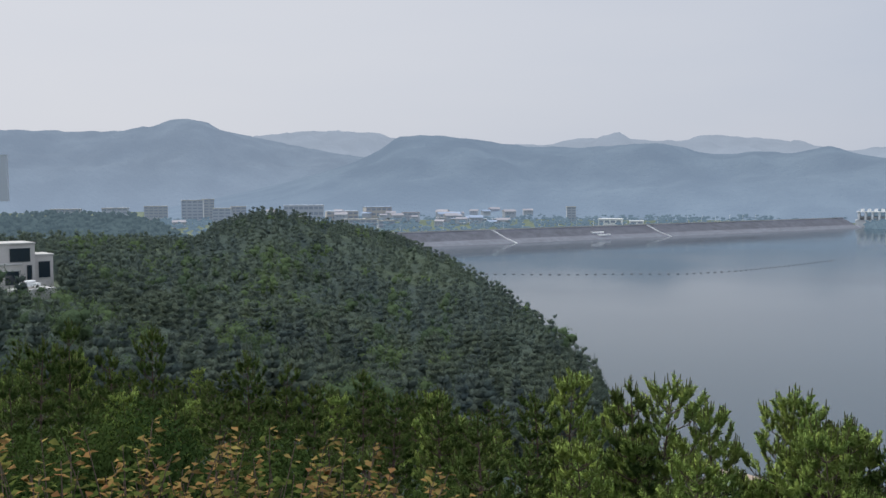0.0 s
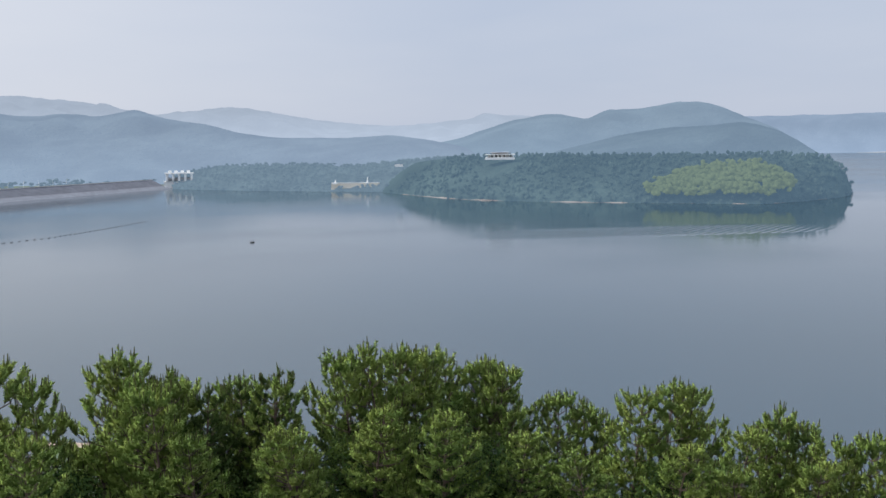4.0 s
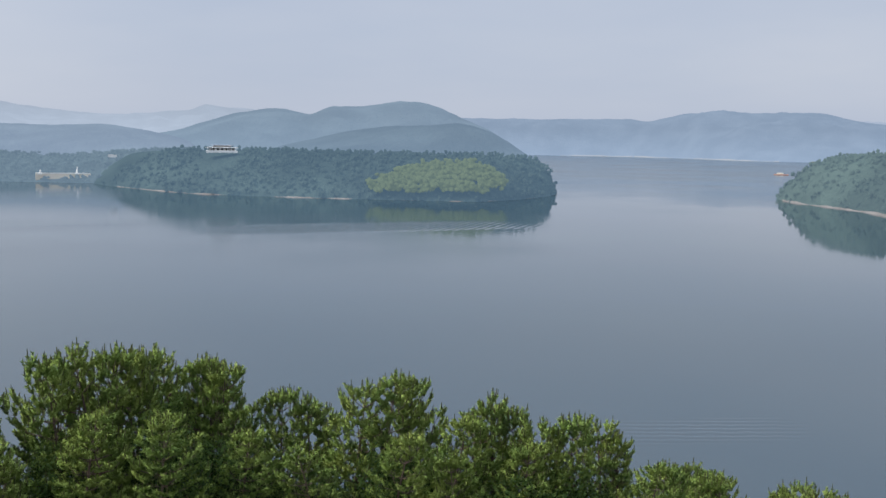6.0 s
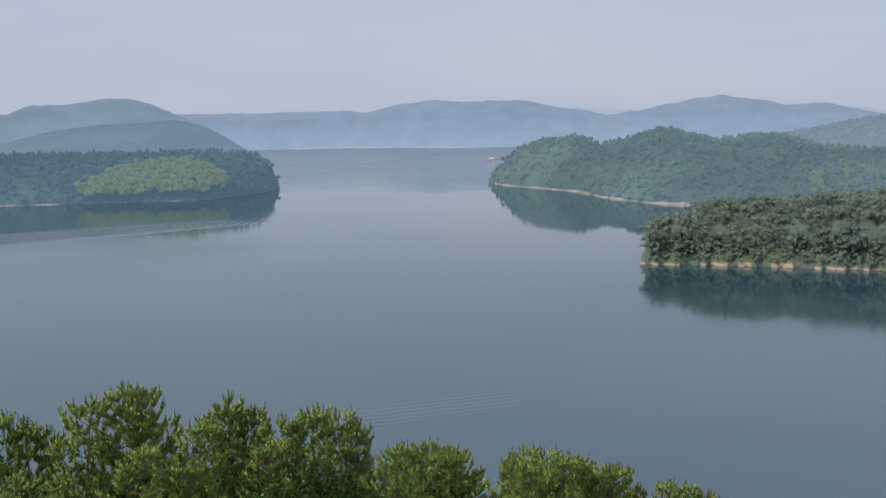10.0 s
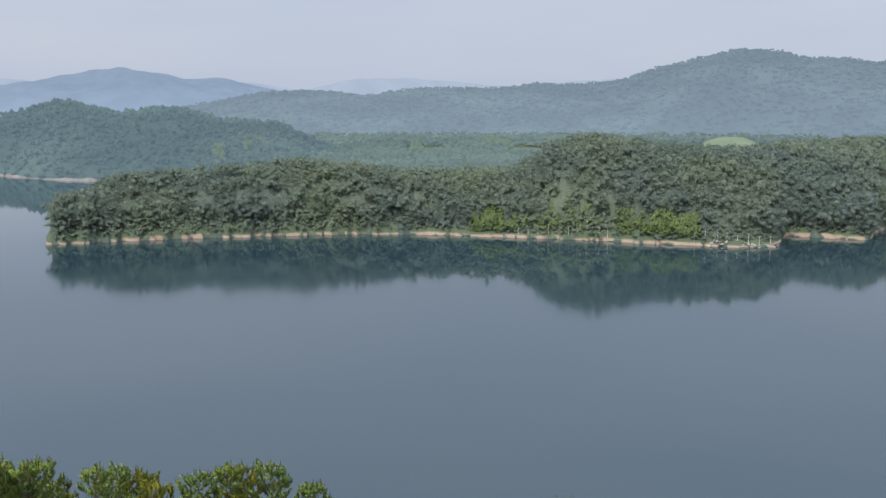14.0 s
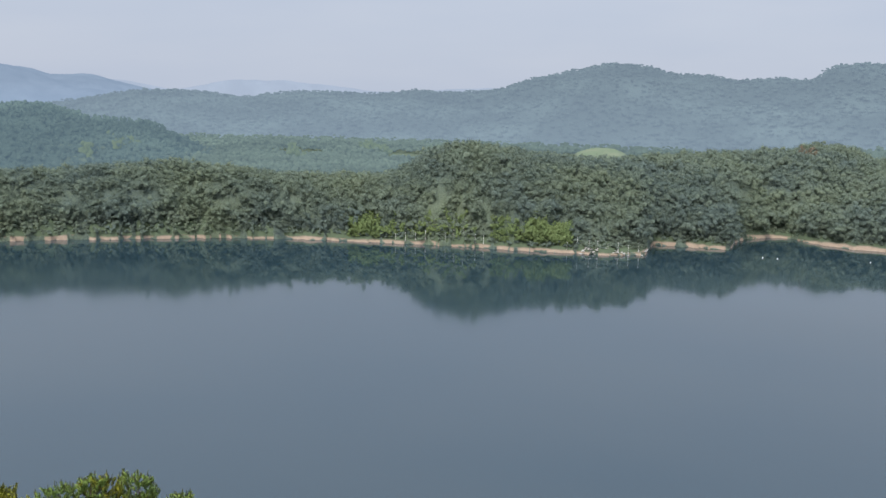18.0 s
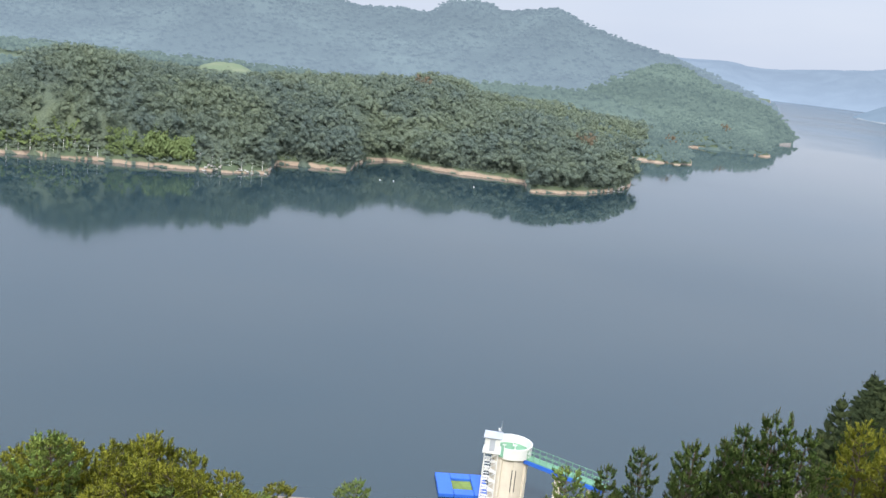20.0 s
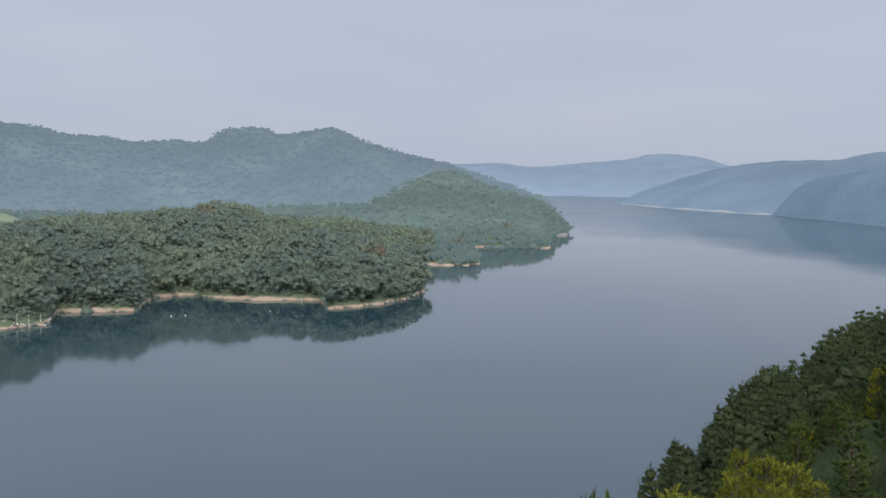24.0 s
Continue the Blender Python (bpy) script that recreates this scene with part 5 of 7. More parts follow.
PINES_NORTH_EAST = [
    (1, 7.3, 44, -10.9), (2, -13.6, 44, -11.7), (4, -15.8, 46, -11.3), (2, -20.7, 42, -11.0), (4, -10.3, 40, -12.9), (2, 15.2, 30, -14.7),
    (4, 11.6, 33, -14.2), (4, -6.7, 36, -14.0), (2, 22.5, 36, -12.5), (3, 22.0, 38, -12.8), (1, 23.3, 39, -13.2), (2, 27.4, 38, -13.3),
    (0, 28.8, 37, -12.8), (3, 25.7, 40, -13.8), (0, 33.4, 38, -12.2), (0, 35.8, 37, -11.6), (1, 37.8, 39, -12.1), (2, 40.6, 40, -12.5),
    (4, 42.4, 39, -13.2), (2, 30.3, 33, -16.3), (4, 24.4, 33, -16.2), (2, 34.7, 34, -15.4), (4, 39.1, 33, -15.9), (0, 33.8, 37, -11.8),
]
PINES_EAST = [
    (0, 35.6, 38, -11.5), (1, 37.7, 39, -12.0), (2, 40.4, 40, -12.4), (4, 42.3, 40, -12.8), (1, 46.1, 40, -14.5), (3, 47.9, 40, -14.9),
    (3, 49.2, 41, -15.4), (2, 50.5, 38, -13.9), (0, 52.2, 38, -13.8), (1, 53.8, 39, -14.2), (3, 59.1, 39, -14.5), (2, 56.3, 37, -15.9),
    (2, 58.2, 38, -15.8), (4, 60.3, 39, -15.8), (0, 61.8, 38, -15.8), (1, 63.7, 38, -15.8), (2, 65.9, 39, -16.3), (3, 66.8, 40, -16.5),
    (2, 28.9, 37, -13.0), (1, 27.4, 37, -13.1), (3, 23.4, 36, -12.5), (1, 24.8, 36, -13.4), (2, 68.1, 37, -18.0), (4, 43.8, 35, -16.8),
]
PINES_LAKE_SIDE = [
    (2, 36.3, 34, -16.5), (4, 30.4, 33, -16.4), (2, 52.8, 35, -17.1), (4, 60.8, 36, -17.7), (2, 48.3, 34, -17.8), (4, 56.9, 35, -18.3),
    (2, 70.8, 41, -18.9), (1, 72.4, 41, -18.8), (2, 77.1, 40, -18.9), (0, 78.3, 41, -18.7), (2, 69.2, 42, -19.0), (1, 72.0, 42, -18.6),
    (2, 70.9, 41, -19.1), (0, 76.4, 42, -19.1), (2, 78.3, 42, -18.8), (1, 80.6, 42, -19.2), (4, 82.1, 42, -19.3), (2, 85.0, 41, -20.3),
    (0, 77.6, 44, -18.6), (1, 80.0, 44, -19.0), (2, 81.4, 45, -19.1), (3, 76.0, 44, -18.9), (2, 71.8, 44, -18.2), (4, 70.4, 44, -18.3),
]
PINES_SOUTH_EAST = [
    (5, 83.2, 45, -20.6), (1, 86.1, 45, -20.4), (5, 87.6, 45, -20.6), (0, 90.7, 45, -20.7), (2, 92.5, 45, -21.0), (5, 93.7, 46, -20.8),
    (0, 96.0, 46, -20.5), (4, 98.1, 45, -22.1), (5, 89.0, 43, -21.3), (5, 104.8, 44, -24.2), (5, 108.7, 46, -24.6), (5, 111.8, 44, -24.2),
    (5, 115.1, 44, -23.6), (5, 117.6, 45, -23.9), (5, 120.0, 44, -23.7), (5, 122.5, 45, -24.5), (5, 107.6, 42, -25.4), (5, 113.5, 40, -25.2),
    (5, 118.7, 40, -25.5), (5, 124.8, 46, -25.5), (5, 127.7, 47, -26.1), (5, 117.0, 38, -26.5), (5, 123.0, 42, -26.0), (2, 133.2, 48, -25.9),
]
PINES_SOUTH = [
    (1, 148.2, 56, -22.8), (2, 150.6, 57, -21.5), (2, 146.0, 55, -23.6), (3, 153.1, 50, -20.3), (1, 155.1, 52, -20.2), (2, 155.9, 54, -19.7),
    (2, 152.9, 56, -20.7), (1, 155.1, 54, -20.2), (3, 156.2, 50, -19.0), (0, 158.0, 48, -17.8), (3, 159.2, 49, -18.2), (4, 157.3, 47, -19.3),
    (5, 162.4, 62, -17.5), (5, 165.8, 60, -16.3), (5, 167.2, 60, -15.1), (5, 168.8, 61, -15.4), (5, 170.1, 60, -16.2), (5, 168.1, 56, -16.6),
    (5, 165.4, 56, -17.7), (5, 163.9, 58, -18.6), (2, 172.0, 58, -16.8), (2, 160.7, 60, -19.8), (5, 169.7, 54, -17.8),
]
NEAR_PINES = PINES_SPUR_SIDE + PINES_NORTH_EAST + PINES_EAST + PINES_LAKE_SIDE + PINES_SOUTH_EAST + PINES_SOUTH
for i, (kind, az, d, el) in enumerate(NEAR_PINES):
    if az < 4 or az < 14 and i % 2:
        kind = (0, 1, 0, 1, 1, 1)[kind]
    elif az < 130 and not 24 < az < 31:
        kind = (2, 4, 2, 3, 4, 5)[kind]
    elif az > 150:
        kind = (0, 1, 0, 1, 0, 5)[kind]
    pine(kind, az, d, el, 1.7 * i)

# a thicket of sunlit pine tops below the lookout
thicket = random.Random(23)
for i in range(44):
    az = 101 + 27 * (i + thicket.random()) / 44
    el = float(np.interp(az, (101, 106, 109, 112, 114.5, 118, 120, 123, 126, 129), (-23.0, -24.6, -24.3, -23.4, -22.8, -23.7, -23.4, -25.0, -26.2, -27.4)))
    pine(5 if thicket.random() < 0.75 else 4, az, 39 + 8 * thicket.random(), el - 0.3 - 2.6 * thicket.random() ** 1.5, 2.3 * i)

# more pines down the hollow below the lookout and on the steep slope to the south
stand = np.concatenate([spaced(scatter(1400, -27, 3.5, 56, 116, land_height, 0.4), 5.9), spaced(scatter(1200, 158, 179, 72, 116, land_height, 0.6), 5.6)])
stand_az, stand_d = bearing(stand[:, 0], stand[:, 1]), np.hypot(stand[:, 0], stand[:, 1])
slope_edge = np.interp(stand_d, (70, 120, 154), (159.5, 161.2, 162.0))
stand_rng = random.Random(17)
for i, (az, d) in enumerate(zip(stand_az.tolist(), stand_d.tolist())):
    if az < 20 or az > slope_edge[i]:
        high = 6.0 + 3.0 * stand_rng.random()
        ground_z = place(az, d)[2]
        pine(stand_rng.choice((0, 0, 1, 1, 4) if az < 20 else (0, 1, 1, 0, 5)), az, d, math.degrees(math.atan2(ground_z + high - EYE[2], d)), 2.1 * i)


# ---- broad-leaved trees that fill the slope between the pines ----
def make_broad(seed, label, material, count=5200, leaf=0.0125):
    root = empty("broadleaf_tree", 0, 0, 0)
    bm = bmesh.new()
    tube(bm, (0, 0, 0), (0.1, 0.05, 2.6), 0.11, 0.07, 8)
    r = random.Random(seed)
    for k in range(9):
        a = k * 0.7 + r.random()
        tube(bm, (0.1, 0.05, 1.3 + 0.13 * k), (math.cos(a) * 1.2, math.sin(a) * 1.2, 2.6 + 0.22 * k), 0.04, 0.012, 5)
    part("trunk", bm, M_BARK, root)
    co, soft = crown_round(count, leaf, 11)
    co = co.reshape(-1, 3) * (4.6, 4.6, 5.0)
    crown = new("crown", quads_mesh("crown", co, material, 3, soft.reshape(-1, 3)))
    crown.parent = root
    return tagged(root, label, "tree", "broad-leaved trees on the slope")


broad_first = [make_broad(3, "leafy green broad-leaved tree on the slope", M_BROAD), make_broad(4, "dense green young oak among pines", M_BROAD)]
tips = np.array([(az, el) for _, az, d, el in NEAR_PINES])
tips = tips[np.argsort(tips[:, 0])]
fill_rng = random.Random(5)
az, first = -25.0, [True, True]
while az < 128:
    near = np.abs(tips[:, 0] - az) < 2.5
    if near.any():
        el = float(tips[near, 1].mean()) - 3.2 - 1.8 * fill_rng.random()
        d = 34 + 6 * fill_rng.random()
        x, y, z = place(az, d)
        k = (EYE[2] + d * math.tan(radians(el)) - z) / 5.0
        if k > 0.35:
            j = fill_rng.randrange(2)
            m = Matrix.LocRotScale((x, y, z - 0.2), Euler((0, 0, az)), (1, 1, 1))
            ob = broad_first[j] if first[j] else copy_thing(broad_first[j], m)
            ob.matrix_basis = m
            first[j] = False
            ob.scale = (min(1.25, 0.6 + 0.4 * k), min(1.25, 0.6 + 0.4 * k), k)
    az += 2.2 + 0.8 * fill_rng.random()


# ---- shrubs with russet young leaves just below the lookout ----
def make_shrub(seed, label):
    r = np.random.default_rng(seed)
    root = empty("shrub", 0, 0, 0)
    stems = bmesh.new()
    old, old_n, young, young_n = [], [], [], []
    for k in range(34):
        a, lean = r.random() * 6.283, 0.18 + 0.62 * r.random()
        h = 1.5 + 1.7 * r.random() ** 1.5
        o = Vector((r.normal() * 0.25, r.normal() * 0.25, 0))
        tip = o + Vector((math.cos(a) * lean * h, math.sin(a) * lean * h, h))
        mid = o.lerp(tip, 0.5) + Vector((0, 0, 0.14))
        tube(stems, o, mid, 0.018, 0.012, 5)
        tube(stems, mid, tip, 0.012, 0.004, 4)
        fresh = 0.84 + 0.12 * r.random() if r.random() < 0.7 else 2.0
        for j in range(62):
            f = 0.22 + 0.78 * (j + r.random()) / 62
            q = np.array(o.lerp(mid, f * 2) if f < 0.5 else mid.lerp(tip, f * 2 - 1))
            b = r.random() * 6.283
            twig = (0.04 + 0.22 * (1.0 - f)) * r.random()
            q = q + np.array((math.cos(b), math.sin(b), 0.5)) * twig
            out = np.array((math.cos(b) * 0.8, math.sin(b) * 0.8, 0.50 - 0.5 * r.random()))
            side = np.array((-math.sin(b), math.cos(b), 0.25 * r.normal())) * (0.034 + 0.012 * r.random())
            ln = 0.105 + 0.05 * r.random()
            m1, end = q + out * ln * 0.5, q + out * ln * 0.9 + np.array((0, 0, -0.02))
            tri = [q, m1 - side, m1 + side, m1 + side, m1 - side, end]
            nn = unit(np.array((math.cos(a) * 0.5, math.sin(a) * 0.5, 0.8)) + out * 0.5 + r.normal(size=3) * 0.35)
            (young if f > fresh else old).extend(tri)
            (young_n if f > fresh else old_n).extend([nn] * 6)
    tagged(part("stem", stems, M_BARK, root), kind="stuff")
    for name, co, nn, mat, text in (("foliage", old, old_n, M_SHRUB, "drooping yellow-green leaves"), ("young_foliage", young, young_n, M_RUSSET, "russet young leaves")):
        ob = new(name, quads_mesh(name, np.array(co), mat, 3, np.array(nn)))
        ob.parent = root
        tagged(ob, text, kind="stuff")
    return tagged(root, label, "shrub", "russet-tipped shrubs")


shrub_a = make_shrub(21, "green shrub with russet young leaves on its tips")
shrub_rng = random.Random(8)
for i, (az, d, el) in enumerate([(-23.5, 15, -13.2), (-21.5, 14, -14.6), (-19.0, 15, -14.6), (-17.0, 15, -13.0), (-15.2, 14.5, -14.2), (-13.6, 14, -15.2), (-11.4, 14, -15.8),
                                 (-9.2, 15, -14.6), (-7.6, 14, -16.2), (-24.6, 13, -14.6), (-18.0, 12.5, -16.6), (-22.4, 12.5, -16.6), (-5.0, 14, -17.0), (-2.0, 14, -17.2)] + [(-25.0 + 1.55 * k, 13.4 + 0.5 * (k % 3), -15.4 - 0.7 * (k % 2) - 0.06 * k) for k in range(13)]):
    x, y, z = place(az, d)
    k = (EYE[2] + d * math.tan(radians(el + 0.9)) - z) / 3.2
    m = Matrix.LocRotScale((x, y, z - 0.1), Euler((0, 0, i * 1.3)), (1, 1, 1))
    ob = shrub_a if i == 0 else copy_thing(shrub_a, m)
    ob.matrix_basis = m
    ob.scale = (0.8 * k, 0.8 * k, k)

# ---- things on and round the lake ----
M_WHITE = mat_plain("white_paint", (0.78, 0.78, 0.76), 0.55, vary=0.06, scale=2.0)
M_CREAM = mat_plain("cream_plaster", (0.72, 0.66, 0.56), 0.7, vary=0.08, scale=1.2)
M_CONCRETE = mat_plain("weathered_concrete", (0.42, 0.41, 0.39), 0.85, vary=0.18, scale=0.8, bump=0.2)
M_PALE_WALL = mat_plain("pale_stone_cladding", (0.50, 0.47, 0.44), 0.8, vary=0.12, scale=0.6)
M_GREEN_DECK = mat_plain("green_deck_paint", (0.16, 0.34, 0.22), 0.6, vary=0.15, scale=2.0)
M_BLUE = mat_plain("blue_pontoon_plastic", (0.03, 0.14, 0.62), 0.45, vary=0.12, scale=2.0)
M_ROOF_GREY = mat_plain("grey_roof_sheet", (0.45, 0.48, 0.54), 0.5, vary=0.1, scale=1.0)
M_ROOF_RED = mat_plain("red_roof_tiles", (0.42, 0.20, 0.14), 0.7, vary=0.2, scale=0.5)
M_DARK = mat_plain("dark_opening", (0.02, 0.022, 0.025), 0.4, vary=0.2, scale=2.0)
M_RIPRAP = mat_plain("dark_riprap", (0.098, 0.104, 0.124), 0.95, vary=0.35, scale=0.12, bump=0.8)
M_RIPRAP_PALE = mat_plain("pale_drawdown_riprap", (0.150, 0.160, 0.185), 0.95, vary=0.25, scale=0.15, bump=0.6)
M_METAL = mat_plain("galvanised_steel", (0.55, 0.56, 0.57), 0.4, 0.8, vary=0.1, scale=4.0)
M_GRASS = mat_plain("mown_grass", (0.17, 0.24, 0.06), 0.95, vary=0.3, scale=0.2)
# field greens with the valley's haze added as a bluish glow
M_FIELD = mat_leaf("far_fields_haze_glow", (0.075, 0.10, 0.045), (0.12, 0.145, 0.065), (0.15, 0.155, 0.085), (0.10, 0.14, 0.15), 0.9, 0.06)
M_FLOAT = mat_plain("dark_float_plastic", (0.11, 0.11, 0.12), 0.5, vary=0.2, scale=3.0)
M_WOOD_DARK = mat_plain("dark_wet_wood", (0.05, 0.045, 0.04), 0.7, vary=0.3, scale=3.0)


# town colours muted and blued: distance haze is painted into them
M_TOWN_WALL = mat_plain("hazed_town_plaster", (0.42, 0.45, 0.50), 0.8, vary=0.06, scale=0.5)
M_TOWN_CREAM = mat_plain("hazed_cream_town_plaster", (0.40, 0.42, 0.45), 0.8, vary=0.06, scale=0.5)
M_TOWN_PANE = mat_plain("hazed_town_window", (0.27, 0.31, 0.37), 0.4, vary=0.1, scale=0.5)
M_TOWN_BLUE = mat_plain("hazed_blue_roof", (0.30, 0.37, 0.48), 0.7, vary=0.1, scale=0.5)
M_TOWN_BROWN = mat_plain("hazed_brown_roof", (0.34, 0.33, 0.35), 0.8, vary=0.1, scale=0.5)


def mat_glass():
    m, n, l, p = mat_new("window_glass")
    p.inputs["Base Color"].default_value = (0.02, 0.03, 0.04, 1)
    p.inputs["Roughness"].default_value = 0.06
    return m


M_GLASS = mat_glass()


def polar(az, d):
    return d * math.sin(radians(az)), d * math.cos(radians(az))


# ---- embankment dam across the head of the lake ----
DAM_A, DAM_B = Vector((-150, 757, 0)), Vector((527, 1203, 0))
dam_dir = (DAM_B - DAM_A).normalized()
dam_back = Vector((-dam_dir.y, dam_dir.x, 0))
dam_len = (DAM_B - DAM_A).length
dam = empty("embankment_dam", DAM_A.x, DAM_A.y, 0, math.degrees(math.atan2(dam_dir.y, dam_dir.x)))
tagged(dam, "long embankment dam with dark riprap above a pale drawdown band", "dam", kind="structure")


def slab(name, profile, length, material, parent, label="", x0=0.0, bits=40):
    """A long body of one cross-section (y, z), drawn out along x with slightly uneven faces."""
    bm = bmesh.new()
    rows = []
    r = random.Random(len(profile) * 7 + int(length))
    for k in range(bits + 1):
        x = x0 + length * k / bits
        rows.append([bm.verts.new((x, y + r.uniform(-0.15, 0.15), z)) for y, z in profile])
    for a, b in zip(rows, rows[1:]):
        for i in range(len(profile)):
            j = (i + 1) % len(profile)
            bm.faces.new((a[i], b[i], b[j], a[j]))
    bm.faces.new(rows[0][::-1])
    bm.faces.new(rows[-1])
    bmesh.ops.recalc_face_normals(bm, faces=bm.faces)
    return part(name, bm, material, parent, label)


slab("lower_band", [(-4, -2), (12, 3.8), (30, 3.8), (30, -2)], dam_len, M_RIPRAP_PALE, dam, "pale drawdown riprap")
slab("embankment", [(12.2, 3.6), (28.5, 11.6), (38, 11.6), (60, 2), (60, 0), (31, 0)], dam_len, M_RIPRAP, dam, "dark riprap face")
slab("crest_road", [(29.5, 11.62), (37.5, 11.62), (37.5, 11.8), (29.5, 11.8)], dam_len, M_CONCRETE, dam)
slab("parapet", [(28.6, 11.5), (29.3, 11.5), (29.3, 12.7), (28.6, 12.7)], dam_len, M_CONCRETE, dam, "pale concrete parapet")
for x0 in (264, 470):
    bm = bmesh.new()
    for k in range(26):
        y = -1 + k * 1.13
        z = (y + 4) * 5.8 / 16 - 2 if y < 12 else 3.6 + (y - 12.2) * 8 / 16.3
        box(bm, x0 - k * 0.35 - 0.9, x0 - k * 0.35 + 0.9, y, y + 1.2, z + 0.1, z + 0.75)
    part("stairway", bm, M_WHITE, dam, "pale concrete stairway down the face")
bm = bmesh.new()
box(bm, 372, 388, 16, 22, 5.0, 7.0, 0.1)
box(bm, 376, 392, 10, 15, 2.6, 4.6, 0.1)
part("gauge_platform", bm, M_WHITE, dam, "white gauge platform steps")


def make_lamp(height, head, thick=0.1):
    root = empty("street_lamp", 0, 0, 0)
    bm = bmesh.new()
    tube(bm, (0, 0, 0), (0, 0, height), thick, thick * 0.7, 8)
    part("pole", bm, M_WHITE, root)
    bm = bmesh.new()
    box(bm, -0.16, 0.16, -0.16, 0.16, -0.3, 0.5, 0.03)
    part("base", bm, M_CONCRETE, root)
    bm = bmesh.new()
    if head:
        tube(bm, (0, 0, height - 0.1), (0, -1.5, height + 0.35), 0.06, 0.05, 6)
        box(bm, -0.14, 0.14, -2.1, -1.4, height + 0.28, height + 0.42, 0.03)
    else:
        bmesh.ops.create_uvsphere(bm, u_segments=10, v_segments=6, radius=0.14, matrix=Matrix.Translation((0, 0, height + 0.10)))
    part("lamp_head", bm, M_WHITE, root)
    return root


dam_lamp = make_lamp(7.0, True)
tagged(dam_lamp, "tall pale street lamp on the dam crest", "street lamp", "lamps on the dam crest")
for k in range(24):
    q = DAM_A + dam_dir * (110 + k * 23.5) + dam_back * 36.5
    m = pose(q.x, q.y, 11.9, 0, 0, math.degrees(math.atan2(dam_dir.y, dam_dir.x)))
    if k == 0:
        dam_lamp.matrix_basis = m
    else:
        copy_thing(dam_lamp, m)


# ---- spillway gatehouse at the end of the dam ----
gx, gy = polar(24.1, 1345)
gate = empty("spillway_gatehouse", gx, gy, 0, -28)
tagged(gate, "cream spillway gatehouse with tall piers and hoists", "gatehouse")
for k in range(5):
    bm = bmesh.new()
    box(bm, -16 + k * 8 - 1.2, -16 + k * 8 + 1.2, -6, 8, 9, 19, 0.15)
    part("pier", bm, M_WHITE, gate)
for k in range(4):
    bm = bmesh.new()
    box(bm, -12 + k * 8 - 2.75, -12 + k * 8 + 2.75, 1, 2, 9, 14)
    part("gate", bm, M_ROOF_GREY, gate, "steel spillway gate")
    bm = bmesh.new()
    box(bm, -12 + k * 8 - 2.0, -12 + k * 8 + 2.0, -2, 3, 20.2, 23.2, 0.2)
    part("hoist_house", bm, M_WHITE, gate)
bm = bmesh.new()
box(bm, -18.5, 18.5, -7, 9, 19, 20.2, 0.1)
part("upper_deck", bm, M_WHITE, gate)
bm = bmesh.new()
box(bm, -20, 20, -3, 9, -3, 9, 0.2)
part("abutment", bm, M_WHITE, gate, "grey concrete abutment")
bm = bmesh.new()
box(bm, -17.5, 17.5, -5, 6, 11.4, 12.4, 0.1)
part("roadway", bm, M_CONCRETE, gate)
bx, by = polar(26.2, 1365)
bridge = empty("approach_bridge", bx, by, 0, -28)
tagged(bridge, "pale road bridge leading from the gatehouse", "bridge")
bm = bmesh.new()
box(bm, -32, 32, -4, 4, 10.6, 11.8, 0.1)
part("deck", bm, M_CONCRETE, bridge)
for k in range(4):
    bm = bmesh.new()
    box(bm, -24 + k * 16 - 0.9, -24 + k * 16 + 0.9, -3, 3, -4, 10.6)
    part("pier", bm, M_CONCRETE, bridge)
for y in (-3.9, 3.7):
    bm = bmesh.new()
    box(bm, -32, 32, y, y + 0.2, 11.8, 12.9)
    part("railing", bm, M_WHITE, bridge)


# ---- buildings of the town beyond the dam ----
def make_building(name, az, d, w, depth, h, floors, wall, roof, label, base=3.0, turn=0.0, strips=True, over=0.6):
    x, y = polar(az, d)
    root = empty(name, x, y, base, -az + turn)
    bm = bmesh.new()
    box(bm, -w / 2, w / 2, -depth / 2, depth / 2, -3, h, 0.1)
    part("wall", bm, wall, root)
    bm = bmesh.new()
    box(bm, -w / 2 - over, w / 2 + over, -depth / 2 - over, depth / 2 + over, h, h + 0.9, 0.1)
    part("roof", bm, roof, root)
    step = h / floors
    if strips:
        bays = max(2, int(w / 7))
        for f in range(floors):
            for b in range(bays):
                xa = -w / 2 + (b + 0.12) * w / bays
                bm = bmesh.new()
                box(bm, xa, xa + w / bays * 0.76, -depth / 2 - 0.12, -depth / 2 + 0.2, f * step + step * 0.32, f * step + step * 0.80)
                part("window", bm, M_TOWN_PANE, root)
    return tagged(root, label, "building", "town buildings")


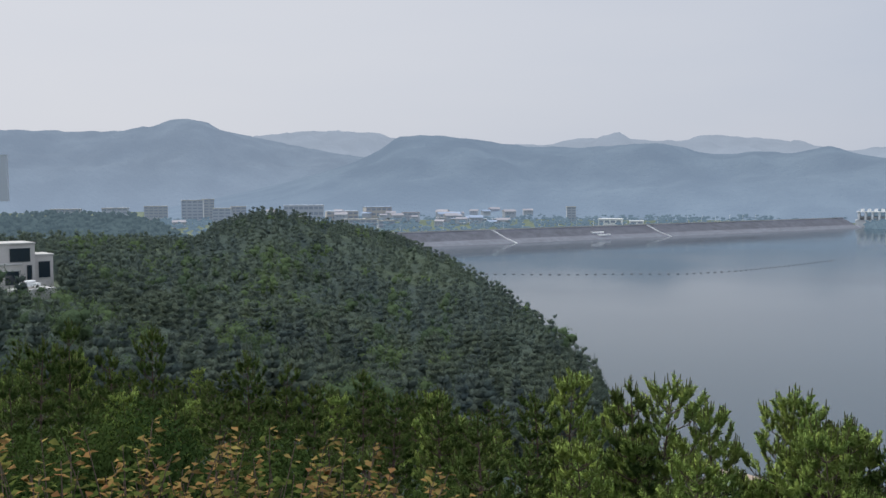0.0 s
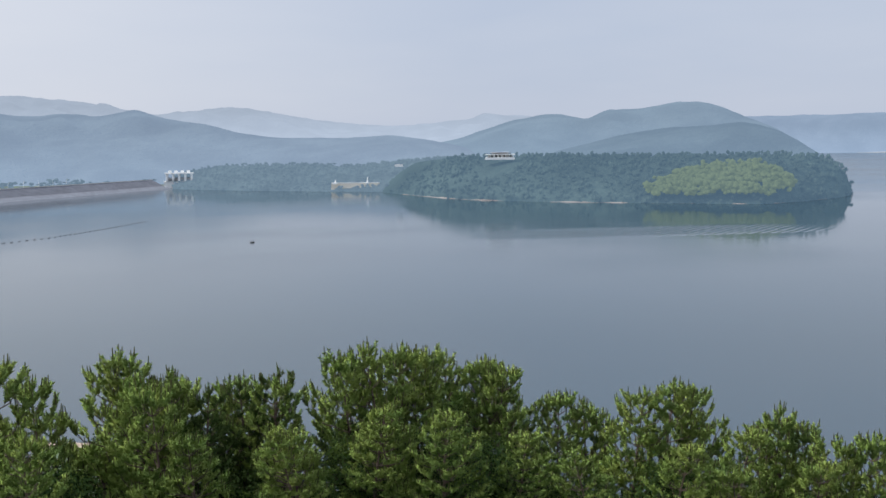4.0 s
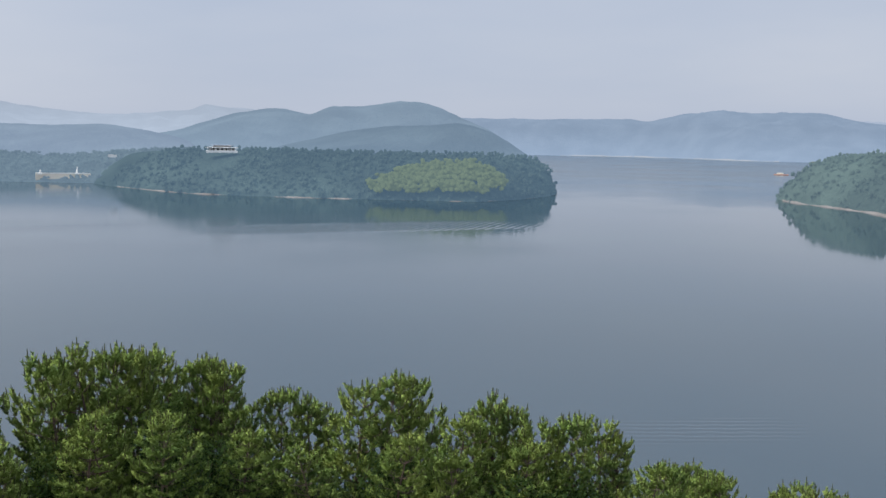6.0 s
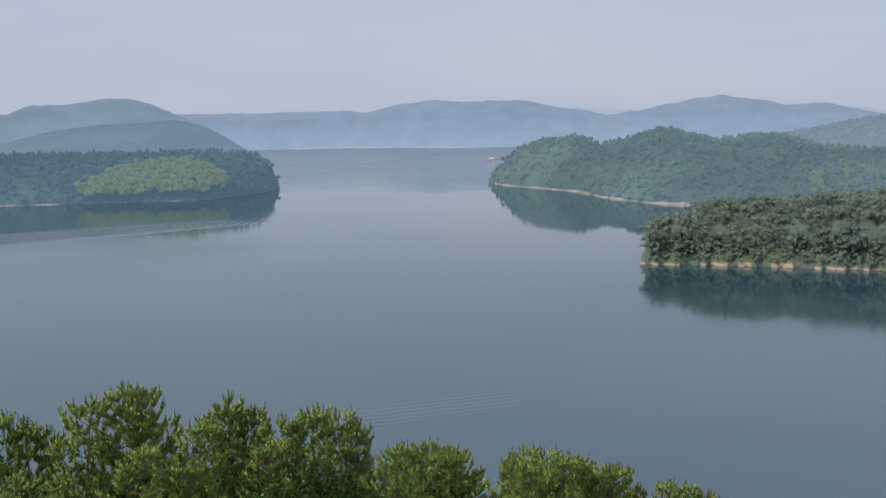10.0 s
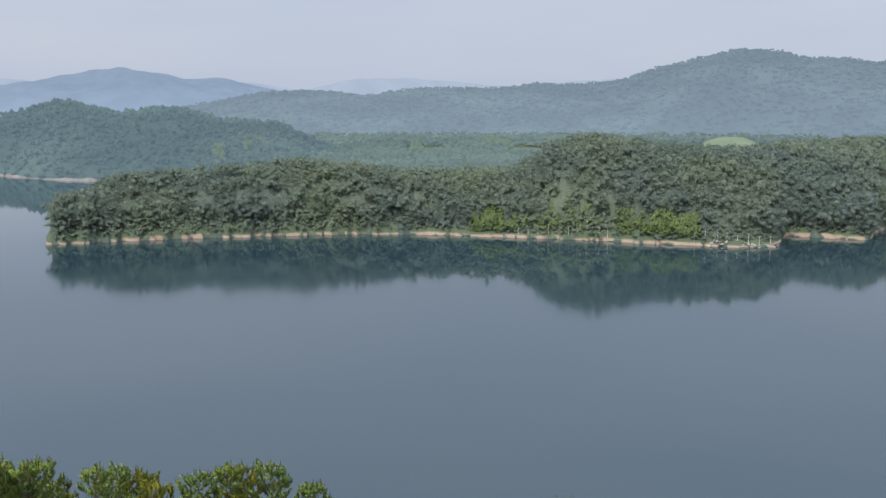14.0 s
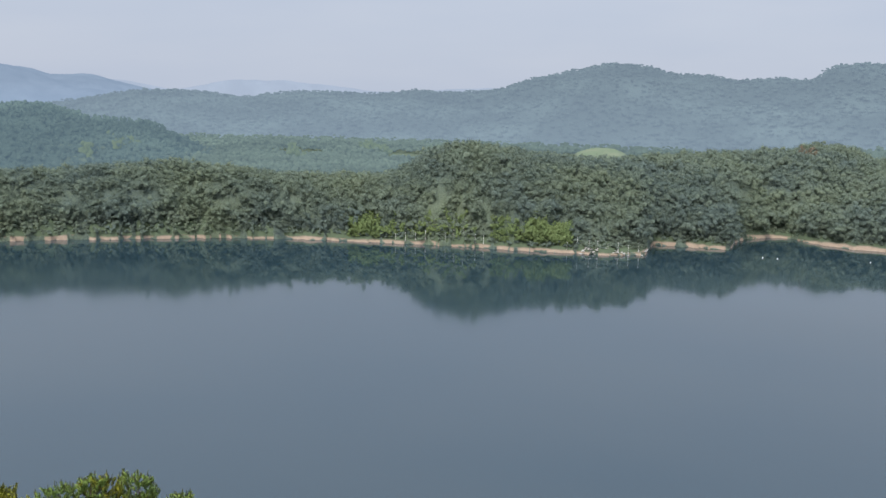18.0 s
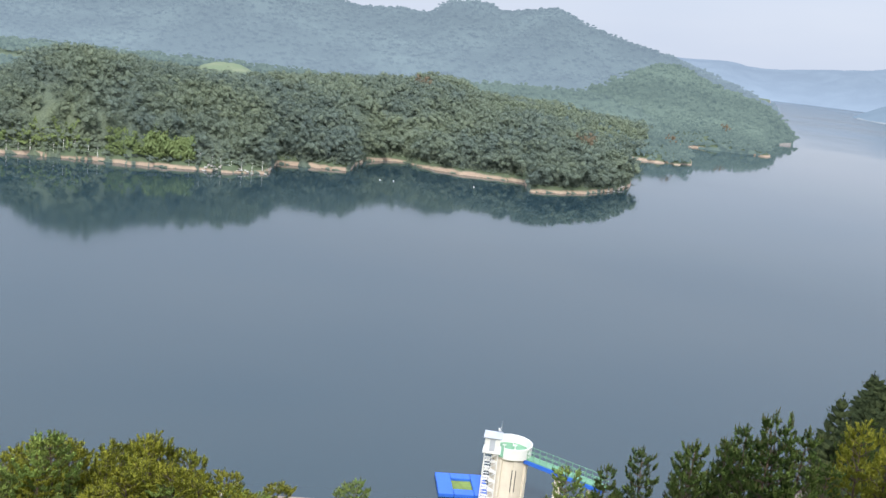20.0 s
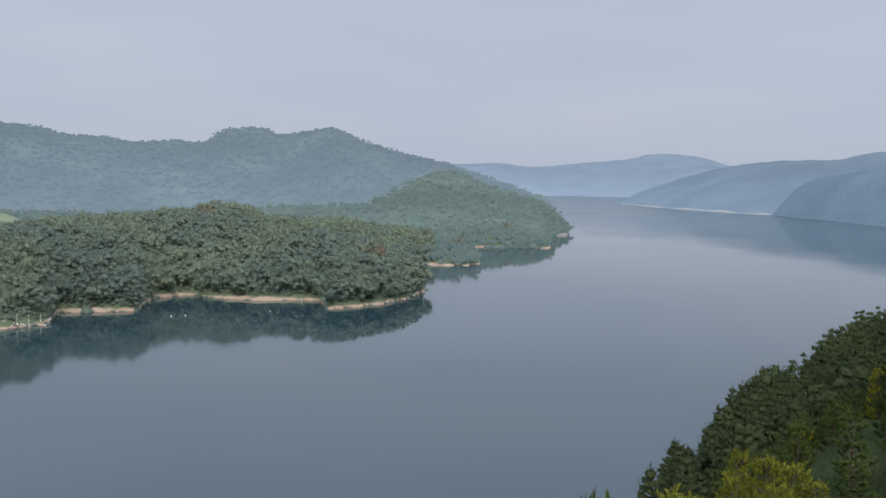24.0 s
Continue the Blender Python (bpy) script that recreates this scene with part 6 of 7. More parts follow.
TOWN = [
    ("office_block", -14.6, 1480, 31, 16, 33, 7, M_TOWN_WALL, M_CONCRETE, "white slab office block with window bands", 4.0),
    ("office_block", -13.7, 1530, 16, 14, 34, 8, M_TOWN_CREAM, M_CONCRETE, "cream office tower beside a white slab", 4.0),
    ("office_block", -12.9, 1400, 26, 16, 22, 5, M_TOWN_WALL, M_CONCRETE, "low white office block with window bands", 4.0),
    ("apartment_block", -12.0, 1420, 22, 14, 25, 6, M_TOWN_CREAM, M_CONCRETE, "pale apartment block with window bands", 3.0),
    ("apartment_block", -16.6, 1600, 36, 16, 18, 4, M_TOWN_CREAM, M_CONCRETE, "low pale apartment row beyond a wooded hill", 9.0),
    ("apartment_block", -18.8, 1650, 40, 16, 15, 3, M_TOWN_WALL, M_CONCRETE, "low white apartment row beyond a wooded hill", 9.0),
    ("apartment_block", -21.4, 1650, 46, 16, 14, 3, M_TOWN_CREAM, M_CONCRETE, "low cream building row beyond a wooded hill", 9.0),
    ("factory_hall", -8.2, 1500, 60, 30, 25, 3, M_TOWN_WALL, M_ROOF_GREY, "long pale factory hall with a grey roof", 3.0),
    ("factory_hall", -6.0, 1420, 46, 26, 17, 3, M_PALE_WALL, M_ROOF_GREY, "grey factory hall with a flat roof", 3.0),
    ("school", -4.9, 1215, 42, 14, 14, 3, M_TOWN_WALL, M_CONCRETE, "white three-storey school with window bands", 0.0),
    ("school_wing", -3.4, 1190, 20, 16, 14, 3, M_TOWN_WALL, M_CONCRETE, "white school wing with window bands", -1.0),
    ("warehouse", -3.9, 1480, 40, 26, 22, 3, M_PALE_WALL, M_TOWN_BLUE, "warehouse with a hazed blue sheet roof", 3.0),
    ("house_row", -1.9, 1400, 24, 14, 15, 3, M_TOWN_WALL, M_TOWN_BROWN, "pale houses with hazed brown roofs", 3.0),
    ("house_row", -0.1, 1320, 12, 10, 9, 2, M_TOWN_WALL, M_TOWN_BROWN, "small pale house with a hazed brown roof", 3.0),
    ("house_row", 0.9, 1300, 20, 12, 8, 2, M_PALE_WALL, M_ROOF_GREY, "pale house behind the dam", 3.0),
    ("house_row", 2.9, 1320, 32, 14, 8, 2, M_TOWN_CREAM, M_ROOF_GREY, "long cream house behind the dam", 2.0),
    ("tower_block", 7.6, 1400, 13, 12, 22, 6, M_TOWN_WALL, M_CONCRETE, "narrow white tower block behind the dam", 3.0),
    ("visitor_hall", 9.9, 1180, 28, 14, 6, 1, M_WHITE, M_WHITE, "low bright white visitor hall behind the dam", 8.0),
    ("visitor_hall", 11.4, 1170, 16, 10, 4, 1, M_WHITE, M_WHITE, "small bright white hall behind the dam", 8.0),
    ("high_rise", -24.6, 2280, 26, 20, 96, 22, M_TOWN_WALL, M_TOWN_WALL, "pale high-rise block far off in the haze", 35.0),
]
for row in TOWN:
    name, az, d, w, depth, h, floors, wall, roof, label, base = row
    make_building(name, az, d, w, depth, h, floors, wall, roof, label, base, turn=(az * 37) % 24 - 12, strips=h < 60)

# low houses among the town's trees
def make_house(wall, roof, label):
    root = empty("town_house", 0, 0, 0)
    bm = bmesh.new()
    box(bm, -6, 6, -4, 4, -2, 5.5, 0.08)
    part("wall", bm, wall, root)
    bm = bmesh.new()
    ends = [[bm.verts.new((x, y, z)) for y, z in ((-4.6, 5.3), (0, 7.9), (4.6, 5.3))] for x in (-6.5, 6.5)]
    bm.faces.new((ends[0][0], ends[1][0], ends[1][1], ends[0][1]))
    bm.faces.new((ends[0][1], ends[1][1], ends[1][2], ends[0][2]))
    bm.faces.new(ends[0])
    bm.faces.new(ends[1][::-1])
    bm.faces.new((ends[0][2], ends[1][2], ends[1][0], ends[0][0]))
    part("roof", bm, roof, root)
    for x in (-4, -1, 2):
        bm = bmesh.new()
        box(bm, x, x + 1.8, -4.1, -3.9, 2.2, 4.2)
        part("window", bm, M_TOWN_PANE, root)
    return tagged(root, label, "house", "low town houses")


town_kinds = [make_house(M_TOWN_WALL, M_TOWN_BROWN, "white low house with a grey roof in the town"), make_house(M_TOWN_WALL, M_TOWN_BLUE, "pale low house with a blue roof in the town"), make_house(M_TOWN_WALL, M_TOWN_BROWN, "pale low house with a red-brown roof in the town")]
town_rng = random.Random(31)
for i in range(44):
    az, d = -16 + 22 * town_rng.random() ** 0.8, 1230 + 330 * town_rng.random()
    x, y = polar(az, d)
    m = pose(x, y, 4.5 + (d - 1230) * 0.028, 0, 0, -az + town_rng.uniform(-30, 30))
    ob = town_kinds[i] if i < 3 else copy_thing(town_kinds[(0, 0, 1, 2)[town_rng.randrange(4)]], m)
    ob.matrix_basis = m
    k = 0.7 + 0.6 * town_rng.random()
    ob.scale = (k * 1.2, k, k)

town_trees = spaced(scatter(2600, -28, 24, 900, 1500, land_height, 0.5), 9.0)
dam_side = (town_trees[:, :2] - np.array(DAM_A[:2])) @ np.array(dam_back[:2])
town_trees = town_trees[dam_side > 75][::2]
# these trees carry the bay bank's emitted haze
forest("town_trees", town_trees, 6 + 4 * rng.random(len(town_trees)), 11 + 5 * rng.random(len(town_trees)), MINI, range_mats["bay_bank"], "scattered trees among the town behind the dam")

# ---- park terrace and pale walls on the far bank ----
for az, d, w, z, label in ((34.2, 1128, 56, 8.0, "pale park terrace wall on the far bank"), (27.3, 1400, 26, 10.0, "pale roadside wall on the far bank"), (36.8, 1085, 9, 29.0, "white roof among trees on the far hillside")):
    x, y = polar(az, d)
    t = empty("terrace", x, y, z, -az - 6)
    tagged(t, label, "terrace wall")
    bm = bmesh.new()
    box(bm, -w / 2, w / 2, -2, 2, -6 if w > 20 else -0.8, 1.2, 0.1)
    part("wall", bm, M_WHITE if w < 20 else M_CREAM, t)
    bm = bmesh.new()
    box(bm, -w / 2, w / 2, -2.2, -1.9, 1.2, 2.2)
    part("parapet", bm, M_WHITE, t)
for az, h in ((34.9, 8.0), (33.0, 5.0)):
    x, y = polar(az, 1124)
    mon = empty("monument", x, y, 8.5, -az)
    tagged(mon, "slim white monument column on the terrace", "monument")
    bm = bmesh.new()
    tube(bm, (0, 0, 0), (0.6, 0, h), 1.3, 0.5, 6)
    part("column", bm, M_WHITE, mon)
    bm = bmesh.new()
    box(bm, -2.5, 2.5, -2.5, 2.5, 0, 1.4, 0.1)
    part("plinth", bm, M_WHITE, mon)

# ---- white pavilion on the wooded headland ----
vx, vy = polar(42.8, 965)
villa = empty("pavilion", vx, vy, 38.0, -42.8)
villa.scale = (0.92, 1.0, 0.58)
tagged(villa, "white two-tier pavilion on the wooded headland", "pavilion")
bm = bmesh.new()
box(bm, -16, 16, -7, 7, -3, 0.8, 0.1)
part("terrace", bm, M_WHITE, villa)
bm = bmesh.new()
box(bm, -13, 13, -3.5, 5, 0.8, 5.0)
part("wall", bm, M_PALE_WALL, villa)
for k in range(8):
    bm = bmesh.new()
    tube(bm, (-14 + k * 4, -5.5, 0.8), (-14 + k * 4, -5.5, 5.0), 0.45, 0.40, 8)
    part("column", bm, M_WHITE, villa)
bm = bmesh.new()
box(bm, -16.5, -5, -7, 6, 5.0, 6.4, 0.2)
box(bm, 5, 16.5, -7, 6, 5.0, 6.4, 0.2)
box(bm, -5, 5, -6, 6, 5.2, 6.0, 0.2)
part("lower_roof", bm, M_WHITE, villa)
bm = bmesh.new()
box(bm, -9, 9, -3, 4, 6.4, 9.0)
part("upper_wall", bm, M_PALE_WALL, villa)
bm = bmesh.new()
box(bm, -11, 11, -5, 6, 9.0, 10.0, 0.3)
part("upper_roof", bm, M_ROOF_GREY, villa)
for k in range(5):
    bm = bmesh.new()
    box(bm, -11 + k * 5, -8 + k * 5, -3.7, -3.4, 1.4, 4.4)
    part("window", bm, M_GLASS, villa)

# ---- stone house on the near hill ----
hx, hy = polar(-24.0, 222)
house = empty("stone_house", hx, hy, 29.5, 24 + 14)
tagged(house, "pale stone-clad flat-roofed house among trees", "house")
bm = bmesh.new()
box(bm, -9, 2.6, -4.5, 4.5, -3, 9.8, 0.06)
part("main_block", bm, M_PALE_WALL, house)
bm = bmesh.new()
box(bm, 2.6, 6.6, -3.2, 4.2, -3, 7.2, 0.06)
part("side_block", bm, M_PALE_WALL, house)
bm = bmesh.new()
box(bm, -9.5, -0.6, -6.2, -4.5, -3, 5.6, 0.06)
part("porch", bm, M_PALE_WALL, house)
for xa, xb, y, z0, z1 in ((-2.4, 1.6, -4.5, 6.2, 9.0), (3.6, 5.9, -3.2, 2.6, 6.0), (-3.8, -1.1, -6.2, 1.6, 4.4), (-8.6, -5.6, -6.2, 0.8, 4.4), (0.9, 1.9, -4.5, 2.4, 5.4)):
    bm = bmesh.new()
    box(bm, xa - 0.12, xb + 0.12, y - 0.08, y + 0.05, z0 - 0.12, z1 + 0.12)
    frame_ob = part("window", bm, M_CONCRETE, house)
    bm = bmesh.new()
    box(bm, xa, xb, y - 0.14, y - 0.05, z0, z1)
    part("pane", bm, M_GLASS, frame_ob)
for xa, xb, ya, yb, z in ((-9.2, 2.8, -4.7, 4.7, 9.8), (2.6, 6.8, -3.4, 4.4, 7.2), (-9.7, -0.4, -6.4, -4.5, 5.6)):
    bm = bmesh.new()
    box(bm, xa, xb, ya, yb, z, z + 0.35, 0.05)
    part("roof_edge", bm, M_CONCRETE, house)
cx, cy = polar(-23.4, 205)
car = empty("parked_car", cx, cy, float(land_height(np.array([cx]), np.array([cy]))[0]) + 2.2, 60)
tagged(car, "white parked car half hidden by trees below the house", "car")
bm = bmesh.new()
box(bm, -2.1, 2.1, -0.85, 0.85, 0.3, 0.95, 0.12)
part("body", bm, M_WHITE, car)
bm = bmesh.new()
box(bm, -1.2, 1.1, -0.75, 0.75, 0.95, 1.5, 0.2)
part("cabin", bm, M_WHITE, car)
for k in range(4):
    bm = bmesh.new()
    sx, sy = (-1.3, 1.3)[k % 2], (-0.86, 0.68)[k // 2]
    tube(bm, (sx, sy, 0.32), (sx, sy + 0.18, 0.32), 0.32, 0.32, 12)
    part("wheel", bm, M_DARK, car)
bm = bmesh.new()
box(bm, -4, 4, -3, 3, -4, 0.0, 0.1)
yard = part("yard", bm, M_CONCRETE, None)
yard.matrix_basis = pose(cx, cy, float(land_height(np.array([cx]), np.array([cy]))[0]) + 2.2, 0, 0, 60)
tagged(yard, "small concrete yard below the stone house", "yard", kind="structure")

# ---- lamps along the peninsula's bank ----
bank_lamp = make_lamp(2.9, False, 0.05)
tagged(bank_lamp, "white lamp post on the clay lake bank", "lamp post", "lamp posts on the lake bank")
BANK_LAMPS = [110.9, 111.5, 112.1, 112.7, 113.3, 113.9, 114.4, 115.0, 115.7, 116.2, 121.2, 121.8, 122.5, 123.0, 123.6, 124.2, 124.8, 125.4]
for i, az in enumerate(BANK_LAMPS):
    d = float(table(PENINSULA, np.array([az]), 1)[0]) + (2.2 if az < 110 else 1.6)
    x, y, z = place(az, d)
    m = pose(x, y, z - 0.1, 0, 0, 0)
    if i == 0:
        bank_lamp.matrix_basis = m
    else:
        copy_thing(bank_lamp, m)

# ---- boulders on the point ----
def make_boulder(seed):
    r = random.Random(seed)
    bm = bmesh.new()
    bmesh.ops.create_icosphere(bm, subdivisions=2, radius=0.9)
    for v in bm.verts:
        v.co *= 0.75 + 0.4 * noise.noise(v.co * 1.3 + Vector((seed, 0, 0)))  # uneven
        v.co.z *= 0.6
    ob = part("boulder", bm, M_CONCRETE, None)
    return tagged(ob, "pale grey boulder on the waterline", "boulder", "boulders on the point")


boulders = [make_boulder(k) for k in range(4)]
stone_rng = random.Random(12)
for i in range(60):
    az = 122.0 + 4.0 * stone_rng.random() if i < 44 else 145.8 + 1.3 * stone_rng.random()
    d = float(table(PENINSULA, np.array([az]), 1)[0]) + 0.2 + 2.2 * stone_rng.random()
    x, y, z = place(az, d)
    k = 0.3 + 0.55 * stone_rng.random()
    m = Matrix.LocRotScale((x, y, max(z, 0.0) + 0.05), Euler((0.2, 0.1, i)), (1, 1, 1))
    ob = boulders[i] if i < 4 else copy_thing(boulders[i % 4], m)
    ob.matrix_basis = m
    ob.scale = (k, k * 1.2, k * 0.8)

# ---- floating boom before the dam ----
boom = empty("floating_boom", 0, 0, 0)
tagged(boom, "line of small dark floats across the water before the dam", "float line")
bm = bmesh.new()
tube(bm, (-0.8, 0, 0.1), (0.8, 0, 0.1), 0.30, 0.30, 8)
float_mesh = bpy.data.meshes.new("float")
bm.to_mesh(float_mesh)
bm.free()
float_mesh.materials.append(M_FLOAT)
line = [(10, 575), (33, 570), (75, 563), (100, 566), (143, 564), (179, 582), (225, 620), (270, 664)]
step, run = 5.4, 0.0
for (x0, y0), (x1, y1) in zip(line, line[1:]):
    seg = math.hypot(x1 - x0, y1 - y0)
    while run < seg:
        f = run / seg
        ob = new("float", float_mesh)
        ob.parent = boom
        ob.matrix_basis = pose(x0 + (x1 - x0) * f, y0 + (y1 - y0) * f, 0, 0, 0, math.degrees(math.atan2(y1 - y0, x1 - x0)))
        run += step
    run -= seg

# ---- small dark boat ----
boat = empty("fishing_boat", 248, 465, 0, 20)
boat.scale = (0.75, 0.75, 0.75)
tagged(boat, "small dark fishing boat moored on the open lake", "boat")
bm = bmesh.new()
box(bm, -1.9, 1.9, -0.7, 0.7, -0.25, 0.5, 0.12)
for v in bm.verts:
    if v.co.x > 1.2:
        v.co.y *= 0.45
    if v.co.z < 0.1:
        v.co.y *= 0.75
part("hull", bm, M_WOOD_DARK, boat)
bm = bmesh.new()
box(bm, -1.6, -0.9, -0.55, 0.55, 0.5, 0.75, 0.05)
part("bench", bm, M_WOOD_DARK, boat)
for x in (-0.8, 1.0):
    bm = bmesh.new()
    tube(bm, (x, 0, 0.3), (x * 1.1, 0, 2.1), 0.14, 0.10, 6)
    part("post", bm, M_WOOD_DARK, boat)

# ---- white buoys in the bay ----
for i, (x, y) in enumerate(((262, -239), (259, -243), (243, -270))):
    b = empty("buoy", x, y, 0)
    tagged(b, "small white mooring buoy on the calm bay", "buoy", "white buoys in the bay")
    bm = bmesh.new()
    bmesh.ops.create_uvsphere(bm, u_segments=12, v_segments=8, radius=0.24, matrix=Matrix.Translation((0, 0, 0.10)))
    part("body", bm, M_WHITE, b)
    bm = bmesh.new()
    tube(bm, (0, 0, 0.30), (0, 0, 0.5), 0.04, 0.03, 6)
    part("eye", bm, M_METAL, b)

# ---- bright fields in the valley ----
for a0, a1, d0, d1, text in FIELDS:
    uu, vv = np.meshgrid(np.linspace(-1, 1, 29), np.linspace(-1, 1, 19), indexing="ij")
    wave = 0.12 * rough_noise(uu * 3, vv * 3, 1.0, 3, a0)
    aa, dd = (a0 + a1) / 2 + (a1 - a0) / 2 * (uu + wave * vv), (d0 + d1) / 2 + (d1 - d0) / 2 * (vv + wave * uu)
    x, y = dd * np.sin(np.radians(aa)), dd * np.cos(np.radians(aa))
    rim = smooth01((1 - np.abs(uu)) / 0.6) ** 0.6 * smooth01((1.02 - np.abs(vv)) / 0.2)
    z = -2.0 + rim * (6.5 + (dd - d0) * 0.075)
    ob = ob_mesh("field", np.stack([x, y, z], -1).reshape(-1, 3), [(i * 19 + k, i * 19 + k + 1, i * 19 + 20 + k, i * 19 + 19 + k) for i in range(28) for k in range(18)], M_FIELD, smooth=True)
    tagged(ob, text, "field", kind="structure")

# ---- clay shores of the far hills ----
M_FAR_CLAY = mat_plain("far_clay_shore", (0.20, 0.19, 0.185), 0.95, vary=0.3, scale=0.05)
# the far shore's haze is put in as pale blue emission
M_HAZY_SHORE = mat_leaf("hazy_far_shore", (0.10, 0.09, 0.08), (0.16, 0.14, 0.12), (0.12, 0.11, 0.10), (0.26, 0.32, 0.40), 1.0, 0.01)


def shore_strip(rows, a0, a1, lo, hi, label, material=M_FAR_CLAY, seed=1):
    rows = np.array(rows, float)
    azs = np.arange(a0, a1, 0.10)
    d = table(rows, azs, 1)
    wide = lo + (hi - lo) * np.clip(0.5 + 0.4 * rough_noise(azs, azs * 0.3, 0.9, 4, seed), 0, 1)
    bm = bmesh.new()
    last = None
    for a, dd, w in zip(azs, d, wide):
        x0, y0 = polar(a, dd - 5.0)
        x1, y1 = polar(a, dd - 0.5)
        x2, y2 = polar(a, dd + 6.0)
        row = [bm.verts.new((x0, y0, -0.6)), bm.verts.new((x1, y1, w)), bm.verts.new((x2, y2, w + 0.3))]
        if last:
            for i in (0, 1):
                bm.faces.new((last[i], row[i], row[i + 1], last[i + 1]))
        last = row
    ob = part("shore", bm, material, None)
    return tagged(ob, label, "shore", kind="structure")


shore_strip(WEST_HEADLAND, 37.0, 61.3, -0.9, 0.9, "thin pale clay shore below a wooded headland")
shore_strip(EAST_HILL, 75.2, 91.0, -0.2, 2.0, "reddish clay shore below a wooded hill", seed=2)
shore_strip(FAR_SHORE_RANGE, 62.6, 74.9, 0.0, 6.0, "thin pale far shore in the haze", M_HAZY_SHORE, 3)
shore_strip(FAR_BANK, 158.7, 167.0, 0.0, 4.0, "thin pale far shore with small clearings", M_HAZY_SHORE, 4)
shore_strip(SOUTH_SLOPE, 155.0, 155.7, 0.5, 2.0, "pale clay shore below a wooded hill", seed=5)

# bright bamboo on the headland
p = scatter(900, 51.3, 59.4, 822, 900, range_height("west_headland"), 0.6)
az = bearing(p[:, 0], p[:, 1])
keep = (rng.random(len(p)) < 0.8) & (p[:, 2] < 6 + 17 * np.clip((az - 50.8) / 4.0, 0, 1) * np.clip((59.8 - az) / 2.0, 0, 1))
p = p[keep]
p[:, 2] += 3.0
# bamboo green plus distance haze, painted as emission
M_HAZED_BAMBOO = mat_leaf("far_bamboo", (0.040, 0.052, 0.027), (0.062, 0.076, 0.036), (0.056, 0.070, 0.033), (0.090, 0.134, 0.142), 1.0, 0.05)
forest("far_bamboo_grove", p, 9 + 4 * rng.random(len(p)), 9 + 4 * rng.random(len(p)), SMALL, M_HAZED_BAMBOO, "pale yellow-green bamboo on a wooded headland")

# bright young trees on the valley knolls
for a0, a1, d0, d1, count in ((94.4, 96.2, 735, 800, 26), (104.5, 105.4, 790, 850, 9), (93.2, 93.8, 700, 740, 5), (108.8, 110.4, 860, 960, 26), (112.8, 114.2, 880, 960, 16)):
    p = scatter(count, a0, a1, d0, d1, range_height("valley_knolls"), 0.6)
    forest("far_bamboo_grove", p, 9 + 4 * rng.random(len(p)), 8 + 3 * rng.random(len(p)), SMALL, M_HAZED_BAMBOO, "pale yellow-green trees among darker valley woods")

# small landing on the far bank
lx, ly = polar(75.05, 1885)
landing = empty("landing", lx, ly, 0, -75)
tagged(landing, "orange-brown landing stage on the far water", "landing")
bm = bmesh.new()
box(bm, -13, 13, -4, 4, -1, 1.6, 0.1)
part("deck", bm, M_ROOF_RED, landing)
bm = bmesh.new()
box(bm, -8, 4, -3, 3, 1.6, 4.2, 0.1)
part("shed", bm, M_CREAM, landing)

# ---- intake tower below the lookout ----
tx, ty = 63.0, -81.5
tower = empty("intake_tower", tx, ty, 0, 0)
tagged(tower, "cream round intake tower with a white parapet and green deck", "tower")


def ring(bm, r0, r1, z0, z1, a0=0.0, a1=360.0, n=40):
    """A curved wall between two radii."""
    rows = []
    for k in range(n + 1):
        a = radians(a0 + (a1 - a0) * k / n)
        c, s = math.cos(a), math.sin(a)
        rows.append([bm.verts.new((c * r, s * r, z)) for r, z in ((r0, z0), (r1, z0), (r1, z1), (r0, z1))])
    for a, b in zip(rows, rows[1:]):
        for i in range(4):
            j = (i + 1) % 4
            bm.faces.new((a[i], b[i], b[j], a[j]))
    if a1 - a0 < 360:
        bm.faces.new(rows[0][::-1])
        bm.faces.new(rows[-1])
    bmesh.ops.recalc_face_normals(bm, faces=bm.faces)
    return bm


bm = bmesh.new()
bmesh.ops.create_cone(bm, cap_ends=True, segments=40, radius1=2.05, radius2=1.95, depth=12.0, matrix=Matrix.Translation((0, 0, 0.0)))
part("shaft", bm, M_CREAM, tower, "stained cream shaft")
for k in range(8):
    a = radians(k * 45 + 10)
    bm = bmesh.new()
    box(bm, -0.12, 0.12, -0.16, 0.16, -5.8, 5.9, 0.02)
    rib = part("rib", bm, M_CREAM, tower)
    rib.matrix_basis = pose(math.cos(a) * 2.05, math.sin(a) * 2.05, 0, 0, 0, math.degrees(a))
bm = bmesh.new()
bmesh.ops.create_cone(bm, cap_ends=True, segments=40, radius1=2.0, radius2=2.3, depth=0.4, matrix=Matrix.Translation((0, 0, 6.1)))
part("corbel", bm, M_CREAM, tower)
bm = bmesh.new()
bmesh.ops.create_cone(bm, cap_ends=True, segments=40, radius1=2.28, radius2=2.28, depth=0.16, matrix=Matrix.Translation((0, 0, 6.38)))
part("deck", bm, M_GREEN_DECK, tower, "green painted deck")
TO_EYE = math.degrees(math.atan2(-ty, -tx))
bm = ring(bmesh.new(), 2.18, 2.34, 6.2, 7.45, TO_EYE - 20, TO_EYE + 292, 60)
part("parapet", bm, M_WHITE, tower, "white curved parapet with a gap at the bridge")
bm = bmesh.new()
box(bm, -0.25, 0.25, -0.06, 0.06, -1.3, 1.3)
slot = part("slot", bm, M_DARK, tower, "dark upright slot")
a = radians(TO_EYE + 18)
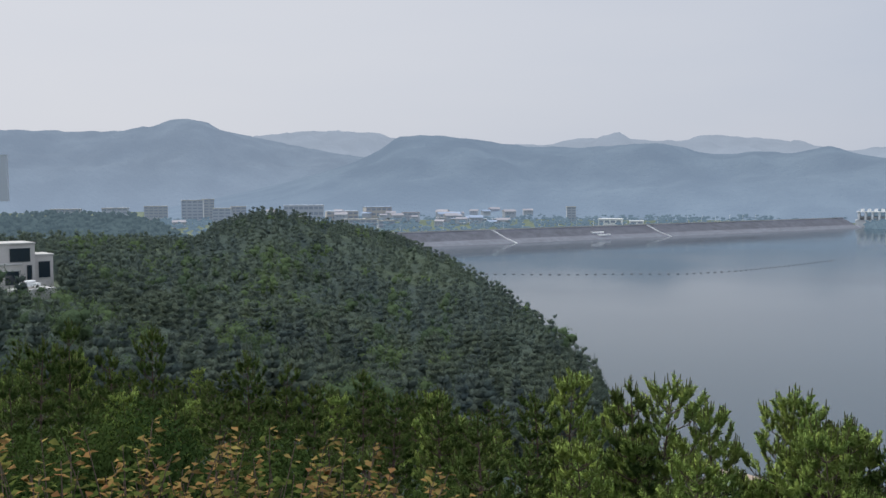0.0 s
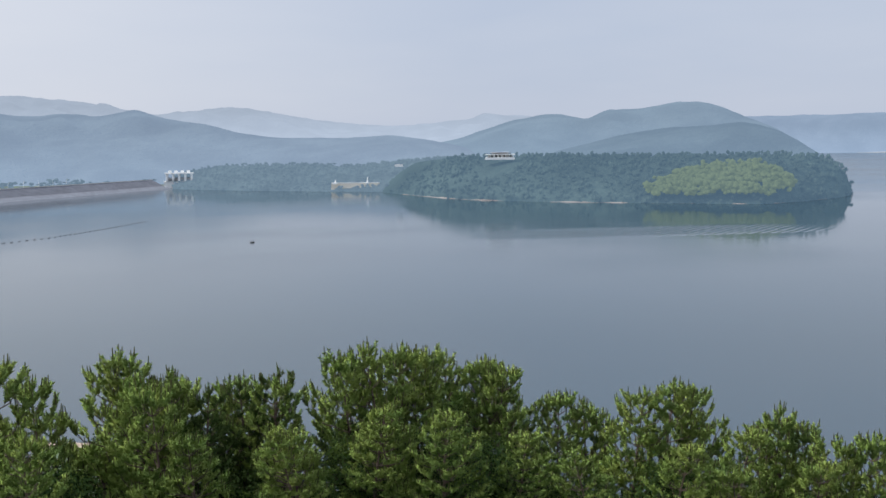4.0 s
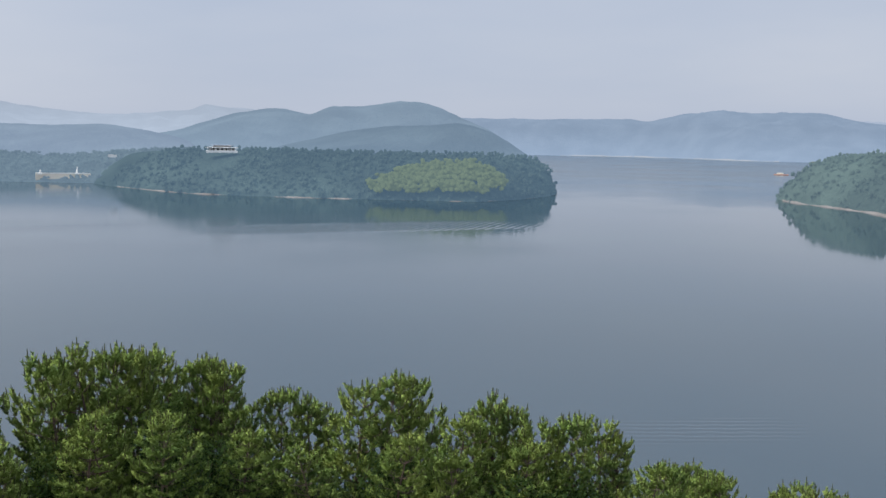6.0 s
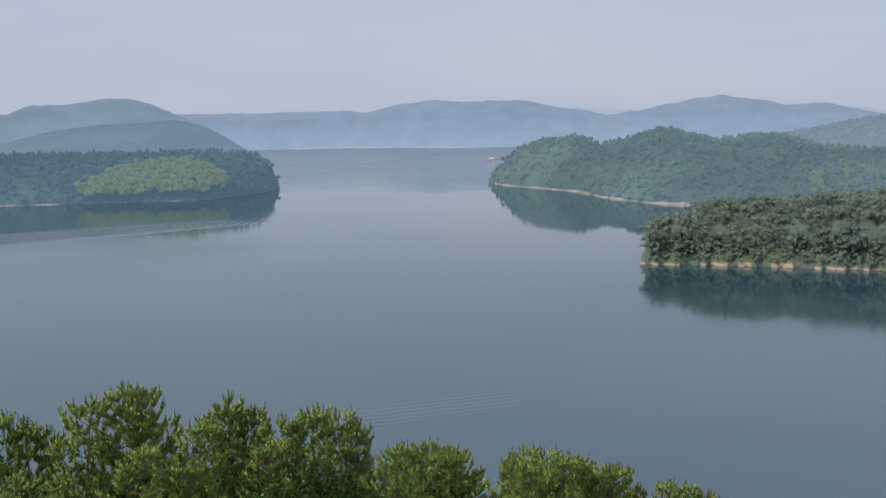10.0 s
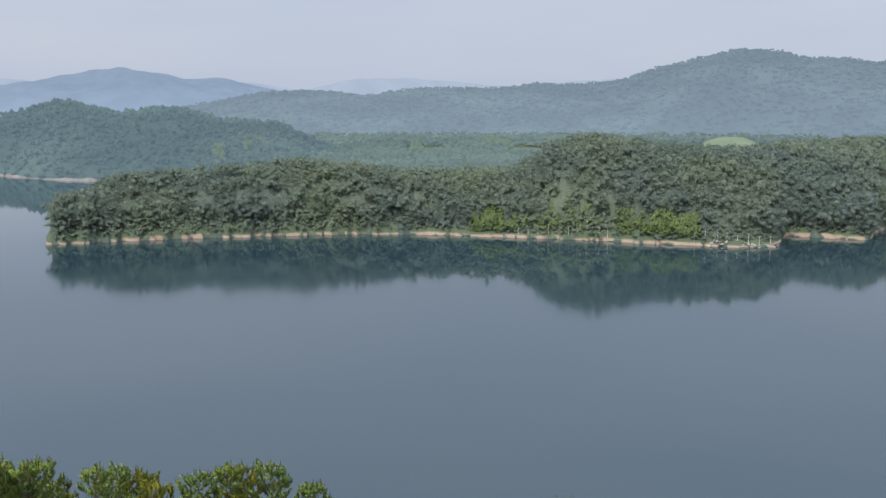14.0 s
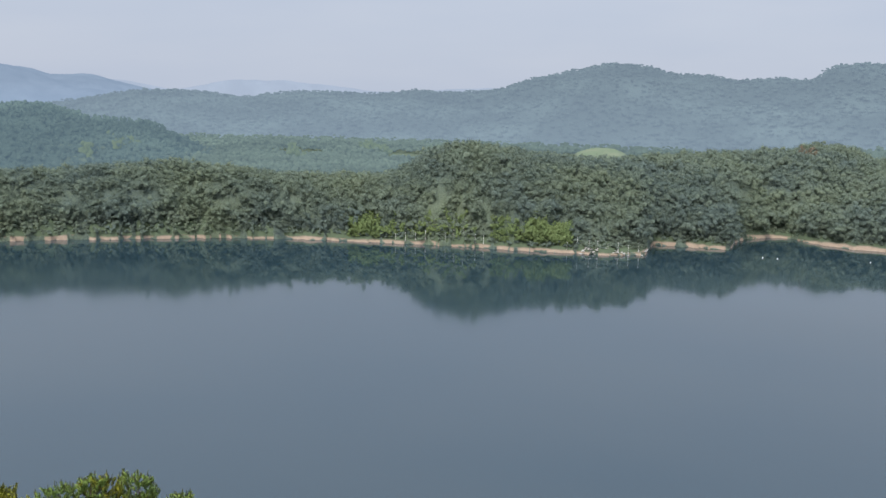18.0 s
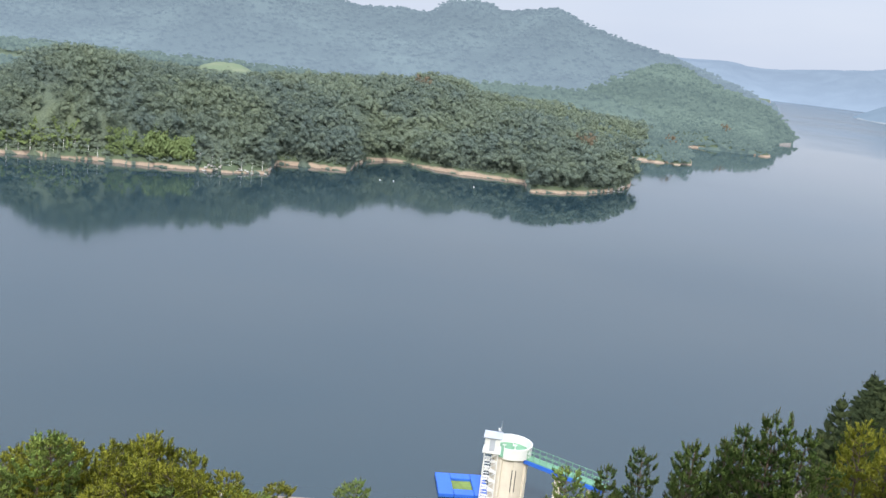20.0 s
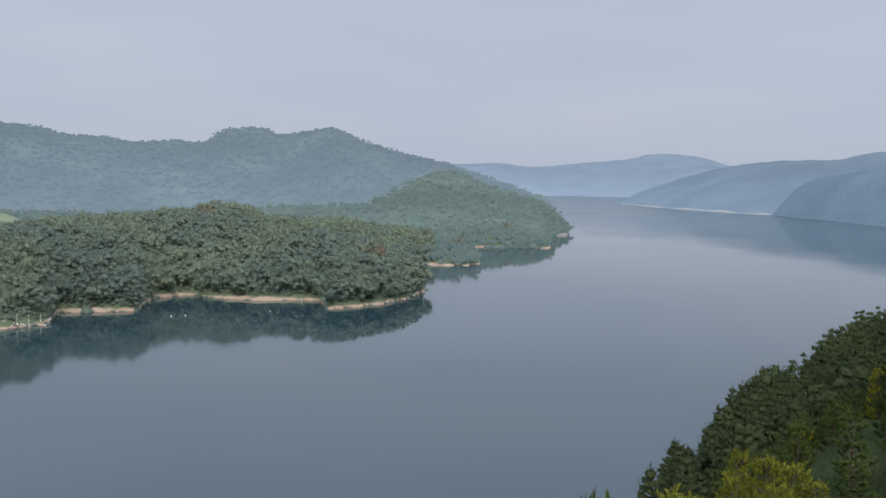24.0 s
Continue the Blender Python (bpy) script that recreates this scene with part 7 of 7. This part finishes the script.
slot.matrix_basis = pose(math.cos(a) * 2.04, math.sin(a) * 2.04, 3.6, 0, 0, math.degrees(a) + 90)
for k, (r, a) in enumerate(((0.8, 40), (1.2, 150), (0.5, 250), (1.3, 300))):
    bm = bmesh.new()
    tube(bm, (0, 0, 0), (0, 0, 0.55), 0.05, 0.05, 8)
    ring(bm, 0.16, 0.21, 0.5, 0.56, n=14)
    wheel = part("valve_wheel", bm, M_WHITE, tower)
    wheel.matrix_basis = pose(r * math.cos(radians(a)), r * math.sin(radians(a)), 6.46)
# the side that shows left of the tower as one looks out from the lookout
out = Vector((tx, ty, 0)).normalized()
lft = Vector((-out.y, out.x, 0))
hut_at = lft * 2.15 - out * 1.0
hut_turn = math.degrees(math.atan2(out.y, out.x))
stair = empty("stair_tower", tx + hut_at.x, ty + hut_at.y, 0, hut_turn)
tagged(stair, "white steel stair tower with a small hut on top", "stair tower")
for sx in (-0.75, 0.75):
    for sy in (-0.75, 0.75):
        bm = bmesh.new()
        box(bm, sx - 0.06, sx + 0.06, sy - 0.06, sy + 0.06, -2, 6.6)
        part("post", bm, M_WHITE, stair)
for k in range(6):
    z0, z1 = -0.4 + k * 1.15, 0.75 + k * 1.15
    for face in range(4):
        bm = bmesh.new()
        a, b = [(-0.75, -0.75), (0.75, -0.75), (0.75, 0.75), (-0.75, 0.75)][face], [(0.75, -0.75), (0.75, 0.75), (-0.75, 0.75), (-0.75, -0.75)][face]
        tube(bm, (*a, z0), (*b, z1), 0.045, 0.045, 6)
        part("brace", bm, M_WHITE, stair)
    bm = bmesh.new()
    box(bm, -0.7, 0.7, -0.7, 0.0, z1 - 0.05, z1 + 0.03)
    part("landing", bm, M_WHITE, stair)
    bm = bmesh.new()
    for j in range(5):
        box(bm, -0.6 + j * 0.24, -0.38 + j * 0.24, 0.05, 0.65, z0 + j * 0.23 + 0.2, z0 + j * 0.23 + 0.24)
    part("steps", bm, M_WHITE, stair)
bm = bmesh.new()
box(bm, -1.0, 1.0, -1.0, 1.0, 6.5, 6.7, 0.02)
part("hut_floor", bm, M_WHITE, stair)
bm = bmesh.new()
box(bm, -0.85, 0.85, -0.85, 0.85, 6.7, 8.3, 0.03)
part("hut", bm, M_WHITE, stair)
bm = bmesh.new()
box(bm, -1.05, 1.05, -1.05, 1.05, 8.3, 8.42, 0.02)
part("roof", bm, M_ROOF_GREY, stair, "pale blue-grey flat roof")
bm = bmesh.new()
box(bm, -0.88, -0.84, -0.3, 0.3, 6.75, 8.15)
part("door", bm, M_ROOF_GREY, stair)
bm = bmesh.new()
tube(bm, (0.8, -0.8, 8.4), (0.8, -0.8, 10.0), 0.03, 0.02, 6)
tube(bm, (0.8, -0.8, 9.2), (0.3, -0.6, 8.8), 0.03, 0.03, 6)
part("mast", bm, M_METAL, stair)
bm = bmesh.new()
bmesh.ops.create_cone(bm, cap_ends=True, segments=14, radius1=0.28, radius2=0.06, depth=0.16, matrix=pose(0.35, -0.6, 8.95, 60, 20, 0))
part("dish", bm, M_WHITE, stair, "small white dish aerial")
# footbridge to the bank, on the right as one looks out
rgt = -lft
b0 = Vector((tx, ty, 6.3)) + (rgt * 0.9 - out * 0.35).normalized() * 2.0
b1 = b0 + (rgt * 0.86 - out * 0.50).normalized() * 10.0 + Vector((0, 0, -0.2))
mid = (b0 + b1) / 2
fb = empty("footbridge", mid.x, mid.y, mid.z, math.degrees(math.atan2(b1.y - b0.y, b1.x - b0.x)))
tagged(fb, "green-decked steel footbridge from the bank to the tower", "footbridge")
half = (b1 - b0).length / 2
bm = bmesh.new()
box(bm, -half, half, -0.62, 0.62, -0.06, 0.06)
part("deck", bm, M_GREEN_DECK, fb)
for y in (-0.66, 0.66):
    bm = bmesh.new()
    box(bm, -half, half, y - 0.06, y + 0.06, -0.5, -0.04)
    part("girder", bm, M_BLUE, fb, "blue side girder")
    for z in (0.55, 1.05):
        bm = bmesh.new()
        tube(bm, (-half, y, z), (half, y, z), 0.03, 0.03, 6)
        part("rail", bm, M_GREEN_DECK, fb)
    for k in range(12):
        bm = bmesh.new()
        x = -half + (k + 0.5) * 2 * half / 12
        tube(bm, (x, y, 0), (x, y, 1.08), 0.03, 0.03, 6)
        part("post", bm, M_GREEN_DECK, fb)
for f in (-0.15, 0.65):
    bm = bmesh.new()
    tube(bm, (f * half, 0, -9), (f * half, 0, -0.4), 0.45, 0.40, 12)
    part("pier", bm, M_CREAM, fb, "round cream pier")
# blue floating pontoon with a square well
pontoon_at = Vector((tx, ty, 0)) + lft * 5.2 + out * 2.2
pontoon = empty("pontoon", pontoon_at.x, pontoon_at.y, 0.0, hut_turn + 12)
tagged(pontoon, "bright blue floating pontoon round an open square well", "pontoon")
for xa, xb, ya, yb in ((-2.8, 2.8, 1.2, 3.0), (-2.8, 2.8, -3.0, -1.2), (-2.8, -1.4, -1.2, 1.2), (1.4, 2.8, -1.2, 1.2)):
    bm = bmesh.new()
    box(bm, xa + 0.02, xb - 0.02, ya + 0.02, yb - 0.02, -0.2, 0.42, 0.06)
    part("float_deck", bm, M_BLUE, pontoon)
bm = bmesh.new()
box(bm, -1.38, 1.38, -1.18, 1.18, -0.2, 0.12, 0.02)
part("well_mat", bm, M_GRASS, pontoon, "green weedy mat in the well")
